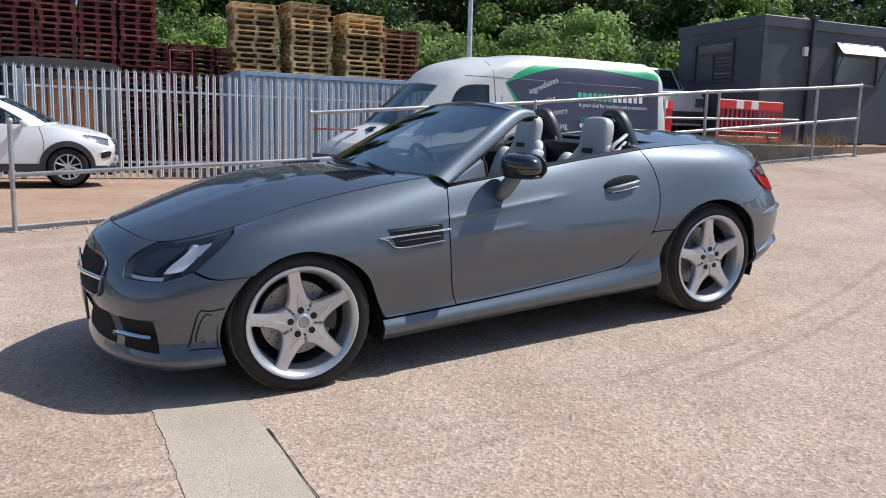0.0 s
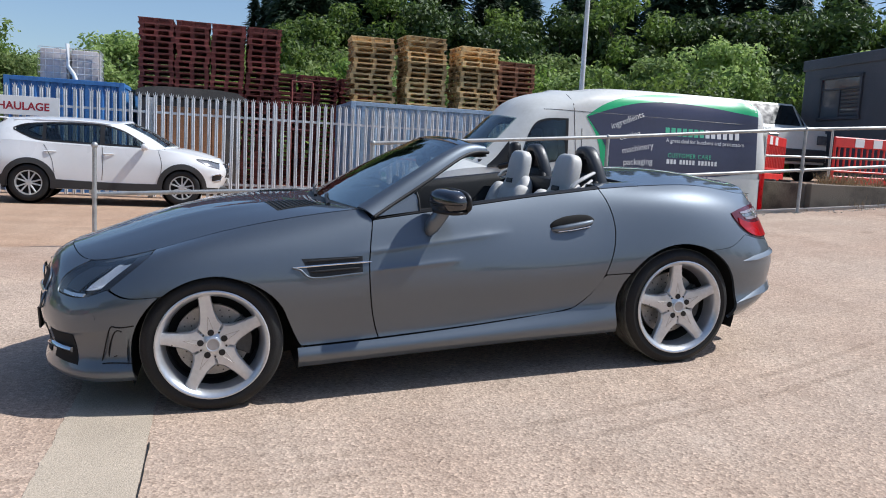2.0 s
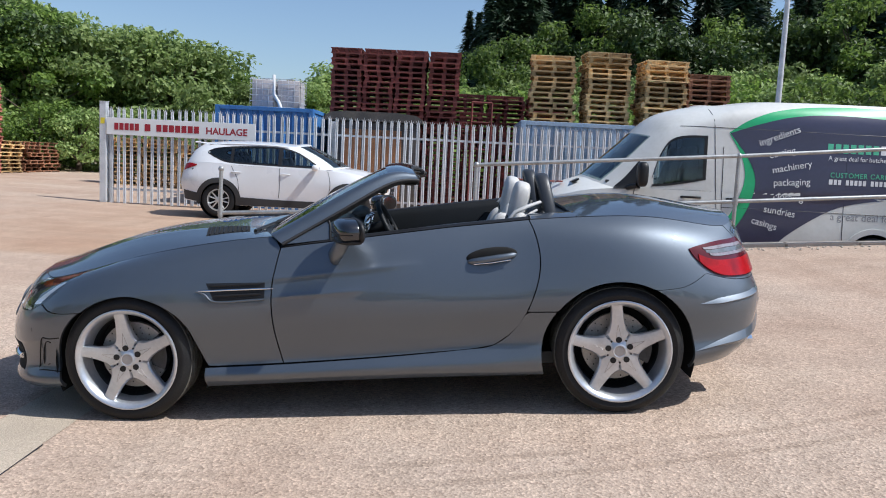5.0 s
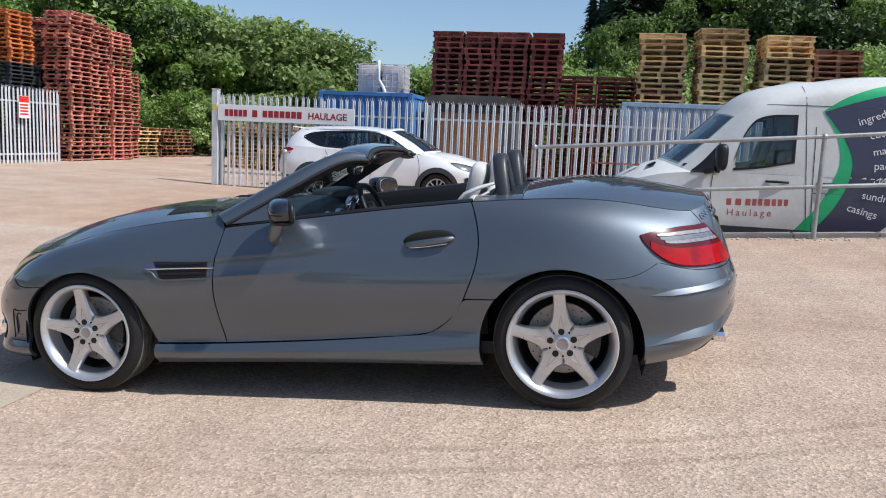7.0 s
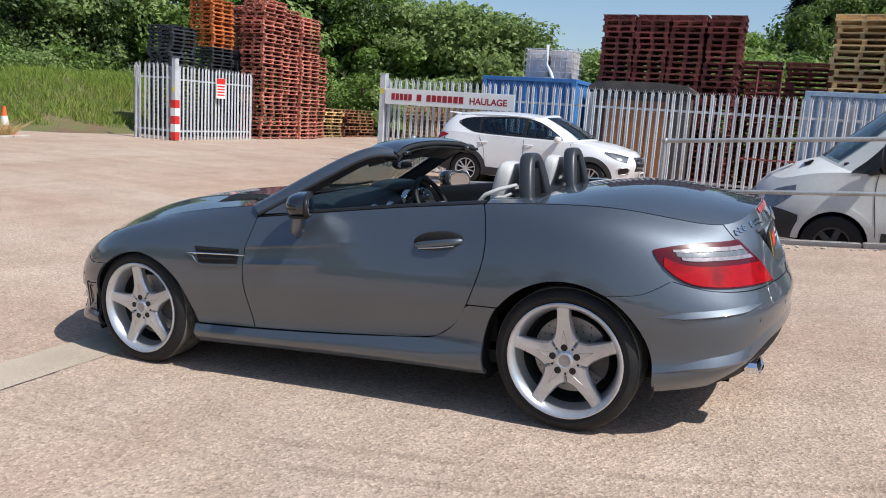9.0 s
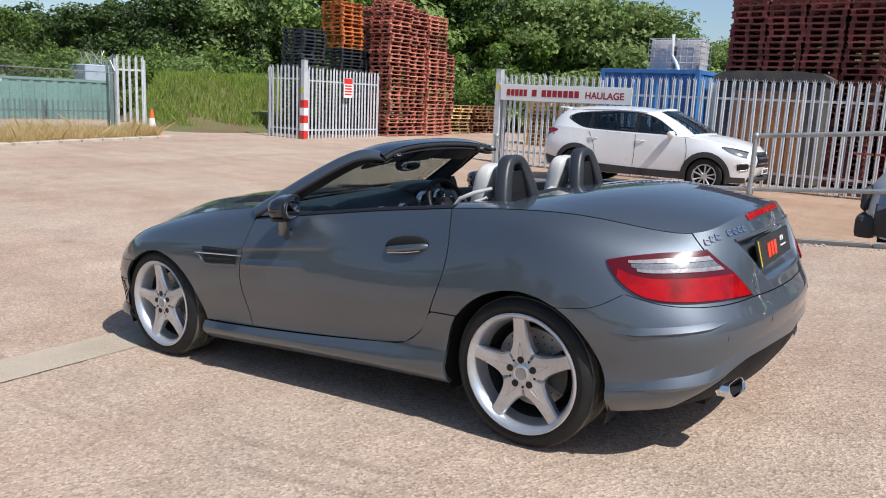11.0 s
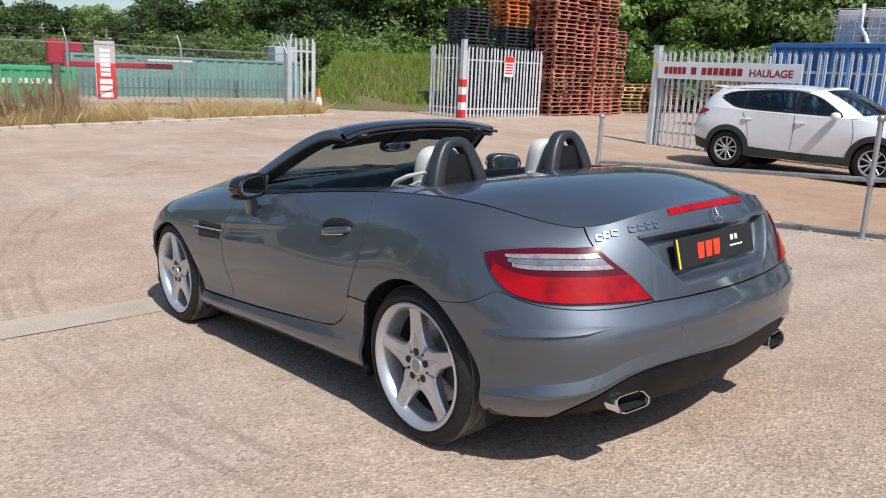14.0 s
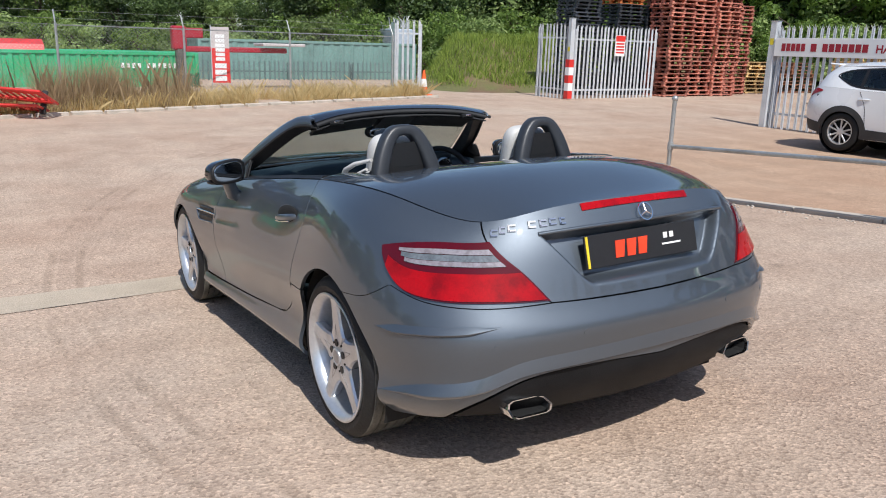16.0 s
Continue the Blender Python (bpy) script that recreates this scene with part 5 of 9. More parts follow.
# Character lines of one half of the body, from the nose's middle round the side to the tail's middle: (x, y, z).
LINES = [
    [(-2.00, 0, .150), (-1.985, .30, .150), (-1.89, .58, .150), (-1.76, .735, .152), (-1.57, .81, .158), (-1.2, .83, .162), (-.83, .83, .163), (-.45, .825, .170), (.15, .82, .180), (.75, .825, .187), (1.2, .83, .19), (1.58, .815, .216), (1.83, .68, .245), (1.93, .42, .245), (1.97, 0, .24)],
    [(-2.045, 0, .175), (-2.025, .30, .175), (-1.925, .595, .178), (-1.785, .765, .182), (-1.58, .85, .195), (-1.2, .87, .205), (-.83, .87, .208), (-.45, .867, .213), (.15, .867, .225), (.75, .872, .232), (1.2, .882, .24), (1.58, .862, .264), (1.86, .725, .305), (1.98, .43, .31), (2.03, 0, .32)],
    [(-2.02, 0, .255), (-2.0, .30, .255), (-1.915, .58, .26), (-1.785, .74, .265), (-1.585, .832, .27), (-1.2, .86, .272), (-.83, .852, .272), (-.45, .848, .281), (.15, .848, .308), (.75, .856, .345), (1.2, .882, .35), (1.58, .862, .345), (1.875, .742, .38), (2.01, .45, .40), (2.06, 0, .41)],
    [(-2.055, 0, .42), (-2.03, .30, .42), (-1.925, .59, .42), (-1.785, .755, .425), (-1.58, .862, .44), (-1.2, .895, .48), (-.83, .883, .48), (-.45, .872, .49), (.15, .870, .50), (.75, .877, .52), (1.2, .905, .53), (1.58, .882, .52), (1.885, .755, .52), (2.03, .46, .53), (2.08, 0, .535)],
    [(-2.03, 0, .585), (-1.985, .30, .58), (-1.875, .565, .565), (-1.745, .735, .57), (-1.56, .848, .60), (-1.2, .886, .655), (-.83, .873, .665), (-.45, .856, .675), (.15, .848, .69), (.75, .852, .70), (1.2, .888, .71), (1.57, .853, .70), (1.865, .715, .645), (2.005, .44, .625), (2.055, 0, .62)],
    [(-1.985, 0, .67), (-1.93, .30, .662), (-1.81, .545, .64), (-1.675, .70, .655), (-1.51, .79, .70), (-1.2, .825, .755), (-.83, .817, .785), (-.45, .793, .825), (.15, .790, .84), (.75, .788, .86), (1.2, .830, .875), (1.55, .79, .845), (1.815, .665, .79), (1.955, .43, .785), (1.998, 0, .785)],
    [(-1.895, 0, .722), (-1.85, .30, .712), (-1.745, .515, .686), (-1.61, .62, .707), (-1.45, .69, .745), (-1.15, .705, .818), (-.8, .705, .873), (-.47, .715, .902), (.15, .735, .922), (.75, .722, .960), (1.18, .718, .970), (1.5, .685, .944), (1.775, .59, .895), (1.885, .41, .922), (1.915, 0, .942)],
]
U_KNOTS = np.array([0, .3, .65, .88, 1.1, 1.46, 1.83, 2.21, 2.81, 3.41, 3.85, 4.22, 4.52, 4.82, 5.25])
V_KNOTS = np.array([0, .05, .16, .36, .56, .76, 1.0])
NU, NV = 801, 201


def body_table():
    ku = np.concatenate([-U_KNOTS[2:0:-1], U_KNOTS, 2 * U_KNOTS[-1] - U_KNOTS[-2:-4:-1]])
    us, vs = np.linspace(0, U_KNOTS[-1], NU), np.linspace(0, 1, NV)
    rows = []
    for line in LINES:
        p = np.array(line)
        flip = np.array([1, -1, 1])
        p = np.concatenate([p[2:0:-1] * flip, p, p[-2:-4:-1] * flip])
        rows.append(spline(ku, p, us))
    return spline(V_KNOTS, np.stack(rows), vs)


def crease(p, line, height, width, fade):
    """A ridge along a line of the side view (x, z), dying out at both ends."""
    xs, zs = [q[0] for q in line], [q[1] for q in line]
    off = np.abs(p[..., 2] - np.interp(p[..., 0], xs, zs)) / width
    ends = np.clip((p[..., 0] - xs[0]) / fade, 0, 1) * np.clip((xs[-1] - p[..., 0]) / fade, 0, 1)
    return height * np.exp(-off) * ends


def body_shape():
    """The smooth body with its pressed creases and the dish for the number plate."""
    p = body_table()
    du, dv = np.gradient(p, axis=1), np.gradient(p, axis=0)
    k = np.cross(dv, du)
    k /= np.maximum(np.linalg.norm(k, axis=-1), 1e-9)[..., None]
    flank = (p[..., 1] > .5)
    d = crease(p, [(-.62, .694), (-.459, .707), (-.152, .731), (.27, .765)], .009, .022, .16) * flank
    d += crease(p, [(-.52, .612), (-.457, .618), (-.195, .632), (.0, .645)], .008, .014, .10) * flank
    d += crease(p, [(-1.97, .380), (-1.80, .395), (-1.60, .422)], .007, .022, .06) * (p[..., 0] < -1.5)
    t = np.clip((p[..., 2] - .676) / (.855 - .676), 0, 1)
    half = .285 + .145 * t
    inside = np.clip((half - np.abs(p[..., 1])) / .026, 0, 1) * np.clip((p[..., 2] - .676) / .045, 0, 1) * np.clip((.858 - p[..., 2]) / .012, 0, 1) * (p[..., 0] > 1.7)
    inside = inside * inside * (3 - 2 * inside)
    return p + k * (d - .048 * inside)[..., None]


TABLE = body_shape()


def skin(uv):
    """Points of the half body at (u, v)."""
    uv = np.asarray(uv, float)
    fu = np.clip(uv[..., 0] / U_KNOTS[-1], 0, 1) * (NU - 1)
    fv = np.clip(uv[..., 1], 0, 1) * (NV - 1)
    i, j = np.minimum(fu.astype(int), NU - 2), np.minimum(fv.astype(int), NV - 2)
    a, b = (fu - i)[..., None], (fv - j)[..., None]
    return (TABLE[j, i] * (1 - a) + TABLE[j, i + 1] * a) * (1 - b) + (TABLE[j + 1, i] * (1 - a) + TABLE[j + 1, i + 1] * a) * b


def skin_normal(uv, e=0.004):
    uv = np.asarray(uv, float)
    lo, hi = np.zeros(2), np.array([U_KNOTS[-1], 1.0])
    du = skin(np.clip(uv + [e, 0], lo, hi)) - skin(np.clip(uv - [e, 0], lo, hi))
    dv = skin(np.clip(uv + [0, e], lo, hi)) - skin(np.clip(uv - [0, e], lo, hi))
    k = np.cross(dv, du)
    return k / np.maximum(np.linalg.norm(k, axis=-1), 1e-9)[..., None]


def side(points):
    """(u, v) of points given in the side view (x, z), or in the end view where a third number tells y."""
    us, vs = np.linspace(0, U_KNOTS[-1], NU), np.linspace(0, 1, NV)
    out = []
    for p in points:
        if len(p) == 2:
            d = (TABLE[..., 0] - p[0]) ** 2 + (TABLE[..., 2] - p[1]) ** 2
        else:
            d = ((TABLE - np.array([p[0], p[1], p[2]])) ** 2).sum(-1)
        j, i = np.unravel_index(np.argmin(d), d.shape)
        uv = np.array([us[i], vs[j]])
        if len(p) == 2:
            for _ in range(6):
                e = 0.003
                f = skin(uv)[[0, 2]] - np.array(p)
                jac = np.stack([(skin(uv + [e, 0]) - skin(uv - [e, 0]))[[0, 2]], (skin(uv + [0, e]) - skin(uv - [0, e]))[[0, 2]]], 1) / (2 * e)
                try:
                    uv = np.clip(uv - np.linalg.solve(jac, f), [0, 0], [U_KNOTS[-1], 1])
                except np.linalg.LinAlgError:
                    break
            if ((skin(uv)[[0, 2]] - np.array(p)) ** 2).sum() > d.min() + 1e-6:
                uv = np.array([us[i], vs[j]])
        out.append(uv)
    return np.array(out)


def bent(points, n=12):
    """A smooth line through points."""
    p = np.asarray(points, float)
    if len(p) == 2:
        return p[0] + (p[1] - p[0]) * np.linspace(0, 1, n)[:, None]
    t = np.concatenate([[0], np.cumsum(np.linalg.norm(np.diff(p, axis=0), axis=1) ** 0.5)])
    return spline(t, p, np.linspace(0, t[-1], n * (len(p) - 1)))


def even(p, n):
    """The same line in n even steps, measured on the skin."""
    q = skin(p)
    t = np.concatenate([[0], np.cumsum(np.linalg.norm(np.diff(q, axis=0), axis=1))])
    s = np.linspace(0, t[-1], n)
    return np.stack([np.interp(s, t, p[:, 0]), np.interp(s, t, p[:, 1])], 1)


def joined(*runs):
    return np.concatenate([runs[0]] + [r[1:] for r in runs[1:]])


def along(u0, u1, v=1.0, n=60):
    return np.stack([np.linspace(u0, u1, n), np.full(n, v)], 1)


def u_at(x, v=1.0, tail=False):
    """u of the place on a level line where it stands at x."""
    us = np.linspace(0, U_KNOTS[-1], 2000)
    p = skin(np.stack([us, np.full(2000, v)], 1))[:, 0]
    return float(np.interp(x, p, us))


def coons(top, right, bottom, left, nu, nv):
    """Fills four lines: top and bottom run front to rear, left and right run top to bottom."""
    top, bottom, left, right = even(top, nu), even(bottom, nu), even(left, nv), even(right, nv)
    s, t = np.linspace(0, 1, nu)[None, :, None], np.linspace(0, 1, nv)[:, None, None]
    ruled = (1 - t) * top[None] + t * bottom[None] + (1 - s) * left[:, None] + s * right[:, None]
    corner = (1 - s) * (1 - t) * top[0] + s * (1 - t) * top[-1] + (1 - s) * t * bottom[0] + s * t * bottom[-1]
    return ruled - corner


def sheet(grid, normals, gap=0.003, flange=0.016, offset=0.0, sides=(1, 1, 1, 1)):
    """A panel from a grid of points: its rim drawn in by the gap and turned inwards as a flange. sides: top, right, bottom, left."""
    p = grid + normals * offset
    q = p.copy()

    def pull(edge, inner):
        d = inner - edge
        return edge + d / np.maximum(np.linalg.norm(d, axis=-1), 1e-9)[..., None] * gap
    if sides[0]:
        q[0] = pull(p[0], p[1])
    if sides[2]:
        q[-1] = pull(p[-1], p[-2])
    if sides[3]:
        q[:, 0] = pull(q[:, 0], q[:, 1])
    if sides[1]:
        q[:, -1] = pull(q[:, -1], q[:, -2])
    nv, nu = q.shape[:2]
    verts = q.reshape(-1, 3).tolist()
    idx = np.arange(nv * nu).reshape(nv, nu)
    faces = [(idx[j, i], idx[j, i + 1], idx[j + 1, i + 1], idx[j + 1, i]) for j in range(nv - 1) for i in range(nu - 1)]

    def rim(line):
        base = len(verts)
        flat_q, flat_n = q.reshape(-1, 3), normals.reshape(-1, 3)
        for k in line:
            verts.append((flat_q[k] - flat_n[k] * flange).tolist())
        for k in range(len(line) - 1):
            faces.append((line[k], line[k + 1], base + k + 1, base + k))
    for on, line in zip(sides, (idx[0], idx[:, -1], idx[-1], idx[:, 0])):
        if on and flange:
            rim([int(k) for k in line])
    return verts, [tuple(int(k) for k in f) for f in faces]


def grid_normals(g):
    a, b = np.gradient(g, axis=1), np.gradient(g, axis=0)
    k = np.cross(a, b)
    return k / np.maximum(np.linalg.norm(k, axis=-1), 1e-9)[..., None]


def mesh_from(name, verts, faces, mirror=None):
    """mirror: None as given (y is taken as the far side), 'near' flips to the near side, 'both' joins the two."""
    me = bpy.data.meshes.new(name)
    v = np.array(verts)
    if mirror == "near":
        v = v * [1, -1, 1]
    if mirror == "both":
        k = len(v)
        v = np.concatenate([v, v * [1, -1, 1]])
        faces = list(faces) + [tuple(i + k for i in f) for f in faces]
    me.from_pydata(v.tolist(), [], [tuple(f) for f in faces])
    bm = bmesh.new()
    bm.from_mesh(me)
    bmesh.ops.remove_doubles(bm, verts=bm.verts, dist=0.0004)
    bmesh.ops.recalc_face_normals(bm, faces=bm.faces)
    bm.to_mesh(me)
    bm.free()
    return me


def panel(name, lines, nu, nv, mat, parent, label="", both=False, **kw):
    """One panel on the skin, on each side of the car, or one across both."""
    uv = coons(*lines, nu, nv)
    verts, faces = sheet(skin(uv), skin_normal(uv), **kw)
    if both:
        return [part_of(name, mesh_from(name, verts, faces, "both"), mat, parent, label, smooth=38)]
    return [part_of(name, mesh_from(name, verts, faces, way), mat, parent, label, smooth=38) for way in ("near", None)]


def arch(cx, cz, rx, rz, a0, a1, n=40):
    return side([(cx + rx * math.cos(radians(a)), cz + rz * math.sin(radians(a))) for a in np.linspace(a0, a1, n)])


def build_body(car):
    end = U_KNOTS[-1]
    FA, RA = (-1.2, 0.285, 0.368, 0.354), (1.207, 0.30, 0.372, 0.366)
    # shut lines
    door_front = bent(side([(-.444, .850), (-.460, .774), (-.479, .66), (-.479, .488), (-.462, .36), (-.442, .281)]))
    door_top = bent(side([(-.444, .850), (-.2, .874), (.1, .903), (.38, .929), (.6, .945), (.79, .959)]))
    door_rear_hi = bent(side([(.79, .959), (.822, .871), (.835, .764), (.815, .65), (.765, .522)]))
    door_rear_lo = bent(side([(.765, .522), (.70, .425), (.60, .355)]))
    door_bottom = bent(side([(-.442, .281), (.05, .305), (.336, .325), (.5, .338), (.60, .355)]))
    lamp_tip, lamp_low = (-1.455, .742), (-1.645, .590)
    wing_line = bent(side([lamp_low, (-1.585, .561), (-1.51, .556), (-1.42, .561)]))
    lamp_rear = bent(side([lamp_tip, (-1.475, .722), (-1.548, .667), lamp_low]))
    lamp_bottom = bent(side([(-1.86, .515, .522), (-1.80, .635, .522), (-1.735, .728, .540), lamp_low]))
    lamp_front = bent(side([(-1.745, .515, .686), (-1.83, .500, .640), (-1.868, .495, .575), (-1.86, .515, .522)]))
    u_nose, u_tip, u_cowl = u_at(-1.745), u_at(-1.440), u_at(-.485)
    u_nose = float(side([(-1.745, .515, .686)])[0][0])
    fa = math.degrees(math.asin((.561 - FA[1]) / FA[3]))
    # front wings
    panel("front_wing", (along(u_tip, u_cowl), joined(bent(side([(-.485, .715, .90), (-.455, .775, .872), (-.444, .85)])), door_front),
                         joined(arch(*FA, 180 - fa, 2), bent(side([(-.835, .272), (-.6, .276), (-.442, .281)]))),
                         joined(bent(np.array([[u_tip, 1.0], side([lamp_tip])[0]])), lamp_rear, wing_line)), 110, 70, PAINT, car)
    doors = panel("door", (door_top, joined(door_rear_hi, door_rear_lo), door_bottom, door_front), 110, 90, PAINT, car)
    ra = math.degrees(math.asin((.522 - RA[1]) / RA[3]))
    x_r = RA[0] - RA[2] * math.cos(radians(ra))
    panel("side_skirt", (joined(bent(side([(-.835, .268), (-.6, .272), (-.442, .277), (.05, .301), (.336, .321), (.5, .334), (.60, .350), (.70, .42), (.765, .518)])), bent(side([(.765, .518), (x_r, .518)]))),
                         arch(*RA, 180 - ra, 196), along(u_at(-.835, 0), u_at(.838, 0), 0.0), bent(np.array([side([(-.835, .268)])[0], [u_at(-.835, 0), 0]]))), 70, 12, PAINT, car)
    u_lid, lid_low = u_at(1.80), side([(1.972, .43, .632)])[0]
    lid_side = bent(np.array([[u_lid, 1.0], side([(1.872, .57, .80)])[0], lid_low]))
    shelf = joined(bent(side([(1.387, .622), (1.46, .626), (1.543, .640), (1.64, .69)])), bent(np.array([side([(1.64, .69)])[0], side([(1.76, .79, .655)])[0], side([(1.865, .715, .640)])[0], lid_low])))
    ra2 = math.degrees(math.asin((.622 - RA[1]) / RA[3]))
    panel("rear_wing", (along(u_at(.79), u_lid), lid_side, joined(bent(side([(.765, .526), (x_r, .526)])), arch(*RA, 180 - ra, ra2), shelf), door_rear_hi), 84, 44, PAINT, car)
    v_low = float(side([(2.06, .0, .405)])[0][1])
    valance = joined(along(u_at(1.60, 0), float(side([(1.80, .70, .238)])[0][0]), 0.0), bent(np.array([side([(1.80, .70, .238)])[0], side([(1.93, .63, .34)])[0], side([(2.0, .50, .40)])[0], [end, v_low]])))
    panel("rear_bumper", (joined(shelf, along(lid_low[0], end, lid_low[1])), along(0, 0, 1)[:2] * 0 + np.array([[end, lid_low[1]], [end, v_low]]), valance, arch(*RA, ra2, -17)), 90, 34, PAINT, car, both=True, sides=(1, 0, 1, 1))
    low = joined(bent(np.array([side([(1.80, .70, .238)])[0], side([(1.93, .63, .34)])[0], side([(2.0, .50, .40)])[0], [end, v_low]])))
    panel("rear_valance", (low, np.array([[end, v_low], [end, 0.0]]), along(float(side([(1.80, .70, .238)])[0][0]) + 0.02, end, 0.0), np.array([low[0], [low[0][0] + 0.02, 0.0]])), 50, 14, VALANCE, car, "black plastic rear valance", both=True, offset=-0.006, sides=(1, 0, 1, 1))
    panel("boot_lid_face", (along(u_lid, end), np.array([[end, 1.0], [end, lid_low[1]]]), along(lid_low[0], end, lid_low[1]), lid_side), 130, 84, PAINT, car, both=True, sides=(0, 0, 1, 1))
    panel("front_bumper", (joined(along(0, u_nose), lamp_front, lamp_bottom, wing_line), arch(*FA, 180 - fa, 199), along(0, u_at(-1.572, 0), 0.0), np.array([[0, 1.0], [0, 0.0]])), 110, 80, PAINT, car, both=True, sides=(1, 1, 1, 0))
    # head lamps
    rim = (joined(along(u_nose, u_tip)), joined(bent(np.array([[u_tip, 1.0], side([lamp_tip])[0]])), lamp_rear), lamp_bottom, lamp_front)
    for way, mirror in (("near", -1), (None, 1)):
        uv = coons(*rim, 30, 18)
        lamp = part_of("head_lamp", mesh_from("head_lamp", *sheet(skin(uv), skin_normal(uv), gap=0.004, flange=0.004, offset=-0.002), way), LENS, car, "clear swept-back head lamp lens", smooth=38)
        lamp.visible_shadow = False
        g, k = skin(uv), skin_normal(uv)
        s, t = np.linspace(0, 1, 30)[None, :, None], np.linspace(0, 1, 18)[:, None, None]
        deep = 0.07 * (np.sin(math.pi * s) * np.sin(math.pi * t)) ** 0.5 + 0.006
        part_of("bowl", mesh_from("bowl", *sheet(g - k * deep, k, gap=0, flange=0), way), BLACKGAP, lamp, "black lamp housing", smooth=38)
        c = skin(np.array(side([(-1.66, .68, .625)])))[0]
        bm = bmesh.new()
        bmesh.ops.create_uvsphere(bm, u_segments=24, v_segments=12, radius=0.030, matrix=Matrix.Translation((c[0] + 0.070, mirror * (c[1] - 0.060), c[2] - 0.012)))
        part("projector", bm, LAMP_BOWL, lamp, smooth=60)
        net = coons(*rim, 60, 36)

        def inlay(nm, rows, cols, deep, mat, label="", dish=0.0):
            uv2 = net[rows[0]:rows[1], cols[0]:cols[1]]
            g2, k2 = skin(uv2), skin_normal(uv2)
            a2, b2 = np.linspace(0, math.pi, g2.shape[1])[None, :, None], np.linspace(0, math.pi, g2.shape[0])[:, None, None]
            return part_of(nm, mesh_from(nm, *sheet(g2 - k2 * (deep + dish * np.sin(a2) * np.sin(b2)), k2, gap=0.001, flange=0.008), way), mat, lamp, label, smooth=38)
        inlay("light_guide", (31, 35), (6, 34), 0.010, LAMP_BOWL, "white daytime light strip")
        inlay("inner_bezel", (3, 30), (4, 24), 0.026, TRIM)
        inlay("reflector", (7, 29), (30, 45), 0.020, LAMP_BOWL, "bright lamp reflector", 0.03)
        inlay("tail_bezel", (2, 33), (45, 57), 0.014, TRIM)
        inlay("brow_trim", (0, 2), (14, 58), 0.006, LAMP_GREY)
    # tail lamps lie on the rear wings
    tip = [(1.555, .812, .806), (1.604, .787, .819), (1.675, .742, .825), (1.76, .678, .829), (1.855, .578, .834)]
    lamp_top = bent(side(tip), 16)
    tail_low = bent(side([(1.555, .812, .806), (1.577, .820, .776), (1.63, .827, .722), (1.70, .812, .680), (1.80, .762, .657), (1.905, .652, .650), (1.985, .441, .646)]), 10)
    inner = bent(side([(1.855, .578, .834), (1.905, .552, .786), (1.950, .503, .732), (1.985, .441, .646)]))
    for way in ("near", None):
        uv = coons(lamp_top, inner, tail_low, joined(lamp_top[:1], lamp_top[:1] + [0.002, -0.004]), 80, 44)
        g, k = skin(uv), skin_normal(uv)
        lamp = part_of("tail_lamp", mesh_from("tail_lamp", *sheet(g, k, gap=0.0, flange=0.012, offset=0.006), way), LAMP_DARKRED, car, "red and clear wrap-round tail lamp", smooth=38)
        part_of("red_lens", mesh_from("red_lens", *sheet(g[23:43, 9:79], k[23:43, 9:79], gap=0.0, flange=0.006, offset=0.010), way), LAMP_RED, lamp, smooth=38)
        for j0, j1, mat in ((5, 9, LAMP_CLEAR), (9, 14, LAMP_GREY), (14, 18, LAMP_CLEAR)):
            part_of("clear_lens", mesh_from("clear_lens", *sheet(g[j0:j1 + 1, 14 + j0 // 2:76], k[j0:j1 + 1, 14 + j0 // 2:76], gap=0.001, flange=0.005, offset=0.010 if mat is LAMP_CLEAR else 0.008), way), mat, lamp, smooth=38)
    # dark shell behind the gaps
    us, vs = np.linspace(0, end, 211), np.linspace(0, 1, 61)
    uv = np.stack(np.meshgrid(us, vs), -1)
    g, k = skin(uv), skin_normal(uv)
    g = g - k * 0.026
    idx = np.arange(g.shape[0] * g.shape[1]).reshape(g.shape[:2])
    faces = []
    for j in range(60):
        for i in range(210):
            c = g[j, i]
            if ((c[0] - FA[0]) / .405) ** 2 + ((c[2] - FA[1]) / .385) ** 2 < 1 or ((c[0] - RA[0]) / .405) ** 2 + ((c[2] - RA[1]) / .395) ** 2 < 1:
                continue
            if -1.90 < c[0] < -1.45 and .5 < c[2] < .76 and c[1] > .45:
                continue
            faces.append((idx[j, i], idx[j, i + 1], idx[j + 1, i + 1], idx[j + 1, i]))
    part_of("inner_shell", mesh_from("inner_shell", g.reshape(-1, 3), faces, "both"), BLACKGAP, car, "matt black inner body shell", smooth=38)
    # bonnet
    cowl = np.array([(-.495, .70, .902), (-.58, .50, .905), (-.645, .25, .906), (-.665, 0, .906)])
    edge = spline([0, 1, 2, 3], cowl, np.linspace(0, 3, 20))
    edge = np.concatenate([edge, edge[-2::-1] * [1, -1, 1]])
    front = skin(even(along(u_nose, 0), 20))
    front = np.concatenate([front, front[-2::-1] * [1, -1, 1]])
    far = skin(even(along(u_nose, u_cowl), 40))
    s, t = np.linspace(0, 1, 39)[None, :, None], np.linspace(0, 1, 40)[:, None, None]
    nearl = far * [1, -1, 1]
    g = (1 - t) * front[None] + t * edge[None] + (1 - s) * far[:, None] + s * nearl[:, None] - ((1 - s) * (1 - t) * front[0] + s * (1 - t) * front[-1] + (1 - s) * t * edge[0] + s * t * edge[-1])
    sy = 2 * s[0, :, 0] - 1
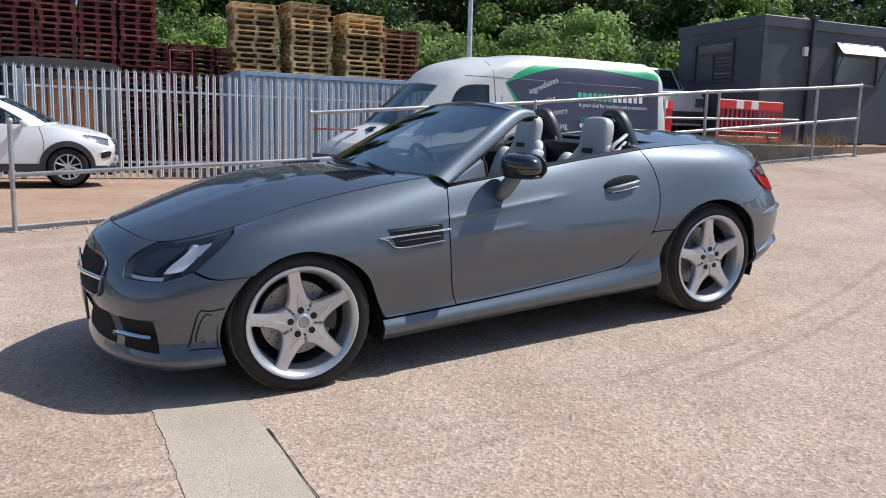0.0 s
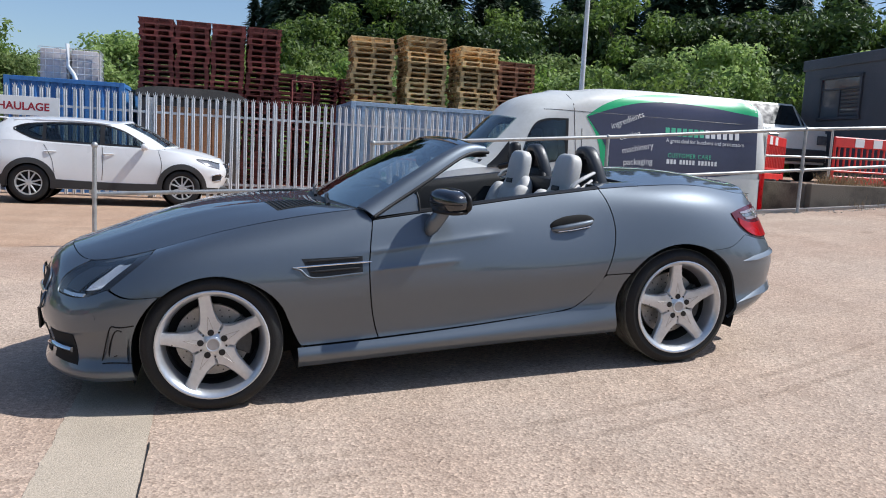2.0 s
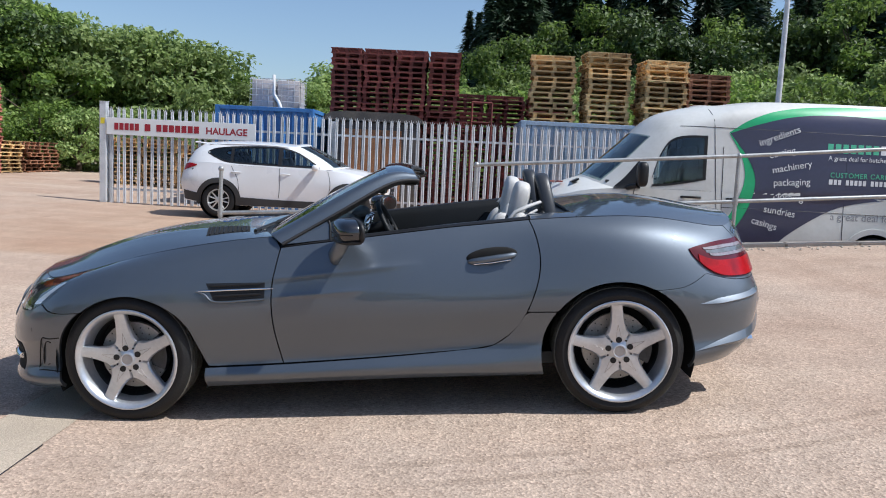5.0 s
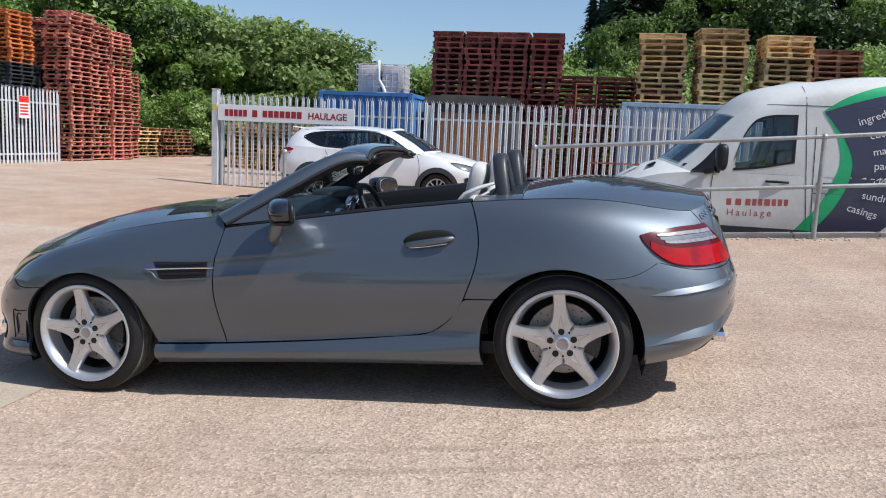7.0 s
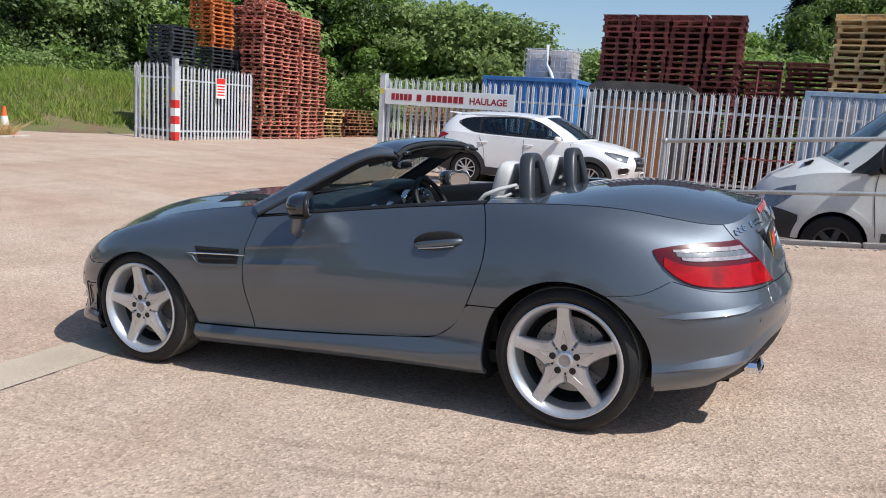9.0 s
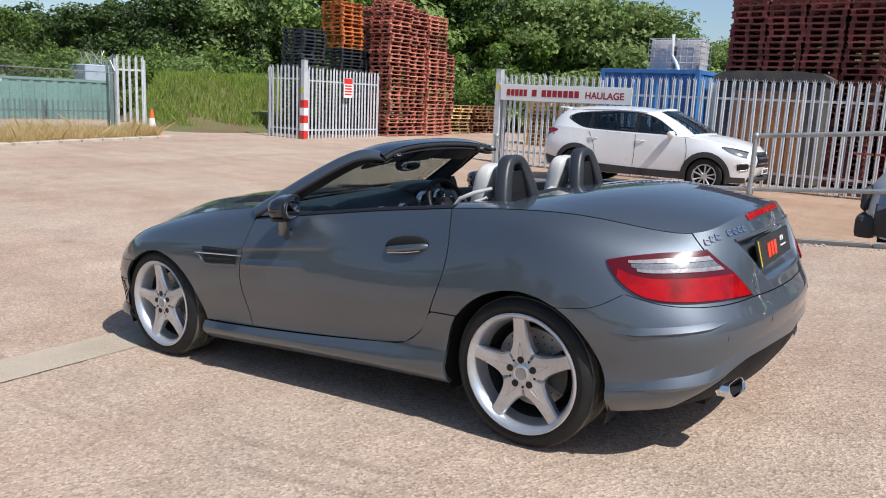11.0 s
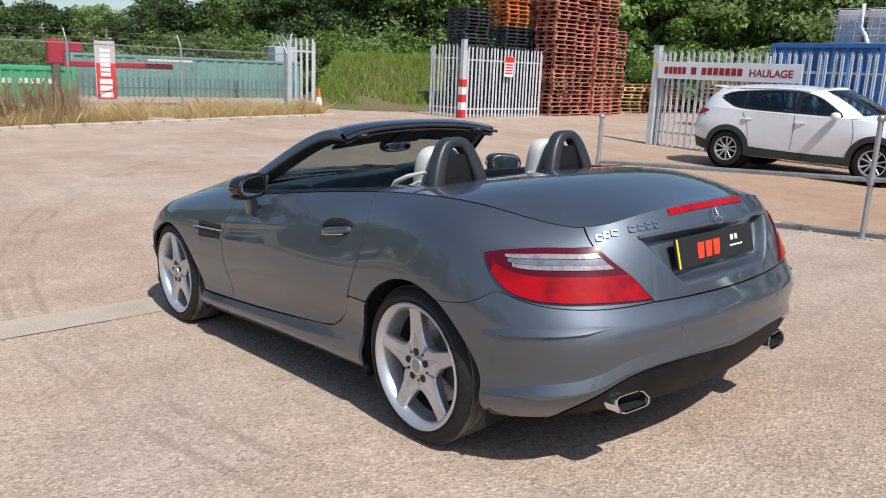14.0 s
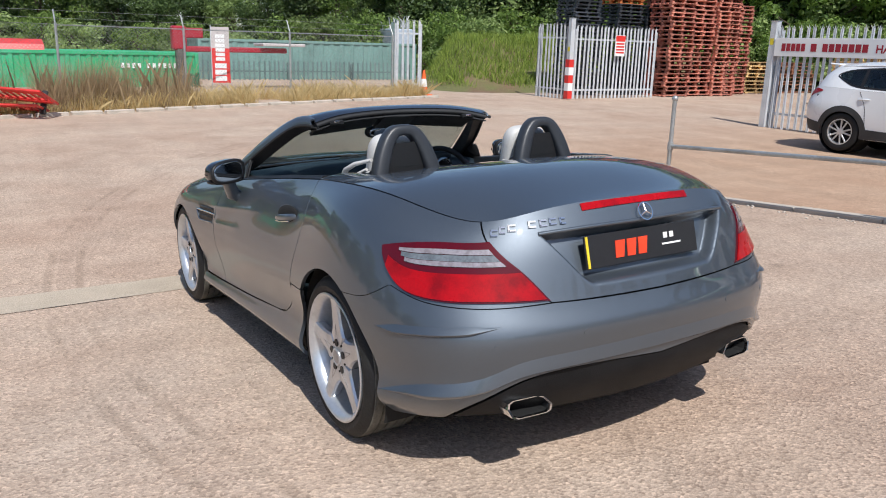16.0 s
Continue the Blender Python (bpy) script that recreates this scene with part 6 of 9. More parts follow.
    crown = 0.050 * np.sin(math.pi * np.clip(t[:, :, 0], 0, 1)) ** 0.8 * (1 - np.abs(sy)[None] ** 2.4)
    crease = 0.006 * np.exp(-((np.abs(sy)[None] - 0.52) / 0.07) ** 2) * np.sin(math.pi * t[:, :, 0])
    g[..., 2] += crown + crease
    part_of("bonnet", mesh_from("bonnet", *sheet(g, -grid_normals(g) if grid_normals(g)[20, 20, 2] < 0 else grid_normals(g), gap=0.002, flange=0.014)), PAINT, car, smooth=38)
    def hood_z(x, y):
        d = (g[..., 0] - x) ** 2 + (g[..., 1] - y) ** 2
        near = np.argsort(d.ravel())[:4]
        w = 1 / (d.ravel()[near] + 1e-7)
        return float((g.reshape(-1, 3)[near, 2] * w).sum() / w.sum())
    for m in (-1, 1):
        front_line, rear_line = ((-.93, .36), (-.88, .57)), ((-.71, .33), (-.66, .52))

        def vent_at(a, b, lift):
            p, q = [f + (r - f) * a for f, r in zip(front_line[0], rear_line[0])], [f + (r - f) * a for f, r in zip(front_line[1], rear_line[1])]
            x, y = p[0] + (q[0] - p[0]) * b, m * (p[1] + (q[1] - p[1]) * b)
            return (x, y, hood_z(x, y) + lift)
        grid = np.array([[vent_at(a, b, .0025) for b in np.linspace(0, 1, 7)] for a in np.linspace(0, 1, 9)])
        vent = patch("bonnet_vent", grid if grid_normals(grid)[4, 3, 2] > 0 else grid[:, ::-1], BLACKGAP, car, "black slatted bonnet vent", 0.004)
        for a in np.linspace(.08, .92, 9):
            bm = bmesh.new()
            sweep(bm, [vent_at(a, b, .0045) for b in np.linspace(.04, .96, 7)], 0.0032, seg=6)
            part("slat", bm, TRIM, vent, smooth=50)
    # boot lid
    back = skin(even(along(u_lid, end), 20))
    back = np.concatenate([back, back[-2::-1] * [1, -1, 1]])
    fr = np.array([(1.03, .725, .970), (1.012, .5, .985), (1.006, .25, .992), (1.004, 0, .994)])
    fr = spline([0, 1, 2, 3], fr, np.linspace(0, 3, 20))
    fr = np.concatenate([fr, fr[-2::-1] * [1, -1, 1]])
    sd = skin(even(along(u_at(1.03), u_lid), 40))
    fr[0], fr[-1] = sd[0], sd[0] * [1, -1, 1]
    nd = sd * [1, -1, 1]
    g2 = (1 - t) * fr[None] + t * back[None] + (1 - s) * sd[:, None] + s * nd[:, None] - ((1 - s) * (1 - t) * fr[0] + s * (1 - t) * fr[-1] + (1 - s) * t * back[0] + s * t * back[-1])
    g2[..., 2] += 0.030 * np.sin(math.pi * t[:, :, 0]) ** 0.9 * (1 - np.abs(sy)[None] ** 2.2)
    k2 = grid_normals(g2)
    if k2[20, 20, 2] < 0:
        k2 = -k2
    part_of("boot_lid", mesh_from("boot_lid", *sheet(g2, k2, gap=0.002, flange=0.014, sides=(1, 1, 0, 1))), PAINT, car, smooth=38)
    return doors


def skin_box(points, offset, mat, car, name, label="", thick=0.006, both=True, nu=14, nv=6):
    """A small plate that lies on the skin over four corners (x, y, z), on both sides or across."""
    c = side(points)
    lines = (bent(np.array([c[0], c[1]])), bent(np.array([c[1], c[2]])), bent(np.array([c[3], c[2]])), bent(np.array([c[0], c[3]])))
    uv = coons(*lines, nu, nv)
    g, k = skin(uv), skin_normal(uv)
    out = []
    for way in (("near", None) if both else ("both",)):
        out.append(part_of(name, mesh_from(name, *sheet(g, k, gap=0, flange=thick + offset, offset=offset), way), mat, car, label, smooth=38))
    return out


def build_wheel(name, m, car, r, width):
    hub = part(name, bmesh.new(), ALLOY, car)
    hub.matrix_local = m
    rim = 0.252
    w = width / 2
    bm = bmesh.new()
    lathe(bm, [(rim - 0.004, -w + 0.004), (rim + 0.010, -w - 0.002), (rim + 0.028, -w - 0.006), (r - 0.030, -w - 0.003), (r - 0.012, -w + 0.008), (r - 0.003, -w + 0.022)], 72)
    lathe(bm, [(r - 0.003, w - 0.022), (r - 0.012, w - 0.008), (r - 0.035, w), (rim, w - 0.004)], 72)
    fasten(bm)
    part("tyre", bm, TYRE, hub, "black low-profile road tyre", smooth=35)
    bm = bmesh.new()
    prof, ribs = [(r - 0.003, -w + 0.022)], 5
    pitch = (width - 0.044) / ribs
    for i in range(ribs):
        y = -w + 0.022 + i * pitch
        prof += [(r, y + 0.003), (r, y + pitch - 0.006)] + ([(r - 0.008, y + pitch - 0.004), (r - 0.008, y + pitch + 0.001)] if i < ribs - 1 else [])
    prof.append((r - 0.003, w - 0.022))
    lathe(bm, prof, 72)
    part("tread", bm, TREAD, hub, "dusty grooved tyre tread", smooth=30)
    bm = bmesh.new()
    for i in range(84):
        a = i * math.tau / 84
        for y0, sway, long in ((-w + 0.041, 12, 0.034), (w - 0.041, -12, 0.034), (0.0, 28, 0.03)):
            mm = Matrix.Rotation(-a, 4, "Y") @ Matrix.Translation((r - 0.0036, y0, 0)) @ Matrix.Rotation(radians(sway), 4, "X")
            box(bm, (0, 0, 0), (0.006, long, 0.0028), mm)
    fasten(bm)
    part("tread_groove", bm, BLACKGAP, hub)
    bm = bmesh.new()
    lathe(bm, [(rim - 0.002, -w + 0.012), (rim + 0.003, -w - 0.006), (rim - 0.003, -w - 0.009), (rim - 0.010, -w - 0.006), (rim - 0.014, -w - 0.002), (0.230, -w + 0.007), (0.223, -w + 0.022), (0.210, -w + 0.085)], 72)
    part("rim", bm, ALLOY, hub, "silver alloy rim", smooth=25)
    # silver like the rim, but coloured dark to stand for the shade inside
    bm = bmesh.new()
    lathe(bm, [(0.210, -w + 0.085), (0.204, w - 0.03), (rim - 0.02, w), (rim, w)], 60)
    part("barrel", bm, ALLOY_D, hub, "inside of the silver rim, its shade put into a dark colour", smooth=35)
    y_out = -w + 0.004
    for i in range(5):
        bm = bmesh.new()
        a = math.radians(90 + 72 * i)
        ca, sa = math.cos(a), math.sin(a)
        rings = []
        for rr, half, yy, dep in ((0.030, 0.0215, 0.013, 0.05), (0.060, 0.0433, 0.012, 0.05), (0.0825, 0.0598, 0.012, 0.05), (0.092, 0.0530, 0.012, 0.048), (0.105, 0.0455, 0.012, 0.046), (0.125, 0.0395, 0.012, 0.044), (0.15, 0.0350, 0.011, 0.042), (0.18, 0.0315, 0.010, 0.04), (0.205, 0.0295, 0.009, 0.038), (0.220, 0.0300, 0.008, 0.036), (0.230, 0.0330, 0.006, 0.030), (0.237, 0.0375, 0.003, 0.024)):
            c = []
            for t, dy in ((-half * 0.9, dep), (-half, 0.010), (-half * 0.84, 0.0), (-half * 0.3, -0.003), (half * 0.3, -0.003), (half * 0.84, 0.0), (half, 0.010), (half * 0.9, dep)):
                c.append(bm.verts.new((rr * ca - t * sa, y_out + yy + dy, rr * sa + t * ca)))
            rings.append(c)
        for c0, c1 in zip(rings, rings[1:]):
            for k in range(7):
                bm.faces.new((c0[k], c0[k + 1], c1[k + 1], c1[k]))
            bm.faces.new((c0[7], c0[0], c1[0], c1[7]))
        bm.faces.new(rings[-1])
        part("spoke", bm, ALLOY, hub, smooth=28)
        bm = bmesh.new()
        tip = (0.132 * ca, y_out + 0.0085, 0.132 * sa)
        for t in (-0.0125, 0.0125):
            tube(bm, (0.068 * ca - t * sa, y_out + 0.0088, 0.068 * sa + t * ca), tip, 0.0010, seg=5)
        part("spoke_groove", bm, CAP_FACE, hub)
        bm = bmesh.new()
        tube(bm, (0.056 * ca, y_out + 0.006, 0.056 * sa), (0.056 * ca, y_out + 0.03, 0.056 * sa), 0.0150, seg=14)
        part("wheel_bolt", bm, TRIM, hub, smooth=40)
        bm = bmesh.new()
        b = a + math.radians(36)
        tube(bm, (0.060 * math.cos(b), y_out + 0.009, 0.060 * math.sin(b)), (0.060 * math.cos(b), y_out + 0.03, 0.060 * math.sin(b)), 0.0045, seg=10)
        part("hub_hole", bm, TRIM, hub)
    bm = bmesh.new()
    lathe(bm, [(0.0005, y_out + 0.002), (0.034, y_out + 0.004), (0.042, y_out + 0.010), (0.072, y_out + 0.016), (0.076, y_out + 0.03), (0.06, y_out + 0.07)], 40)
    part("hub", bm, ALLOY, hub, smooth=35)
    bm = bmesh.new()
    lathe(bm, [(0.026, y_out + 0.001), (0.030, y_out - 0.001), (0.036, y_out + 0.002), (0.038, y_out + 0.012)], 36)
    cap = part("centre_cap", bm, ALLOY, hub, "silver wheel centre cap with a grey face", smooth=35)
    bm = bmesh.new()
    lathe(bm, [(0.0005, y_out + 0.0005), (0.027, y_out + 0.001)], 30)
    part("cap_face", bm, CAP_FACE, cap, smooth=35)
    bm = bmesh.new()
    lathe(bm, [(0.0005, 0.01), (0.07, 0.01), (0.075, -0.01), (0.168, -0.01), (0.168, 0.016), (0.07, 0.016)], 56)
    part("brake_disc", bm, DISC, hub, smooth=35)
    bm = bmesh.new()
    for i in range(48):
        a = i * math.tau / 48
        rr = 0.105 + 0.05 * ((i * 7) % 5) / 4
        tube(bm, (rr * math.cos(a), -0.0112, rr * math.sin(a)), (rr * math.cos(a), -0.008, rr * math.sin(a)), 0.0038, seg=6)
    fasten(bm)
    part("disc_holes", bm, BLACKGAP, hub)
    bm = bmesh.new()
    prism(bm, [(0.075 * math.cos(a), 0.075 * math.sin(a)) for a in np.linspace(-0.55, 0.55, 8)] + [(0.175 * math.cos(a), 0.175 * math.sin(a)) for a in np.linspace(0.55, -0.55, 8)], 0.05, Matrix.Translation((0, -0.045, 0)))
    part("caliper", bm, ALLOY_D, hub)
    bm = bmesh.new()
    lathe(bm, [(0.0005, w - 0.06), (rim - 0.03, w - 0.06)], 40)
    part("backing", bm, BLACKGAP, hub)
    return hub


def patch(name, grid, mat, parent, label="", thick=0.006, smooth=38):
    """A curved sheet from a grid of points, given a thickness."""
    g = np.array(grid, float)
    k = grid_normals(g)
    nv, nu = g.shape[:2]
    idx = np.arange(nv * nu).reshape(nv, nu)
    v = np.concatenate([g.reshape(-1, 3), (g - k * thick).reshape(-1, 3)])
    o = nv * nu
    f = [(idx[j, i], idx[j, i + 1], idx[j + 1, i + 1], idx[j + 1, i]) for j in range(nv - 1) for i in range(nu - 1)]
    f += [tuple(q + o for q in q4[::-1]) for q4 in f]
    ring = list(idx[0]) + list(idx[1:, -1]) + list(idx[-1, -2::-1]) + list(idx[-2:0:-1, 0])
    f += [(ring[i], ring[(i + 1) % len(ring)], ring[(i + 1) % len(ring)] + o, ring[i] + o) for i in range(len(ring))]
    return part_of(name, mesh_from(name, v, [tuple(int(q) for q in x) for x in f]), mat, parent, label, smooth)


def ruled(a, b, n, bulge=(0, 0, 0)):
    a, b = np.array(a, float), np.array(b, float)
    t = np.linspace(0, 1, n)[:, None, None]
    return (1 - t) * a[None] + t * b[None] + np.sin(math.pi * t) * np.array(bulge)


def line3(points, n):
    p = np.array(points, float)
    return spline(np.arange(len(p)), p, np.linspace(0, len(p) - 1, n))


def blob(bm, at, size, m=None, seg=(20, 12), square=1.0):
    """A cushion: a ball with squared-off sides."""
    r = bmesh.ops.create_uvsphere(bm, u_segments=seg[0], v_segments=seg[1], radius=1.0)
    for v in r["verts"]:
        c = Vector([math.copysign(abs(q) ** square, q) for q in v.co])
        v.co = Matrix.Translation(at) @ (m or Matrix()) @ Vector((c.x * size[0], c.y * size[1], c.z * size[2]))


def ridge(name, points, high, proud, car, s, close):
    """A pressed ridge: a facet that looks up, over a short undercut."""
    n = len(points) * 6
    uv = bent(side(points), 8)
    uv = even(uv, n)
    p, k = skin(uv), skin_normal(uv)
    up = skin(np.clip(uv + [0, .01], 0, [U_KNOTS[-1], 1])) - p
    up /= np.linalg.norm(up, axis=-1)[:, None]
    f = np.array([min(1, .08 + 4.5 * min(i, (n - 1 - i) if close else n) / n) for i in range(n)])[:, None]
    g = np.stack([p + up * high * .6 * f - k * .002, p + up * high * .1 * f + k * proud * .55 * f, p - up * high * .35 * f + k * proud * f, p - up * high * .45 * f + k * proud * .75 * f, p - up * high * .62 * f - k * .003])
    idx = np.arange(g.shape[0] * n).reshape(g.shape[0], n)
    faces = [(idx[j, i], idx[j, i + 1], idx[j + 1, i + 1], idx[j + 1, i]) for j in range(g.shape[0] - 1) for i in range(n - 1)]
    return part_of(name, mesh_from(name, (g * [1, s, 1]).reshape(-1, 3), [tuple(int(q) for q in x) for x in faces]), PAINT, car, smooth=25)


HOOP = material("satin_black_hoop_cover", (0.030, 0.033, 0.039), 0.42, 0, 0.12, 5, 120, 0.1, 200)


def build_car():
    m = Matrix.Translation((0.021, 0, 0.0205)) @ Matrix(((0.99749, 0, -0.0708, 0), (-0.0016, 0.99976, -0.0219, 0), (0.0708, 0.0220, 0.99725, 0), (0, 0, 0, 1)))
    car = thing("convertible_car", "grey metallic two-seat convertible with its roof folded away", "car", m)
    doors = build_body(car)
    # wheels
    for x, r, w, yc in ((-1.215, 0.318, 0.225, 0.760), (1.215, 0.317, 0.245, 0.752)):
        build_wheel("wheel", pose(x, -yc, r, 0, -7 if x < 0 else -3, 0), car, r, w)
        build_wheel("wheel", pose(x, yc, r, 0, 20, 180), car, r, w)
    for cx, cz in ((-1.2, .285), (1.207, .30)):
        for sgn in (-1, 1):
            bm = bmesh.new()
            k, r0 = 28, 0.385
            arcs = [[bm.verts.new((cx + r0 * math.cos(a), sgn * y, cz + r0 * math.sin(a))) for a in np.linspace(-0.35, math.pi + 0.35, k)] for y in (0.845, 0.50)]
            for i in range(k - 1):
                bm.faces.new((arcs[0][i], arcs[0][i + 1], arcs[1][i + 1], arcs[1][i]))
            bm.faces.new(arcs[1])
            part("wheel_arch_liner", bm, BLACKGAP, car, smooth=50)
    bm = bmesh.new()
    box(bm, (0.0, 0, 0.2), (1.55, 1.56, 0.05))
    box(bm, (-1.5, 0, 0.2), (0.8, 1.0, 0.05))
    box(bm, (1.4, 0, 0.22), (0.9, 1.0, 0.05))
    part("floor_pan", bm, BLACKGAP, car)
    bm = bmesh.new()
    box(bm, (-1.15, 0, 0.42), (0.9, 0.9, 0.4))
    box(bm, (1.4, 0, 0.5), (0.8, 0.9, 0.4))
    fasten(bm)
    part("bulkheads", bm, BLACKGAP, car, "dark engine and boot bays")
    # windscreen, pillars and header
    base = line3([(-.50, -.685, .905), (-.555, -.45, .908), (-.59, -.2, .908), (-.60, 0, .908), (-.59, .2, .908), (-.555, .45, .908), (-.50, .685, .905)], 31)
    topl = line3([(.085, -.515, 1.190), (.06, -.35, 1.213), (.045, -.15, 1.222), (.04, 0, 1.223), (.045, .15, 1.222), (.06, .35, 1.213), (.085, .515, 1.190)], 31)
    g = ruled(base, topl, 17, (-.006, 0, .008))
    post = [line3([(-.505, s * .698, .903), (-.36, s * .664, .980), (-.14, s * .606, 1.096), (.08, s * .524, 1.190)], 17) for s in (-1, 1)]
    share = np.linspace(-1, 1, 31)[None, :, None]
    g = g + (post[0] - g[:, 0])[:, None] * np.clip(-share, 0, 1) ** 3 + (post[1] - g[:, -1])[:, None] * np.clip(share, 0, 1) ** 3
    ws = patch("windscreen", g, GLASS, car, "curved clear windscreen", 0.005)
    ws.visible_shadow = False
    lip = line3([(-.49, -.70, .897), (-.58, -.50, .898), (-.65, -.25, .899), (-.67, 0, .899), (-.65, .25, .899), (-.58, .50, .898), (-.49, .70, .897)], 31)
    patch("cowl_panel", ruled(lip, base + np.array((.01, 0, -.006)), 4), TRIM, car, "black slotted cowl panel below the windscreen", 0.006)
    for y0, y1 in ((-.55, .02), (-.02, .58)):
        bm = bmesh.new()
        sweep(bm, [(-.625, y0, .912), (-.60, (y0 + y1) / 2, .924), (-.545, y1, .932)], [.010, .007, .004], seg=8)
        wiper = part("wiper", bm, TRIM, car, "black windscreen wiper", smooth=50)
        bm = bmesh.new()
        sweep(bm, [(-.610, y0 + .06, .914), (-.592, (y0 + y1) / 2 + .05, .919), (-.56, y1 + .05, .927)], .005, seg=6)
        part("blade", bm, RUBBER, wiper, smooth=50)
    hd = line3([(.225, -.505, 1.168), (.195, -.35, 1.200), (.175, -.15, 1.214), (.17, 0, 1.217), (.175, .15, 1.214), (.195, .35, 1.200), (.225, .505, 1.168)], 31)
    patch("header_rail", ruled(topl + np.array((-.008, 0, .003)), hd, 6, (0, 0, .012)), GLOSS_BLACK, car, "glossy black header rail above the windscreen", 0.006)
    patch("header_trim", ruled(topl + np.array((0, 0, -.018)), hd + np.array((.012, 0, -.034)), 5, (0, 0, -.02)), RUBBER, car, "black inner header trim", 0.006)
    bm = bmesh.new()
    sweep(bm, [(p + np.array((.004, 0, -.012))).tolist() for p in hd], 0.014, flat=0.9)
    part("roof_seal", bm, RUBBER, car, smooth=50)
    for s in (-1, 1):
        f = line3([(-.505, s * .708, .905), (-.36, s * .672, .980), (-.14, s * .612, 1.097), (.08, s * .532, 1.192), (.21, s * .500, 1.182)], 26)
        o = line3([(-.44, s * .775, .868), (-.295, s * .722, .945), (-.09, s * .655, 1.055), (.10, s * .575, 1.150), (.235, s * .525, 1.158)], 26)
        i = line3([(-.43, s * .735, .86), (-.28, s * .665, .93), (-.085, s * .595, 1.035), (.09, s * .515, 1.128), (.23, s * .475, 1.14)], 26)
        g = ruled(f, o, 6, (-0.004, s * 0.012, 0.010))
        patch("windscreen_pillar", g, PAINT, car, "grey windscreen pillar", 0.008)
        patch("pillar_trim", ruled(o - np.array((0, s * .002, .002)), i, 4), RUBBER, car, "black inner pillar trim", 0.006)
        patch("pillar_lining", ruled(i, f - np.array((.0, s * .02, .03)), 4), RUBBER, car, "black pillar lining", 0.004)
        bm = bmesh.new()
        sweep(bm, [(p + np.array((.004, s * .004, -.002))).tolist() for p in o], 0.009)
        part("pillar_seal", bm, RUBBER, car, smooth=50)
        # quarter light in front of the mirror
        bm = bmesh.new()
        q = [bm.verts.new(v) for v in ((-.425, s * .772, .866), (-.205, s * .750, .884), (-.205, s * .725, .960), (-.222, s * .714, .968))]
        bm.faces.new(q)
        thicken(bm, 0.008)
        part("mirror_triangle", bm, PAINT, car)
        bm = bmesh.new()
        q = [bm.verts.new(v) for v in ((-.43, s * .752, .862), (-.20, s * .745, .882), (-.20, s * .718, .965), (-.222, s * .702, .972), (-.28, s * .690, .940))]
        bm.faces.new(q)
        thicken(bm, 0.008)
        part("triangle_lining", bm, RUBBER, car, "black lining inside the mirror triangle")
        bm = bmesh.new()
        sweep(bm, [(-.200, s * .750, .880), (-.200, s * .732, .94), (-.208, s * .716, .972)], 0.006)
        part("quarter_light_post", bm, TRIM, car, smooth=50)
        # waist line
        b0 = skin(even(bent(side([(-.444, .850), (-.2, .874), (.1, .903), (.38, .929), (.6, .945), (.79, .959)])), 40)) * [1, s, 1]
        b1 = b0 + np.array((0, -s * .055, .006))
        b2 = b0 + np.array((0, -s * .085, -.03))
        patch("waist_trim", ruled(b0 + np.array((0, -s * .003, .002)), b1, 4, (0, 0, .010)), TRIM, car, "black waist trim along the door", 0.006)
        patch("door_card", np.concatenate([ruled(b1, b2, 3), ruled(b2, b2 + np.array((0, -s * .02, -.5)), 4)[1:]]), LEATHER_B, car, "black leather door card", 0.01)
        c0 = skin(even(along(u_at(.80), u_at(1.027)), 12)) * [1, s, 1]
        patch("rear_deck_side", ruled(c0, c0 * [1, .0, 1] + np.array((0, s * .56, .012)), 6, (0, 0, .008)), PAINT, car, thick=0.006)
        # outside mirror
        turn = Matrix.Rotation(radians(-26 * s), 4, "Z")
        at = Vector((-.080, s * .886, .938))

        def shell(size, cut, shift=(0, 0, 0), sq=0.7, seg=(30, 18)):
            bm = bmesh.new()
            blob(bm, (0, 0, 0), size, None, seg, sq)
            for v in bm.verts:
                v.co.x = min(v.co.x, cut)
                v.co.z -= 0.10 * v.co.y * s * (1 if v.co.z > 0 else 0.2)
            bm.transform(Matrix.Translation(at + Vector(shift)) @ turn)
            return bm
        mir = part("door_mirror", shell((.080, .106, .059), .030), GLOSS_BLACK, car, "glossy dark door mirror with an indicator strip on a grey foot", smooth=50)
        part("mirror_bezel", shell((.02, .107, .060), .012, (.028, 0, 0)), TRIM, mir, smooth=40)
        part("mirror_glass", shell((.012, .094, .049), .006, (.037, 0, 0)), MIRRORM, mir, smooth=30)
        part("mirror_skirt", shell((.074, .101, .018), .02, (.002, 0, -.045)), TRIM, mir, smooth=40)
        part("indicator", shell((.0805, .1075, .008), -.02, (-.0015, 0, -.006)), TRIM, mir, "dark mirror indicator strip", smooth=40)
        bm = bmesh.new()
        sweep(bm, [(-.17, s * .808, .790), (-.165, s * .840, .815), (-.135, s * .858, .858), (-.11, s * .878, .900)], [.026, .034, .032, .030], seg=14, flat=1.2)
        part("mirror_arm", bm, PAINT, mir, smooth=50)
        # door handle in its dish
        bm = bmesh.new()
        blob(bm, (.60, s * .809, .786), (.128, .016, .049), Matrix.Rotation(radians(-6), 4, "Y"), (32, 16), 0.9)
        # body-coloured dish drawn black: the dark reflection in it is put into colour
        dish = part("handle_dish", bm, BLACKGAP, car, "recess behind the door handle, its dark reflection put into black", smooth=40)
        bm = bmesh.new()
        pts = [(.485, s * .814, .766), (.52, s * .828, .770), (.60, s * .833, .781), (.68, s * .827, .792), (.715, s * .808, .797)]
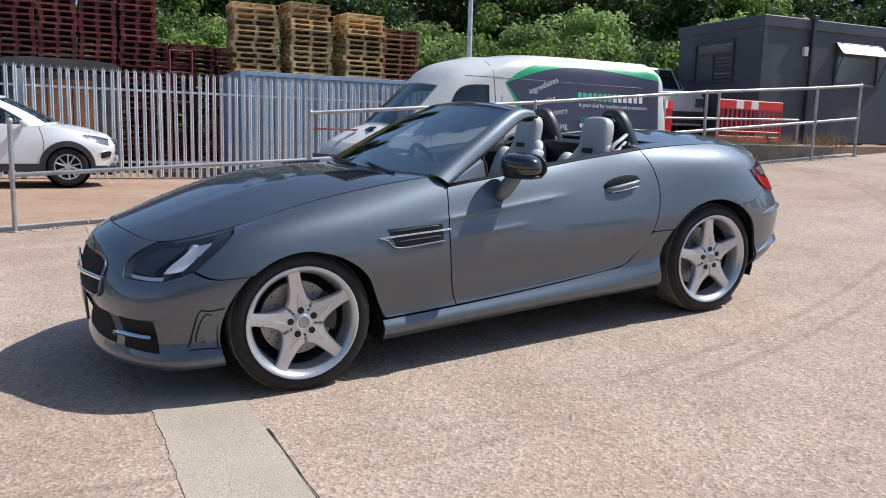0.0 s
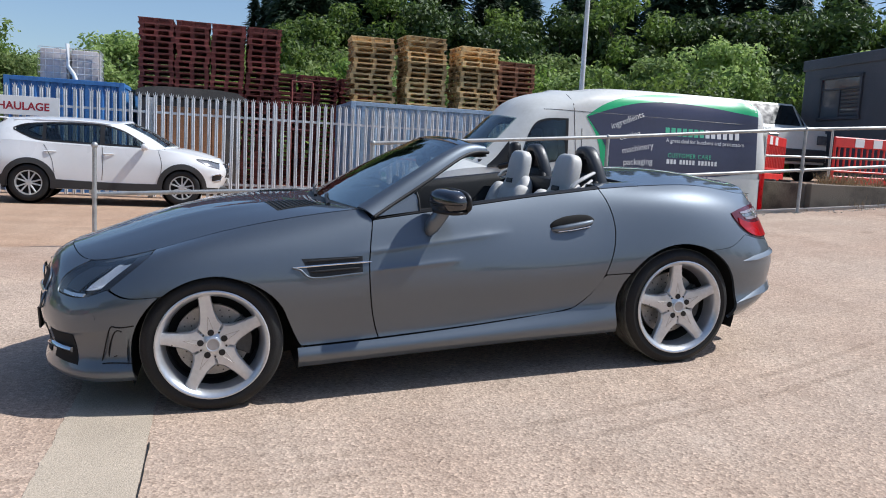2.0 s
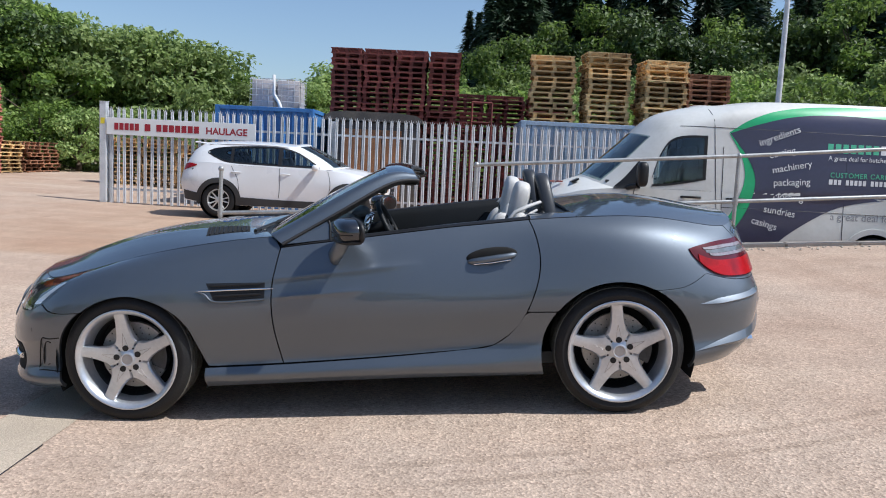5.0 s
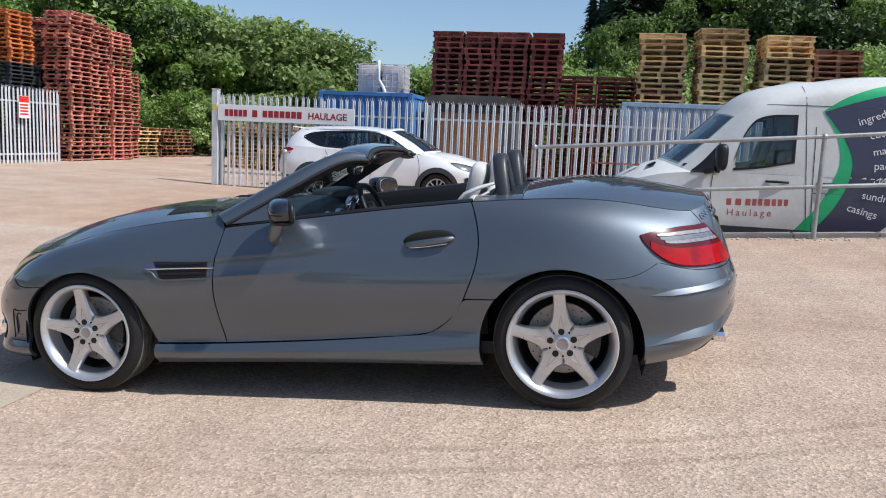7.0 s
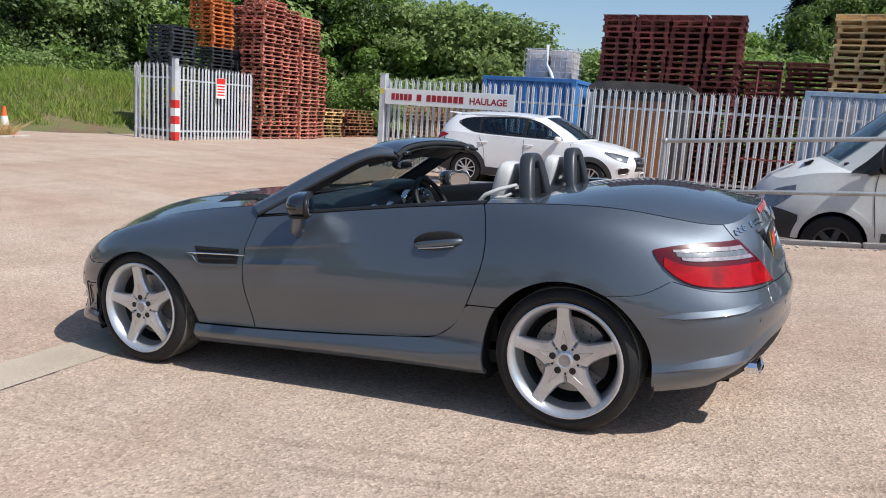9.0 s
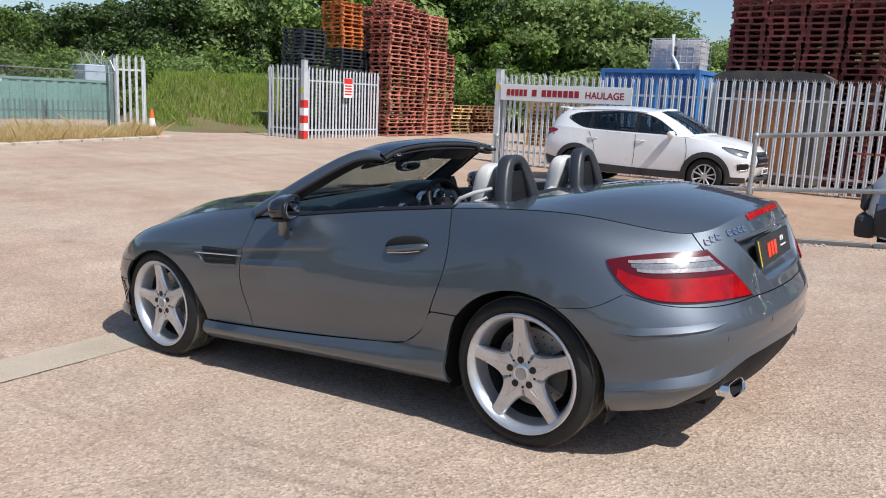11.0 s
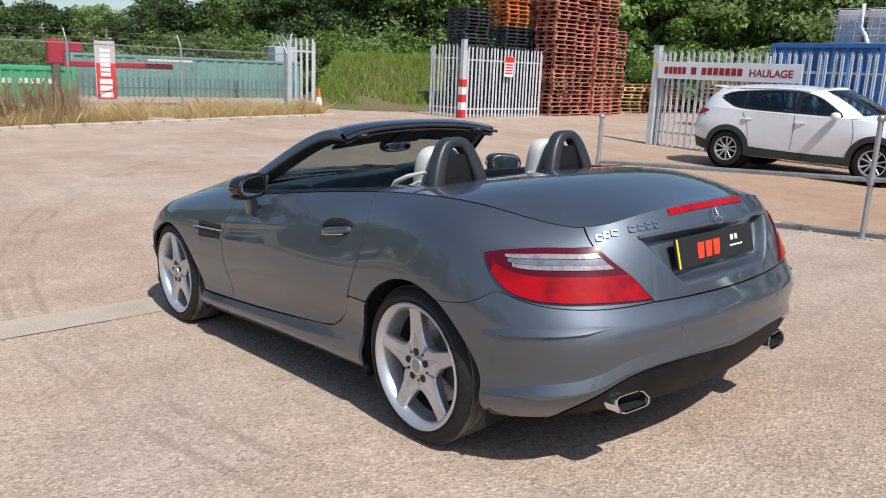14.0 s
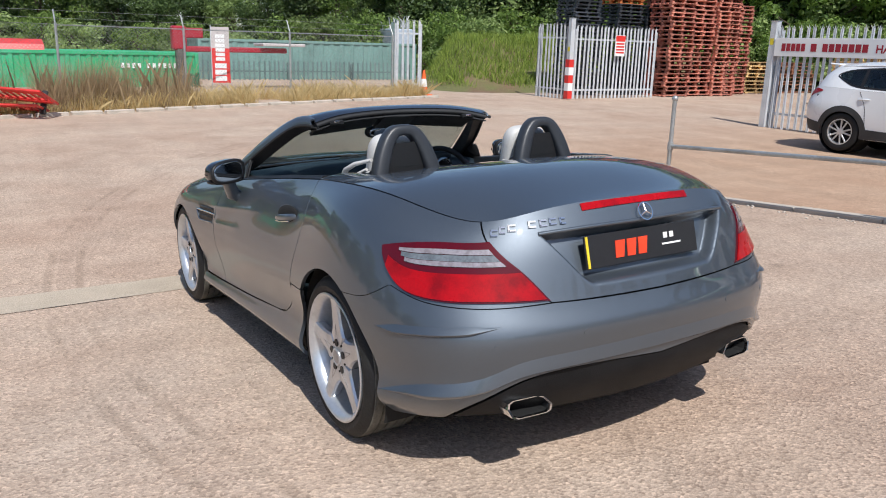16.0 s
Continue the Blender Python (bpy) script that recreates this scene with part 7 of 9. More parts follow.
        sweep(bm, line3(pts, 14).tolist(), [.009, .012, .014, .015, .016, .016, .016, .016, .016, .015, .015, .014, .013, .010], seg=12, flat=1.05)
        part("door_handle", bm, PAINT, car, "grey door handle with chrome strip", smooth=50)
        bm = bmesh.new()
        sweep(bm, [(.51, s * .838, .756), (.60, s * .846, .764), (.69, s * .840, .776)], 0.003)
        part("handle_strip", bm, CHROME, car, smooth=50)
    # wing vents
    for out in skin_box([(-.80, .692), (-.512, .690), (-.515, .612), (-.762, .606)], 0.001, TRIM, car, "wing_vent", "black slatted vent in the front wing", 0.004):
        sgn = -1 if np.mean([v.co.y for v in out.data.vertices]) < 0 else 1
        for z, dz, mat, nm, x0, x1, rr in ((.655, .006, CHROME, "chrome_fin", -.845, -.470, .0055), (.678, .005, TRIM, "slat", -.78, -.53, .006), (.630, .005, TRIM, "slat", -.76, -.53, .006)):
            bm = bmesh.new()
            uv = side([(x0 + (x1 - x0) * k / 9, z + dz * k / 9) for k in range(10)])
            p = skin(uv) + skin_normal(uv) * (0.005 if mat is CHROME else 0.003)
            sweep(bm, (p * [1, sgn, 1]).tolist(), [rr * (0.4 if k in (0, 9) else 1) for k in range(10)], seg=8)
            part(nm, bm, mat, out, smooth=50)
        bm = bmesh.new()
        uv = side([(-.845, .655), (-.80, .635), (-.76, .604), (-.64, .604), (-.515, .610)])
        p = skin(uv) + skin_normal(uv) * 0.003
        sweep(bm, (line3(p * [1, sgn, 1], 20)).tolist(), 0.0055, seg=8)
        part("vent_rim", bm, PAINT, out, smooth=50)
    # front: grilles, lip, fog surrounds, marker plates
    skin_box([(-2.01, 0, .620), (-1.955, .350, .598), (-2.000, .390, .450), (-2.05, 0, .430)], 0.002, BLACKGAP, car, "radiator_grille", "black mesh radiator grille", 0.004)
    bm = bmesh.new()
    for s in (-1, 1):
        uv = side([(-2.01, 0.0, .624), (-1.957, .345, .603), (-1.966, .40, .52), (-2.000, .395, .448), (-2.05, 0, .426)])
        p = skin(uv) + skin_normal(uv) * 0.004
        sweep(bm, (line3(p, 30) * [1, s, 1]).tolist(), 0.006, seg=8)
    part("grille_frame", bm, PAINT, car, smooth=50)
    bm = bmesh.new()
    for s in (-1, 1):
        uv = side([(-2.045, 0.02, .512), (-2.035, .15, .515), (-1.975, .41, .522)])
        p = skin(uv) + skin_normal(uv) * 0.004
        sweep(bm, (line3(p, 12) * [1, s, 1]).tolist(), 0.012, seg=8)
    part("grille_bar", bm, CHROME, car, smooth=50)
    bm = bmesh.new()
    lathe(bm, [(0.060, -0.004), (0.070, -0.010), (0.076, -0.004), (0.060, -0.002)], 40, Matrix.Translation((-2.045, 0, .535)) @ Matrix.Rotation(radians(-90), 4, "Z"))
    for a in (90, 210, 330):
        tube(bm, (-2.049, 0, .535), (-2.049, .07 * math.cos(radians(a)), .535 + .07 * math.sin(radians(a))), .012, .004, seg=6)
    part("front_badge", bm, CHROME, car, smooth=40)
    skin_box([(-2.05, 0, .405), (-1.975, .485, .385), (-1.957, .492, .250), (-2.03, 0, .232)], 0.002, BLACKGAP, car, "lower_grille", "black lower air intake", 0.004)
    bm = bmesh.new()
    box(bm, (-2.052, 0, .365), (0.012, .50, .11), bevel=0.003)
    part("front_plate", bm, PLATE_DARK, car, "dark front number plate with dealer print")
    skin_box([(-1.937, .565, .385), (-1.822, .718, .380), (-1.809, .733, .238), (-1.928, .560, .245)], 0.002, BLACKGAP, car, "fog_intake", "black corner air intake", 0.004)
    for s in (-1, 1):
        bm = bmesh.new()
        uv = side([(-1.947, .505, .303), (-1.920, .564, .312), (-1.87, .645, .312), (-1.818, .703, .308)])
        p = skin(uv) + skin_normal(uv) * 0.010
        sweep(bm, (line3(p, 12) * [1, s, 1]).tolist(), 0.017, seg=8, flat=0.8)
        part("running_light", bm, CHROME, car, "chrome daytime running light bar", smooth=50)
        for pts in ([(-1.547, .434), (-1.62, .427), (-1.655, .41), (-1.695, .272), (-1.685, .256), (-1.565, .256)], [(-1.60, .405), (-1.635, .396), (-1.665, .295), (-1.63, .290)]):
            bm = bmesh.new()
            uv = side(pts)
            p = skin(uv) + skin_normal(uv) * 0.0005
            sweep(bm, (line3(p, 24) * [1, s, 1]).tolist(), 0.003, seg=6)
            part("bumper_joint", bm, BLACKGAP, car)
        for pt in ((-1.72, .465), ):
            bm = bmesh.new()
            uv = side([pt])
            p, k = skin(uv)[0], skin_normal(uv)[0]
            tube(bm, ((p - k * .004) * [1, s, 1]).tolist(), ((p + k * .0015) * [1, s, 1]).tolist(), .010, seg=16)
            part("parking_sensor", bm, PAINT, car)
        for pt in ((1.94, .62, .52), (2.045, .33, .54)):
            bm = bmesh.new()
            uv = side([pt])
            p, k = skin(uv)[0], skin_normal(uv)[0]
            tube(bm, ((p - k * .004) * [1, s, 1]).tolist(), ((p + k * .0015) * [1, s, 1]).tolist(), .010, seg=16)
            part("parking_sensor", bm, PAINT, car)
        # bumper ridges at the rear, each with a facet that looks up
        ridge("bumper_ridge", [(1.60, .548), (1.70, .556), (1.82, .795, .566), (1.90, .72, .572), (1.955, .60, .576)], .030, .011, car, s, True)
        ridge("bumper_ridge", [(1.585, .312), (1.75, .352), (1.87, .745, .372), (1.925, .64, .400), (1.97, .55, .435), (2.02, .40, .452), (2.05, .22, .460), (2.062, .0, .462)], .052, .014, car, s, False)
        # tail pipes
        outline = [(-.086, -.006), (-.078, -.024), (-.06, -.030), (.05, -.030), (.072, -.022), (.086, .006), (.080, .024), (.064, .031), (-.040, .031), (-.060, .022)]

        def loop(bm, x, sc):
            return [bm.verts.new((x - .10 * v[0] * (1 if v[0] > 0 else .5) - .25 * v[1], s * (.505 + v[0] * sc), .292 + v[1] * sc)) for v in outline]
        bm = bmesh.new()
        run = [loop(bm, 1.92, 1.02), loop(bm, 1.970, 1.02), loop(bm, 1.976, 1.0), loop(bm, 1.976, .90), loop(bm, 1.965, .87)]
        for r0, r1 in zip(run, run[1:]):
            for k in range(10):
                bm.faces.new((r0[k], r0[(k + 1) % 10], r1[(k + 1) % 10], r1[k]))
        pipe = part("tail_pipe", bm, CHROME, car, "polished steel tail pipe trim", smooth=30)
        bm = bmesh.new()
        run = [loop(bm, 1.9655, .875), loop(bm, 1.88, .84)]
        for k in range(10):
            bm.faces.new((run[0][k], run[0][(k + 1) % 10], run[1][(k + 1) % 10], run[1][k]))
        bm.faces.new(run[1])
        part("pipe_bore", bm, BLACKGAP, pipe)
    # boot lid details: plate recess, plate, brake light, badge
    bm = bmesh.new()
    for s in (-1, 1):
        uv = side([(1.966, 0, .864), (1.95, .25, .861), (1.926, .43, .853)])
        p = skin(uv) + skin_normal(uv) * 0.001
        sweep(bm, (line3(p, 20) * [1, s, 1]).tolist(), 0.007, seg=8)
    part("recess_lip", bm, PAINT, car, smooth=60)
    pm = pose(1.974, -.016, .778, 0, -12, 0)
    plate = part("rear_plate", bmesh.new(), PLATE_DARK, car, "black dealer plate with yellow edge and orange-red print")
    plate.matrix_local = pm
    bm = bmesh.new()
    box(bm, (0, 0, 0), (.012, .52, .112), bevel=0.003)
    part("plate_board", bm, PLATE_DARK, plate)
    bm = bmesh.new()
    for at, sz in (((.0068, -.254, 0), (.002, .010, .106)), ):
        box(bm, at, sz)
    part("plate_edge", bm, PLATE_YEL, plate)
    bm = bmesh.new()
    for y0 in (-.135, -.082, -.030):
        prism(bm, [(0, -.032), (.036, -.032), (.048, .026), (.004, .026)], .003, Matrix.Translation((.0062, y0, 0)) @ Matrix.Rotation(radians(90), 4, "Z") @ Matrix.Rotation(radians(180), 4, "Z") @ Matrix.Diagonal((-1, 1, 1, 1)))
    part("dealer_logo", bm, LOGO, plate)
    bm = bmesh.new()
    for y0, z0, w, h in ((.115, .018, .018, .02), (.145, .018, .018, .02), (.105, -.012, .09, .006)):
        box(bm, (.0075, y0 + w / 2 - .02, z0), (.002, w, h))
    part("dealer_print", bm, WHITE, plate)
    skin_box([(1.920, 0, .938), (1.912, .250, .935), (1.928, .250, .915), (1.937, 0, .918)], 0.004, LAMP_RED, car, "brake_light", "red high-level brake light", 0.006, nu=20, nv=4)
    bm = bmesh.new()
    bmat = Matrix.Translation((1.964, 0, .889)) @ Matrix.Rotation(radians(-24), 4, "Y") @ Matrix.Rotation(radians(90), 4, "Z")
    lathe(bm, [(0.029, -.001), (0.029, -.005), (0.033, -.005), (0.033, -.001)], 40, bmat)
    for a in (90, 210, 330):
        tube(bm, bmat @ Vector((0, -.004, 0)), bmat @ Vector((.030 * math.cos(radians(a)), -.003, .030 * math.sin(radians(a)))), .005, .0016, seg=6)
    part("rear_badge", bm, CHROME, car, smooth=40)
    bm = bmesh.new()
    y = -.575
    for w in (.024, .020, .026, -.03, .026, .026, .026, .022):
        if w < 0:
            y -= w
            continue
        uv = side([(1.86 + (y + .575) * .18, -y - w / 2, .868 + (y + .575) * .02)])
        p, k = skin(uv)[0] * [1, -1, 1], skin_normal(uv)[0] * [1, -1, 1]
        mm = Vector(k.tolist()).to_track_quat("X", "Z").to_matrix().to_4x4()
        for dz in (-.009, .009):
            box(bm, (p + k * .003).tolist(), (.004, w, .006), mm @ Matrix.Translation((0, 0, dz)))
        box(bm, (p + k * .003).tolist(), (.004, .006, .024), mm @ Matrix.Translation((0, -w / 2 + .003, 0)))
        y += w + .009
    fasten(bm)
    part("model_badge", bm, CHROME, car, "chrome model badge of plain bars")
    build_cockpit(car)
    return car


def build_cockpit(car):
    # tub
    bm = bmesh.new()
    box(bm, (.25, 0, .26), (1.5, 1.5, .06))
    box(bm, (-.52, 0, .5), (.06, 1.46, .55))
    part("cabin_floor", bm, DASH, car, "black carpeted cabin floor")
    # dashboard
    a = line3([(-.47, -.69, .872), (-.535, -.35, .886), (-.56, 0, .888), (-.535, .35, .886), (-.47, .69, .872)], 31)
    b = line3([(-.20, -.70, .865), (-.22, -.35, .905), (-.24, 0, .910), (-.20, .35, .925), (-.20, .70, .870)], 31)
    c = line3([(-.14, -.70, .80), (-.14, -.35, .83), (-.17, 0, .83), (-.14, .35, .83), (-.14, .70, .80)], 31)
    d = line3([(-.20, -.70, .56), (-.20, -.35, .56), (-.20, 0, .56), (-.20, .35, .56), (-.20, .70, .56)], 31)
    patch("dashboard", np.concatenate([ruled(a, b, 8, (0, 0, .012)), ruled(b, c, 5, (.012, 0, .008))[1:], ruled(c, d, 5)[1:]]), DASH, car, "black moulded dashboard", 0.012)
    for y in (-.58, -.1, .1, .58):
        bm = bmesh.new()
        mm = Matrix.Translation((-.145, y, .805)) @ Matrix.Rotation(radians(90), 4, "Z") @ Matrix.Rotation(radians(14), 4, "X")
        lathe(bm, [(.0005, .012), (.034, .012), (.038, 0), (.050, -.008), (.054, 0), (.052, .02)], 32, mm)
        vent = part("air_vent", bm, CHROME, car, "round chrome-ringed air vent", smooth=40)
        bm = bmesh.new()
        lathe(bm, [(.0005, .004), (.036, .004)], 24, mm)
        for k in (0, 60, 120):
            tube(bm, mm @ Vector((.04 * math.cos(radians(k)), -.004, .04 * math.sin(radians(k)))), mm @ Vector((-.04 * math.cos(radians(k)), -.004, -.04 * math.sin(radians(k)))), .004, seg=6)
        part("vent_vanes", bm, TRIM, vent)
    bm = bmesh.new()
    box(bm, (-.165, 0, .70), (.03, .24, .14), Matrix.Rotation(radians(-12), 4, "Y"), bevel=.01, seg=2)
    part("screen", bm, PANE, car, "dark dashboard screen")
    bm = bmesh.new()
    blob(bm, (-.255, .36, .925), (.13, .19, .045), None, (24, 12), 0.8)
    part("instrument_cowl", bm, DASH, car, smooth=50)
    for y in (.285, .435):
        mm = Matrix.Translation((-.130, y, .858)) @ Matrix.Rotation(radians(90), 4, "Z") @ Matrix.Rotation(radians(14), 4, "X")
        bm = bmesh.new()
        lathe(bm, [(.047, .012), (.049, -.010), (.054, -.014), (.058, -.008), (.058, .02)], 36, mm)
        dial = part("instrument_dial", bm, CHROME, car, "round instrument dial with a silver ring", smooth=40)
        bm = bmesh.new()
        lathe(bm, [(.0005, .006), (.050, .006)], 28, mm)
        part("dial_face", bm, BLACKGAP, dial)
        bm = bmesh.new()
        for k in range(-120, 121, 30):
            c, d = math.sin(radians(k)), math.cos(radians(k))
            tube(bm, mm @ Vector((.036 * c, .003, .036 * d)), mm @ Vector((.044 * c, .003, .044 * d)), .0016, seg=5)
        part("dial_marks", bm, LAMP_BOWL, dial)
    bm = bmesh.new()
    box(bm, (.18, 0, .45), (.78, .24, .34), bevel=.03, seg=2)
    part("centre_console", bm, DASH, car, smooth=40)
    bm = bmesh.new()
    sweep(bm, [(.02, 0, .60), (.0, 0, .68), (-.005, 0, .70)], [.014, .014, .03], seg=12)
    bmesh.ops.create_uvsphere(bm, u_segments=16, v_segments=10, radius=.03, matrix=Matrix.Translation((-.005, 0, .71)))
    part("gear_lever", bm, CHROME, car, smooth=50)
    # steering wheel
    sm = Matrix.Translation((.010, .36, .815)) @ Matrix.Rotation(radians(64), 4, "Y")
    sw = part("steering_wheel", bmesh.new(), LEATHER_B, car, "black leather steering wheel with silver spokes")
    sw.matrix_local = sm
    bm = bmesh.new()
    pts = [(.18 * math.cos(k * math.tau / 48), .185 * math.sin(k * math.tau / 48), 0) for k in range(49)]
    rings = []
    for k in range(48):
        a = k * math.tau / 48
        rings.append([bm.verts.new(((.178 + .016 * math.cos(q * math.tau / 10)) * math.cos(a), (.182 + .016 * math.cos(q * math.tau / 10)) * math.sin(a), .016 * math.sin(q * math.tau / 10))) for q in range(10)])
    for k in range(48):
        for q in range(10):
            bm.faces.new((rings[k][q], rings[k][(q + 1) % 10], rings[(k + 1) % 48][(q + 1) % 10], rings[(k + 1) % 48][q]))
    part("wheel_rim", bm, LEATHER_B, sw, smooth=60)
    bm = bmesh.new()
    blob(bm, (.01, 0, -.02), (.062, .075, .03), None, (20, 12), 0.8)
    part("wheel_boss", bm, LEATHER_B, sw, smooth=60)
    for p in ((.17, 0), (0, -.175), (0, .175)):
        bm = bmesh.new()
        sweep(bm, [(p[0] * .25, p[1] * .25, -.02), (p[0], p[1], 0)], [.02, .013], seg=8, flat=.5)
        part("wheel_spoke", bm, CHROME, sw, smooth=60)
    bm = bmesh.new()
    tube(bm, (-.25, .36, .78), (.0, .36, .845), .035)
    part("steering_column", bm, TRIM, car, smooth=50)
    # seats
    for y in (-.365, .365):
        seat = part("seat", bmesh.new(), LEATHER, car, "pale grey leather bucket seat")
        seat.matrix_local = pose(.50, y, .34)
        bm = bmesh.new()
        blob(bm, (-.12, 0, .10), (.27, .24, .085), Matrix.Rotation(radians(-6), 4, "Y"), (24, 14), 0.62)
        part("cushion", bm, LEATHER, seat, smooth=60)
        for s in (-1, 1):
            bm = bmesh.new()
            blob(bm, (-.12, s * .215, .13), (.27, .045, .085), Matrix.Rotation(radians(-6), 4, "Y"), (20, 12), 0.7)
            part("bolster", bm, LEATHER, seat, smooth=60)
            bm = bmesh.new()
            blob(bm, (.15, s * .20, .36), (.075, .05, .23), Matrix.Rotation(radians(20), 4, "Y"), (20, 14), 0.7)
            part("back_bolster", bm, LEATHER, seat, smooth=60)
        bm = bmesh.new()
        blob(bm, (.19, 0, .36), (.065, .215, .30), Matrix.Rotation(radians(20), 4, "Y"), (24, 16), 0.62)
        part("backrest", bm, LEATHER, seat, smooth=60)
        bm = bmesh.new()
        blob(bm, (.262, 0, .640), (.048, .118, .155), Matrix.Rotation(radians(13), 4, "Y"), (28, 18), 0.5)
        part("headrest", bm, LEATHER, seat, smooth=60)
        bm = bmesh.new()
        box(bm, (.205, 0, .60), (.012, .10, .03), Matrix.Rotation(radians(18), 4, "Y"), bevel=.004)
        part("scarf_vent", bm, TRIM, seat, "black neck-warmer vent")
        bm = bmesh.new()
        blob(bm, (.30, 0, .40), (.035, .22, .30), Matrix.Rotation(radians(20), 4, "Y"), (20, 14), 0.62)
        part("seat_back_shell", bm, LEATHER_B, seat, smooth=60)
        # belt guide and belt
        s = -1 if y < 0 else 1
        bm = bmesh.new()
        sweep(bm, [(.37, s * .150, .69), (.30, s * .195, .672), (.235, s * .210, .645), (.208, s * .212, .615), (.225, s * .210, .600), (.27, s * .205, .610), (.35, s * .165, .65)], [.012, .014, .015, .015, .014, .012, .010], seg=10, flat=.7)
        part("belt_guide", bm, LEATHER, seat, smooth=60)
        bm = bmesh.new()
        sweep(bm, [(.36, s * .23, .55), (.12, s * .275, .545), (-.02, s * .26, .40), (-.05, s * .25, .15)], .018, seg=6, flat=.12)
        part("seat_belt", bm, LEATHER_B, seat)
        # roll hoop
        hoop = part("roll_hoop", bmesh.new(), LEATHER_B, car, "black leather-trimmed roll hoop")
        hoop.matrix_local = pose(.905, y * 1.02, .93)
        bm = bmesh.new()
        path, rad = [], []
        for k in range(25):
            a = math.pi * k / 24
            px = math.cos(a)
            path.append((.02 - .035 * math.sin(a), -(.096 * math.copysign(abs(px) ** .62, px) + .045 * px * (1 - math.sin(a))), -.04 + .262 * math.sin(a) ** .8))
        rings = []
        for k, p in enumerate(path):
            q0, q1 = Vector(path[max(0, k - 1)]), Vector(path[min(24, k + 1)])
            way = (q1 - q0).normalized()
            out = Vector((1, 0, 0))
            sd = way.cross(out).normalized()
            half = .024 + .012 * abs(math.cos(math.pi * k / 24))
            rings.append([bm.verts.new(Vector(p) + out * (.036 * math.copysign(abs(math.cos(t)) ** .6, math.cos(t))) + sd * (half * math.copysign(abs(math.sin(t)) ** .7, math.sin(t)))) for t in np.linspace(0, math.tau, 16, endpoint=False)])
        for r0, r1 in zip(rings, rings[1:]):
            for k in range(16):
                bm.faces.new((r0[k], r0[(k + 1) % 16], r1[(k + 1) % 16], r1[k]))
        part("hoop_frame", bm, HOOP, hoop, smooth=50)
        bm = bmesh.new()
        prism(bm, [(-.10, -.03), (.10, -.03), (.085, .08), (.05, .17), (-.05, .17), (-.085, .08)], .012, Matrix.Translation((.01, 0, 0)) @ Matrix.Rotation(radians(90), 4, "Z"))
        part("hoop_mesh", bm, TRIM, hoop, "black wind mesh")
    # rear parcel shelf
    bm = bmesh.new()
    box(bm, (.915, 0, .935), (.23, 1.38, .075), bevel=.02, seg=2)
    box(bm, (.83, 0, .62), (.05, 1.45, .6))
    part("parcel_shelf", bm, LEATHER_B, car, "black trimmed parcel shelf", smooth=40)
    # sun visors and roof latches under the header
    for y in (-.29, .29):
        bm = bmesh.new()
        box(bm, (.105, y, 1.150), (.16, .36, .016), Matrix.Rotation(radians(-24), 4, "Y") @ Matrix.Rotation(radians(-5 if y > 0 else 5), 4, "X"), bevel=.006, seg=2)
        part("sun_visor", bm, RUBBER, car, "black folded sun visor", smooth=40)
        bm = bmesh.new()
        box(bm, (.215, y * 1.35, 1.168), (.035, .075, .022), bevel=.004)
        latch = part("roof_latch", bm, TRIM, car, "black roof latch under the header")
        bm = bmesh.new()
        box(bm, (.233, y * 1.35, 1.172), (.006, .03, .010), bevel=.002)
        part("striker", bm, CHROME, latch)
    bm = bmesh.new()
    box(bm, (.10, 0, 1.168), (.16, .20, .05), Matrix.Rotation(radians(-24), 4, "Y"), bevel=.012, seg=2)
    part("roof_console", bm, RUBBER, car, "black overhead console", smooth=40)
    # inside mirror
    bm = bmesh.new()
    blob(bm, (.005, -.03, 1.098), (.026, .105, .036), None, (22, 12), 0.7)
    inner = part("inside_mirror", bm, TRIM, car, "black inside mirror under the header", smooth=40)
    bm = bmesh.new()
    blob(bm, (.027, -.03, 1.095), (.010, .090, .028), Matrix.Rotation(radians(14), 4, "Y"), (22, 12), 0.7)
    part("mirror_glass", bm, MIRRORM, inner, smooth=40)
    bm = bmesh.new()
    sweep(bm, [(.05, 0, 1.17), (.02, -.01, 1.14), (.0, -.03, 1.11)], [.035, .024, .02], seg=10)
    part("mirror_mount", bm, TRIM, inner, smooth=40)


build_car()


# ---- parked vehicles ----
WHITEPAINT = material("white_vehicle_paint", (0.74, 0.75, 0.76), 0.3, 0, 0.04, 2, 20, coat=0.8)
VANWHITE = material("dull_white_van_paint", (0.66, 0.66, 0.63), 0.4, 0, 0.1, 1.2, 20, coat=0.3, second=(0.58, 0.575, 0.54))
CLADDING = material("dark_grey_cladding", (0.035, 0.036, 0.038), 0.6, 0, 0.15, 4, 60)
DARKGLASS = material("tinted_vehicle_glass", (0.012, 0.016, 0.018), 0.05, 0, 0.1, spec=0.9)
VANGLASS = glass_material("pale_tinted_glass", (0.74, 0.82, 0.80), floor=0.16)
SUVGLASS = glass_material("clear_vehicle_glass", (0.80, 0.85, 0.84), floor=0.06)
PRIVACY = glass_material("smoked_vehicle_glass", (0.64, 0.69, 0.68), floor=0.06)
CABINLINE = material("dark_cabin_trim", (0.03, 0.031, 0.034), 0.7, 0, 0.2, 5, 60)
VANNAVY = material("navy_vinyl_wrap", (0.045, 0.045, 0.085), 0.35, 0, 0.08, 2, 20, coat=0.3)
VANGREEN = material("green_vinyl_wrap", (0.02, 0.40, 0.15), 0.35, 0, 0.08, 2, 20, coat=0.3)
MINT = material("mint_green_print", (0.10, 0.50, 0.30), 0.4)
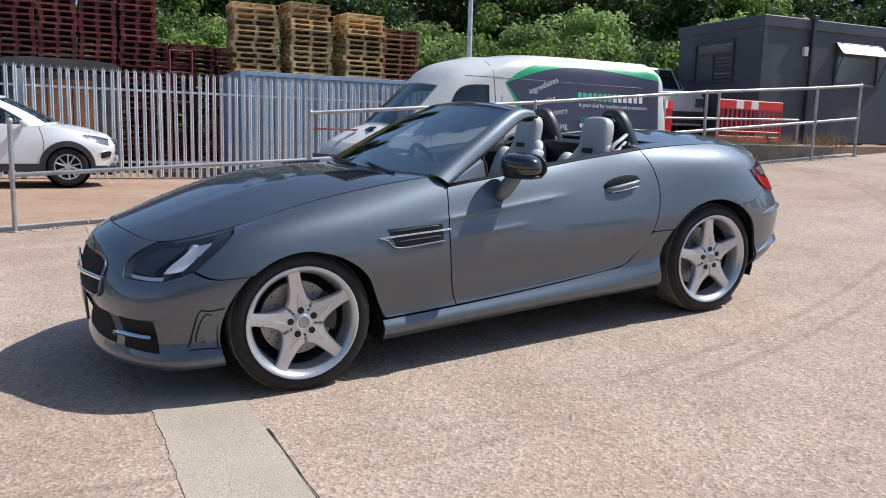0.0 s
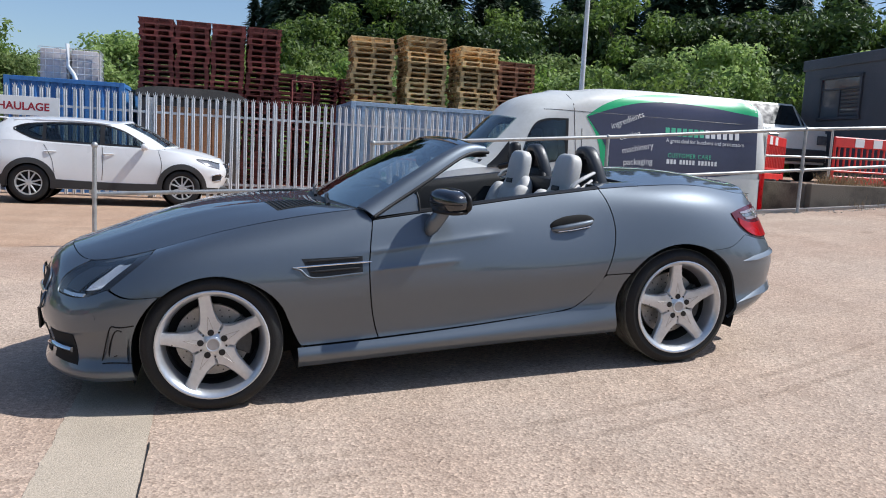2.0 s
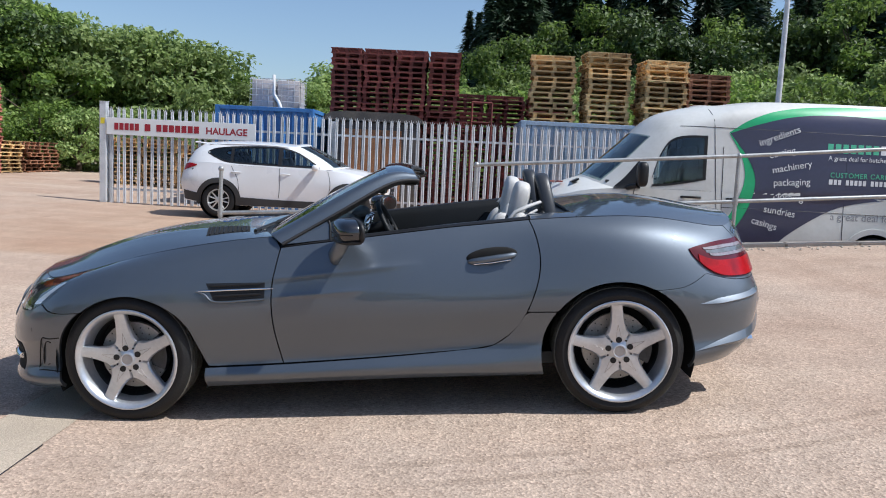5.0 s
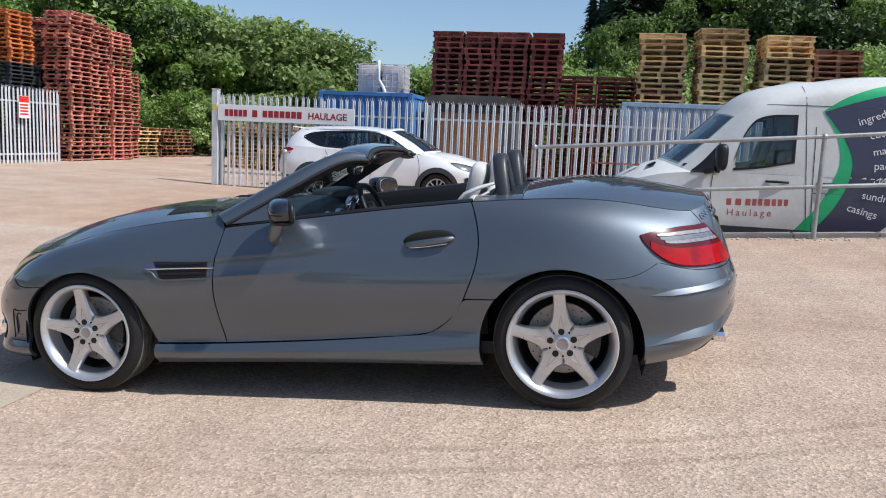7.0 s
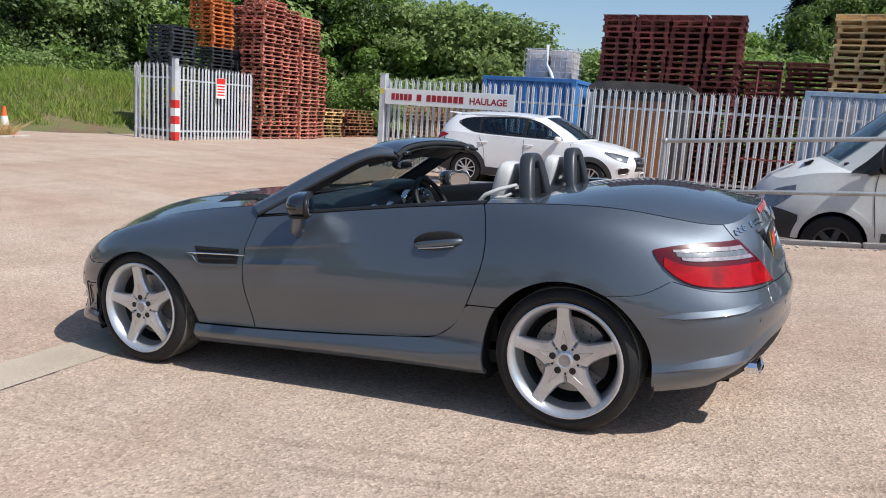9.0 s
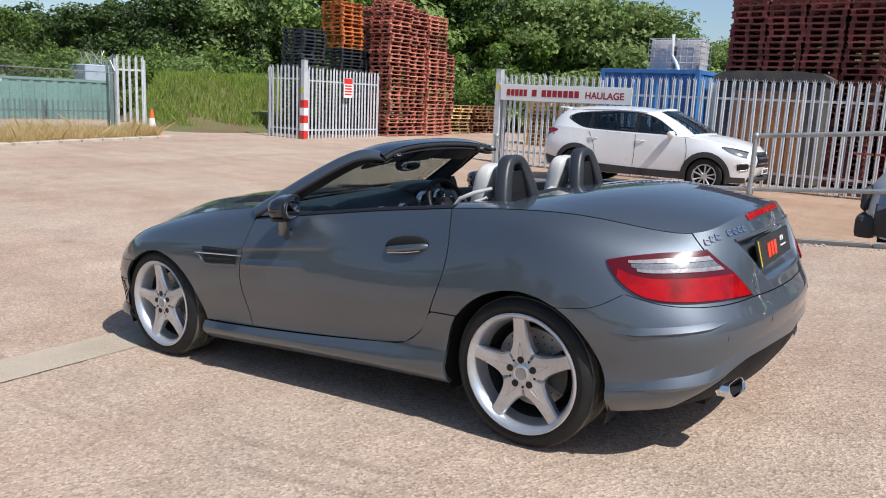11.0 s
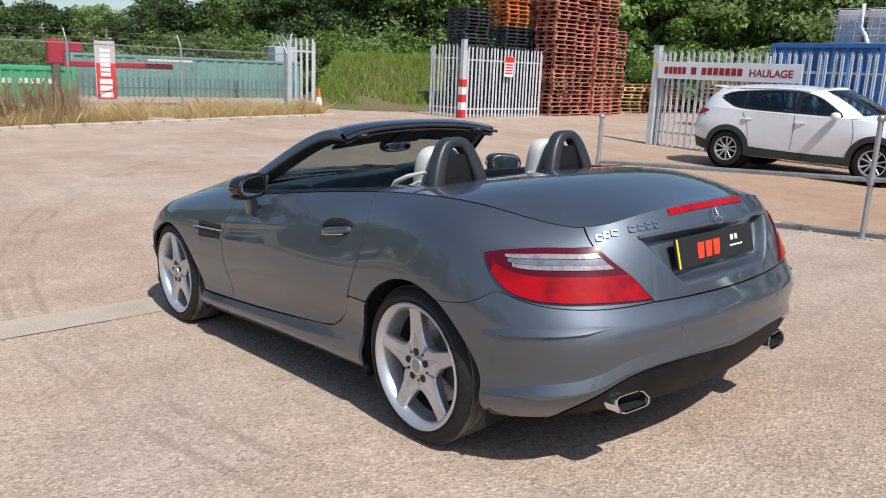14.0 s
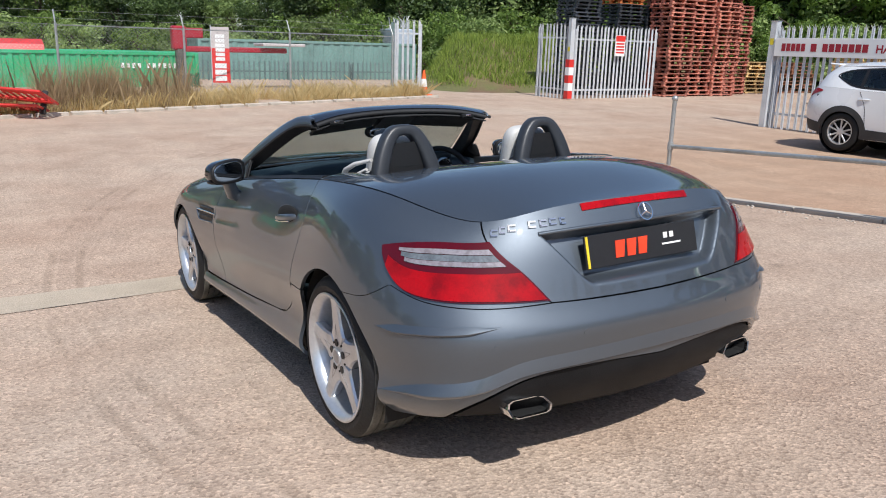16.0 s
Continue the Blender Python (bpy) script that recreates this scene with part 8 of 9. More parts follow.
PRINT_W = material("white_print", (0.75, 0.75, 0.76), 0.4)
PRINT_G = material("grey_print", (0.30, 0.30, 0.31), 0.4)
PRINT_R = material("faded_red_print", (0.42, 0.10, 0.09), 0.5)
HEADGLASS = material("headlight_glass", (0.20, 0.21, 0.23), 0.1, 0.4, 0.3, 12, 60, coat=1.0)


class Hull:
    """Half of a body as a net of lines, each from the middle of the nose round the flank to the middle of the tail."""

    def __init__(self, lines, nu=420, nv=90):
        p = np.array(lines, float)
        step = np.linalg.norm(np.diff(p, axis=1), axis=-1).mean(0)
        ku = np.concatenate([[0], np.cumsum(step)])
        kv = np.concatenate([[0], np.cumsum(np.linalg.norm(np.diff(p[:, p.shape[1] // 2], axis=0), axis=-1))])
        self.ku, self.kv, self.nu, self.nv = ku, kv, nu, nv
        flip = np.array([1, -1, 1])
        kx = np.concatenate([-ku[2:0:-1], ku, 2 * ku[-1] - ku[-2:-4:-1]])
        rows = [spline(kx, np.concatenate([r[2:0:-1] * flip, r, r[-2:-4:-1] * flip]), np.linspace(0, ku[-1], nu)) for r in p]
        self.table = spline(kv, np.stack(rows), np.linspace(0, kv[-1], nv))

    def at(self, fu, fv):
        fu, fv = np.clip(fu, 0, self.nu - 1.001), np.clip(fv, 0, self.nv - 1.001)
        i, j = int(fu), int(fv)
        a, b, t = fu - i, fv - j, self.table
        return (t[j, i] * (1 - a) + t[j, i + 1] * a) * (1 - b) + (t[j + 1, i] * (1 - a) + t[j + 1, i + 1] * a) * b

    def find(self, x, z, y=None):
        t = self.table
        d = (t[..., 0] - x) ** 2 + (t[..., 2] - z) ** 2
        if y is not None:
            d = d + (t[..., 1] - abs(y)) ** 2
        j, i = np.unravel_index(np.argmin(d), d.shape)
        uv = np.array([float(i), float(j)])
        if y is None:
            for _ in range(5):
                f = (self.at(*uv) - np.array([x, 0, z]))[[0, 2]]
                jac = np.stack([(self.at(uv[0] + 1, uv[1]) - self.at(uv[0] - 1, uv[1]))[[0, 2]] / 2, (self.at(uv[0], uv[1] + 1) - self.at(uv[0], uv[1] - 1))[[0, 2]] / 2], 1)
                if abs(np.linalg.det(jac)) < 1e-9:
                    break
                uv = np.clip(uv - np.linalg.solve(jac, f), 0, [self.nu - 1.001, self.nv - 1.001])
        return uv

    def normal(self, uv):
        u, v = np.clip(uv, 1, [self.nu - 2.01, self.nv - 2.01])
        k = np.cross(self.at(u, v + 1) - self.at(u, v - 1), self.at(u + 1, v) - self.at(u - 1, v))
        k /= max(1e-9, np.linalg.norm(k))
        c = self.at(u, v) - self.table.mean((0, 1)) * [1, 0, 1]
        return k if k.dot(c) > 0 else -k

    def skin(self, x, z, off=0.0, s=-1, y=None):
        uv = self.find(x, z, y)
        p = self.at(*uv) + self.normal(uv) * off
        return (p[0], s * p[1], p[2])

    def y(self, x, z):
        return float(self.at(*self.find(x, z))[1])

    def body(self, name, mat, parent, drop=None, label="", holes=()):
        g = self.table
        idx = np.arange(self.nu * self.nv).reshape(self.nv, self.nu)
        c = (g[:-1, :-1] + g[1:, 1:]) / 2
        faces = [(idx[j, i], idx[j, i + 1], idx[j + 1, i + 1], idx[j + 1, i]) for j in range(self.nv - 1) for i in range(self.nu - 1) if not (drop and drop(c[j, i])) and not any(a < i / self.nu < b and d < j / self.nv < e for a, b, d, e in holes)]
        return part_of(name, mesh_from(name, g.reshape(-1, 3), [tuple(int(q) for q in f) for f in faces], "both"), mat, parent, label, smooth=45)

    def lid(self, name, mat, parent, crown, rows=12):
        """Closes the top with a crowned sheet."""
        t = self.table[-1]
        g = []
        for f in np.linspace(1, 0, rows):
            r = t * [1, f, 1]
            r[:, 2] += crown * (1 - f * f) * np.minimum(1, t[:, 1] / max(t[:, 1])) ** 0.7
            g.append(r)
        g = np.array(g)
        idx = np.arange(g.shape[0] * self.nu).reshape(g.shape[0], self.nu)
        faces = [(idx[j, i], idx[j, i + 1], idx[j + 1, i + 1], idx[j + 1, i]) for j in range(rows - 1) for i in range(self.nu - 1)]
        return part_of(name, mesh_from(name, g.reshape(-1, 3), [tuple(int(q) for q in f) for f in faces], "both"), mat, parent, smooth=45)

    def bonnet(self, name, mat, parent, base, x_end, front=1, rows=14, crown=0.03):
        """A sheet from the top line at the nose to the foot of the windscreen."""
        t = self.table[-1]
        t = t[(t[:, 0] > x_end) if front > 0 else (t[:, 0] < x_end)]
        b = line3(base, len(t))
        k = np.linspace(0, 1, rows)[:, None, None]
        g = t[None] * (1 - k) + b[None] * k
        yy = np.abs(g[..., 1]) / .9
        g[..., 2] += crown * np.sin(math.pi * k[..., 0]) * (1 - yy ** 2).clip(0, 1)
        idx = np.arange(rows * len(t)).reshape(rows, len(t))
        faces = [(idx[j, i], idx[j, i + 1], idx[j + 1, i + 1], idx[j + 1, i]) for j in range(rows - 1) for i in range(len(t) - 1)]
        return part_of(name, mesh_from(name, g.reshape(-1, 3), [tuple(int(q) for q in f) for f in faces], "both"), mat, parent, smooth=45)

    def band(self, name, x0, x1, low, high, mat, parent, off=0.004, label="", s=-1, nx=18, nz=8, thick=0.006):
        """A plate on the flank between two curves along x."""
        g = []
        for j in range(nz):
            g.append([])
            for i in range(nx):
                x = x0 + (x1 - x0) * i / (nx - 1)
                lo, hi = curve_at(low, x), curve_at(high, x)
                g[-1].append(self.skin(x, lo + (hi - lo) * j / (nz - 1), off, s))
        g = np.array(g)
        k = grid_normals(g)[nz // 2, nx // 2]
        return patch(name, g[:, ::-1] if k[1] * s < 0 else g, mat, parent, label, thick)

    def wrap(self, name, u0, u1, v0, v1, mat, parent, off=0.005, label="", nu=16, nv=12, both=True):
        """A plate over a stretch of the net (shares of its length and height), mirrored into one sheet across the middle."""
        rows = []
        for v in np.linspace(v0, v1, nv):
            half = [self.at(u * (self.nu - 1), v * (self.nv - 1)) + self.normal((u * (self.nu - 1), v * (self.nv - 1))) * off for u in np.linspace(u1, u0, nu)]
            rows.append([p for p in half] + [p * [1, -1, 1] for p in half[-2::-1]])
        g = np.array(rows)
        k = grid_normals(g)[nv // 2, nu]
        mid = g.mean((0, 1))
        out = mid - self.table.mean((0, 1)) * [1, 0, 1]
        return patch(name, g[:, ::-1] if k.dot(out) < 0 else g, mat, parent, label, 0.004)

    def share(self, x, z, y=None):
        return self.find(x, z, y)[0] / (self.nu - 1)

    def ring(self, name, cx, cz, r0, r1, a0, a1, mat, parent, off=0.012, s=-1, n=34):
        g = np.array([[self.skin(cx + r * math.cos(radians(a)), cz + r * math.sin(radians(a)), off, s) for a in np.linspace(a0, a1, n)] for r in (r0, (r0 + r1) / 2, r1)])
        k = grid_normals(g)[1, n // 2]
        return patch(name, g[:, ::-1] if k[1] * s < 0 else g, mat, parent, "", 0.03)


def plain_wheel(parent, m, r, rim, width, spokes, label="silver spoked road wheel", metal=None):
    metal = metal or ALLOY
    hub = part("wheel", bmesh.new(), metal, parent, label)
    hub.matrix_local = m
    w = width / 2
    bm = bmesh.new()
    lathe(bm, [(rim, -w + 0.01), (rim + 0.012, -w), (r - 0.03, -w), (r - 0.008, -w + 0.016), (r, -w + 0.04), (r, w - 0.04), (r - 0.02, w), (rim, w)], 40)
    part("tyre", bm, TYRE, hub, smooth=40)
    bm = bmesh.new()
    lathe(bm, [(rim + 0.004, -w + 0.004), (rim - 0.012, -w + 0.004), (rim - 0.02, -w + 0.03), (rim - 0.03, w)], 40)
    part("rim", bm, metal, hub, smooth=40)
    for i in range(spokes):
        bm = bmesh.new()
        a = i * math.tau / spokes
        box(bm, (rim * 0.52, -w + 0.03, 0), (rim * 0.94, 0.02, 0.03 if spokes > 6 else 0.07), bevel=0.006)
        bm.transform(Matrix.Rotation(a + 0.12 * (i % 2), 4, "Y"))
        part("spoke", bm, metal, hub)
    bm = bmesh.new()
    lathe(bm, [(0.0005, -w + 0.012), (0.05, -w + 0.014), (0.06, -w + 0.04)], 24)
    part("hub_cap", bm, metal, hub, smooth=40)
    bm = bmesh.new()
    lathe(bm, [(0.0005, -w + 0.07), (rim - 0.01, -w + 0.07)], 24)
    part("backing", bm, BLACKGAP, hub)
    return hub


def build_suv():
    car = thing("suv", "white family SUV with dark wheel arch cladding", "car", pose(-3.2, 12.27, -0.065, 0, 0, 2.2))
    low = Hull([
        [(2.10, 0, .24), (2.05, .4, .24), (1.92, .70, .24), (1.65, .84, .24), (1.335, .875, .25), (.9, .885, .25), (0, .885, .25), (-.9, .885, .25), (-1.335, .875, .26), (-1.75, .85, .28), (-2.05, .70, .32), (-2.15, .4, .35), (-2.18, 0, .36)],
        [(2.225, 0, .55), (2.175, .4, .55), (2.02, .72, .55), (1.72, .875, .55), (1.335, .915, .56), (.9, .91, .52), (0, .90, .50), (-.9, .91, .52), (-1.335, .922, .56), (-1.75, .893, .56), (-2.1, .74, .56), (-2.22, .4, .56), (-2.24, 0, .56)],
        [(2.215, 0, .80), (2.16, .4, .80), (2.01, .69, .80), (1.72, .86, .82), (1.335, .905, .84), (.9, .90, .85), (0, .895, .85), (-.9, .90, .86), (-1.335, .912, .88), (-1.75, .882, .88), (-2.08, .74, .88), (-2.2, .4, .88), (-2.22, 0, .88)],
        [(2.08, 0, .94), (2.03, .38, .94), (1.90, .62, .93), (1.65, .76, .97), (1.335, .82, 1.01), (.95, .855, 1.05), (0, .875, 1.06), (-.9, .88, 1.08), (-1.335, .875, 1.10), (-1.75, .82, 1.11), (-2.03, .66, 1.10), (-2.12, .35, 1.08), (-2.13, 0, 1.07)]])
    cab = Hull([
        [(1.28, 0, 1.12), (1.20, .4, 1.11), (1.08, .66, 1.09), (.88, .815, 1.06), (.5, .855, 1.058), (0, .872, 1.062), (-.9, .877, 1.082), (-1.35, .867, 1.102), (-1.75, .812, 1.112), (-2.02, .65, 1.10), (-2.11, .35, 1.08), (-2.12, 0, 1.07)],
        [(.86, 0, 1.355), (.80, .36, 1.35), (.70, .56, 1.33), (.52, .70, 1.30), (.25, .745, 1.31), (-.1, .755, 1.32), (-.9, .755, 1.33), (-1.35, .745, 1.33), (-1.68, .70, 1.33), (-1.90, .56, 1.33), (-1.99, .3, 1.33), (-2.0, 0, 1.33)],
        [(.42, 0, 1.555), (.36, .32, 1.55), (.26, .48, 1.535), (.10, .60, 1.51), (-.15, .635, 1.525), (-.45, .645, 1.535), (-.95, .64, 1.53), (-1.35, .63, 1.51), (-1.58, .59, 1.49), (-1.74, .48, 1.485), (-1.81, .26, 1.49), (-1.83, 0, 1.495)]])
    wheels = (-1.335, 1.335)
    low.body("body", WHITEPAINT, car, lambda c: any((c[0] - x) ** 2 + (c[2] - .35) ** 2 < .40 ** 2 for x in wheels), "white pressed steel body")
    low.bonnet("bonnet", WHITEPAINT, car, [(1.28, 0, 1.12), (1.20, .4, 1.11), (1.08, .66, 1.09), (.97, .80, 1.065), (.90, .86, 1.052)], .93)
    top = [(-1.62, 1.33), (-1.45, 1.405), (-1.2, 1.445), (-.8, 1.475), (-.3, 1.485), (.0, 1.46), (.25, 1.39), (.45, 1.285), (.72, 1.115)]
    sill = [(-1.62, 1.32), (-1.45, 1.235), (-1.25, 1.155), (-1.0, 1.125), (0, 1.10), (.72, 1.09)]

    def glazed(c):
        return c[1] > .45 and -1.56 < c[0] < .68 and curve_at(sill, c[0]) + .012 < c[2] < curve_at(top, c[0]) - .014
    u_ws, u_rw = cab.share(.80, 1.22, .62), cab.share(-2.0, 1.3, .45)
    cab.body("cabin", WHITEPAINT, car, glazed, holes=((-1, u_ws - .006, .07, .95), (u_rw + .006, 2, .27, .88)))
    cab.lid("roof", WHITEPAINT, car, .065)
    cab.wrap("windscreen", 0, u_ws, .05, .97, SUVGLASS, car, .006, "clear windscreen").visible_shadow = False
    cab.wrap("rear_window", u_rw, 1, .25, .9, PRIVACY, car, .006).visible_shadow = False
    bm = bmesh.new()
    box(bm, (-.45, 0, .96), (2.9, 1.66, .04))
    box(bm, (.86, 0, 1.03), (.36, 1.5, .12), bevel=.04, seg=2)
    fasten(bm)
    part("cabin_lining", bm, CABINLINE, car, "dark cabin floor and dashboard")
    for x, y in ((.0, -.38), (.0, .38), (-.95, -.42), (-.95, .0), (-.95, .42)):
        bm = bmesh.new()
        blob(bm, (x - .08, y, 1.08), (.09, .23, .20), Matrix.Rotation(radians(-14), 4, "Y"), (16, 10), .7)
        chair = part("seat_back", bm, CABINLINE, car, smooth=50)
        bm = bmesh.new()
        blob(bm, (x - .15, y, 1.345 if x > -.5 else 1.30), (.05, .12, .075), None, (14, 8), .75)
        part("headrest", bm, CABINLINE, chair, smooth=50)
    bm = bmesh.new()
    lathe(bm, [(.17, -.012), (.19, 0), (.17, .012), (.155, 0), (.17, -.012)], 28, Matrix.Translation((.52, .38, 1.06)) @ Matrix.Rotation(radians(90), 4, "Z") @ Matrix.Rotation(radians(-25), 4, "X"))
    part("steering_wheel", bm, CABINLINE, car, smooth=50)
    for s in (-1, 1):
        for x in wheels:
            low.ring("arch_cladding", x, .345, .362, .462, -14, 194, CLADDING, car, s=s)
            plain_wheel(car, pose(x, s * .80, .345, 0, 13, 0 if s < 0 else 180), .345, .226, .215, 10)
            bm = bmesh.new()
            lathe(bm, [(.39, -.08), (.39, .35), (.0005, .35)], 30, Matrix.Translation((x, s * .82 - (0 if s < 0 else .25), .35)))
            part("wheel_arch_liner", bm, BLACKGAP, car)
        low.band("sill_cladding", -.93, .93, [(-1, .255), (1, .255)], [(-1, .43), (0, .40), (1, .40)], CLADDING, car, 0.012, s=s)
        low.band("bumper_cladding", -2.08, -1.78, [(-2.2, .36), (-1.7, .29)], [(-2.2, .55), (-1.7, .47)], CLADDING, car, 0.010, s=s)
        low.band("front_skirt", 1.78, 2.02, [(1.7, .25), (2.1, .26)], [(1.7, .37), (2.1, .36)], CLADDING, car, 0.010, s=s)
        cab.band("window_trim", -1.60, .70, [(x, z - .020) for x, z in top], [(x, z + .006) for x, z in top], TRIM, car, 0.004, s=s, nx=50, nz=3)
        cab.band("waist_trim", -1.60, .72, [(x, z - .010) for x, z in sill], [(x, z + .020) for x, z in sill], TRIM, car, 0.004, s=s, nx=50, nz=3)
        cab.band("window_post", -.135, -.055, [(x, z + .01) for x, z in sill], [(x, z - .01) for x, z in top], TRIM, car, 0.005, s=s, nx=4)
        cab.band("window_post", -1.115, -1.055, [(x, z + .01) for x, z in sill], [(x, z - .01) for x, z in top], TRIM, car, 0.005, s=s, nx=4)
        for nm, x0, x1, mat in (("quarter_window", -1.56, -1.10, PRIVACY), ("rear_side_window", -1.06, -.13, PRIVACY), ("front_side_window", -.06, .66, SUVGLASS)):
            cab.band(nm, x0, x1, [(x, z + .010) for x, z in sill], [(x, z - .012) for x, z in top], mat, car, 0.002, s=s, nx=24).visible_shadow = False
        low.band("head_lamp", 1.60, 2.04, [(1.60, .895), (1.8, .80), (2.04, .73)], [(1.60, .915), (1.8, .895), (2.04, .84)], HEADGLASS, car, 0.006, "dark-rimmed swept-back head lamp", s=s)
        low.band("lamp_brow", 1.60, 2.04, [(1.60, .905), (1.8, .885), (2.04, .825)], [(1.60, .918), (1.8, .90), (2.04, .845)], TRIM, car, 0.010, s=s, nz=3)
        low.band("tail_lamp", -2.08, -1.80, [(-2.08, .93), (-1.95, .985), (-1.80, 1.04)], [(-2.08, 1.055), (-1.95, 1.085), (-1.80, 1.06)], LAMP_RED, car, 0.010, "red tail lamp", s=s)
        low.band("fog_lamp", 1.90, 2.07, [(1.86, .50), (2.09, .50)], [(1.86, .62), (2.09, .63)], TRIM, car, 0.006, s=s)
        bm = bmesh.new()
        sweep(bm, [low.skin(x, z, .012, s) for x, z in ((1.88, .60), (1.95, .63), (2.05, .635), (2.09, .60), (2.05, .52), (1.95, .50))], .010, seg=6)
        part("fog_surround", bm, CHROME, car, "chrome fog lamp surround", smooth=60)
        for x in (-.98, .02):
            bm = bmesh.new()
            sweep(bm, [low.skin(x - .1, .93, .004, s), low.skin(x, .935, .03, s), low.skin(x + .1, .935, .004, s)], [.010, .014, .010], seg=8)
            part("door_handle", bm, WHITEPAINT, car, smooth=60)
        for pts in ([(-.09, 1.05), (-.08, .7), (-.10, .44)], [(.90, 1.03), (.96, .75), (.90, .44)], [(-1.08, 1.06), (-.97, .85), (-.93, .7), (-.90, .46)]):
            bm = bmesh.new()
            sweep(bm, [low.skin(x, z, .0005, s) for x, z in line3([(p[0], p[1], 0) for p in pts], 14)[:, :2]], .004, seg=5)
            part("door_gap", bm, BLACKGAP, car)
        bm = bmesh.new()
        blob(bm, (.66, s * .99, 1.10), (.07, .105, .065), None, (20, 12), .75)
        mir = part("door_mirror", bm, WHITEPAINT, car, smooth=50)
        bm = bmesh.new()
        sweep(bm, [(.66, s * .84, 1.075), (.66, s * .92, 1.075)], .02, seg=8)
        part("mirror_arm", bm, TRIM, mir, smooth=50)
        bm = bmesh.new()
        sweep(bm, [cab.skin(x, z, .012, s) for x, z in ((-1.6, 1.475), (-1.2, 1.50), (-.6, 1.515), (-.2, 1.505), (.05, 1.48))], .008, seg=8)
        part("roof_rail", bm, WHITEPAINT, car, smooth=60)
    bm = bmesh.new()
    box(bm, (-1.84, 0, 1.515), (.20, 1.0, .03), Matrix.Rotation(radians(4), 4, "Y"), bevel=.012)
    part("roof_spoiler", bm, WHITEPAINT, car)
    grille = part("front_grille", bmesh.new(), TRIM, car, "dark slatted front grille")
    level = [low.find(2.2, z, .1)[1] / (low.nv - 1) for z in (.57, .63, .66, .71, .74, .79, .82, .86)]
    wide = low.share(2.13, .7, .44)
    low.wrap("grille_back", 0, wide, level[0], level[7], TRIM, grille, .004)
    for a, b in ((1, 2), (3, 4), (5, 6)):
        low.wrap("grille_bar", 0, wide * .94, level[a], level[b], CHROME, grille, .012, nv=4)
    bm = bmesh.new()
    lathe(bm, [(.0005, -.012), (.06, -.010), (.065, 0)], 24, Matrix.Translation((2.245, 0, .80)) @ Matrix.Rotation(radians(90), 4, "Z"))
    part("grille_badge", bm, CHROME, grille)
    bm = bmesh.new()
    box(bm, (2.245, 0, .48), (.02, .50, .11), bevel=.004)
    part("number_plate", bm, WHITE, car)
    bars([.05] * 6, .07, pose(2.256, -.21, .445, 0, 0, 90), TRIM, car, gap=.3, name="plate_bar")
    bm = bmesh.new()
    box(bm, (2.1, 0, .33), (.22, 1.1, .10), bevel=.03)
    part("lower_bumper", bm, CLADDING, car)
    bm = bmesh.new()
    box(bm, (0, 0, .30), (3.6, 1.5, .12))
    part("underbody", bm, BLACKGAP, car)


build_suv()


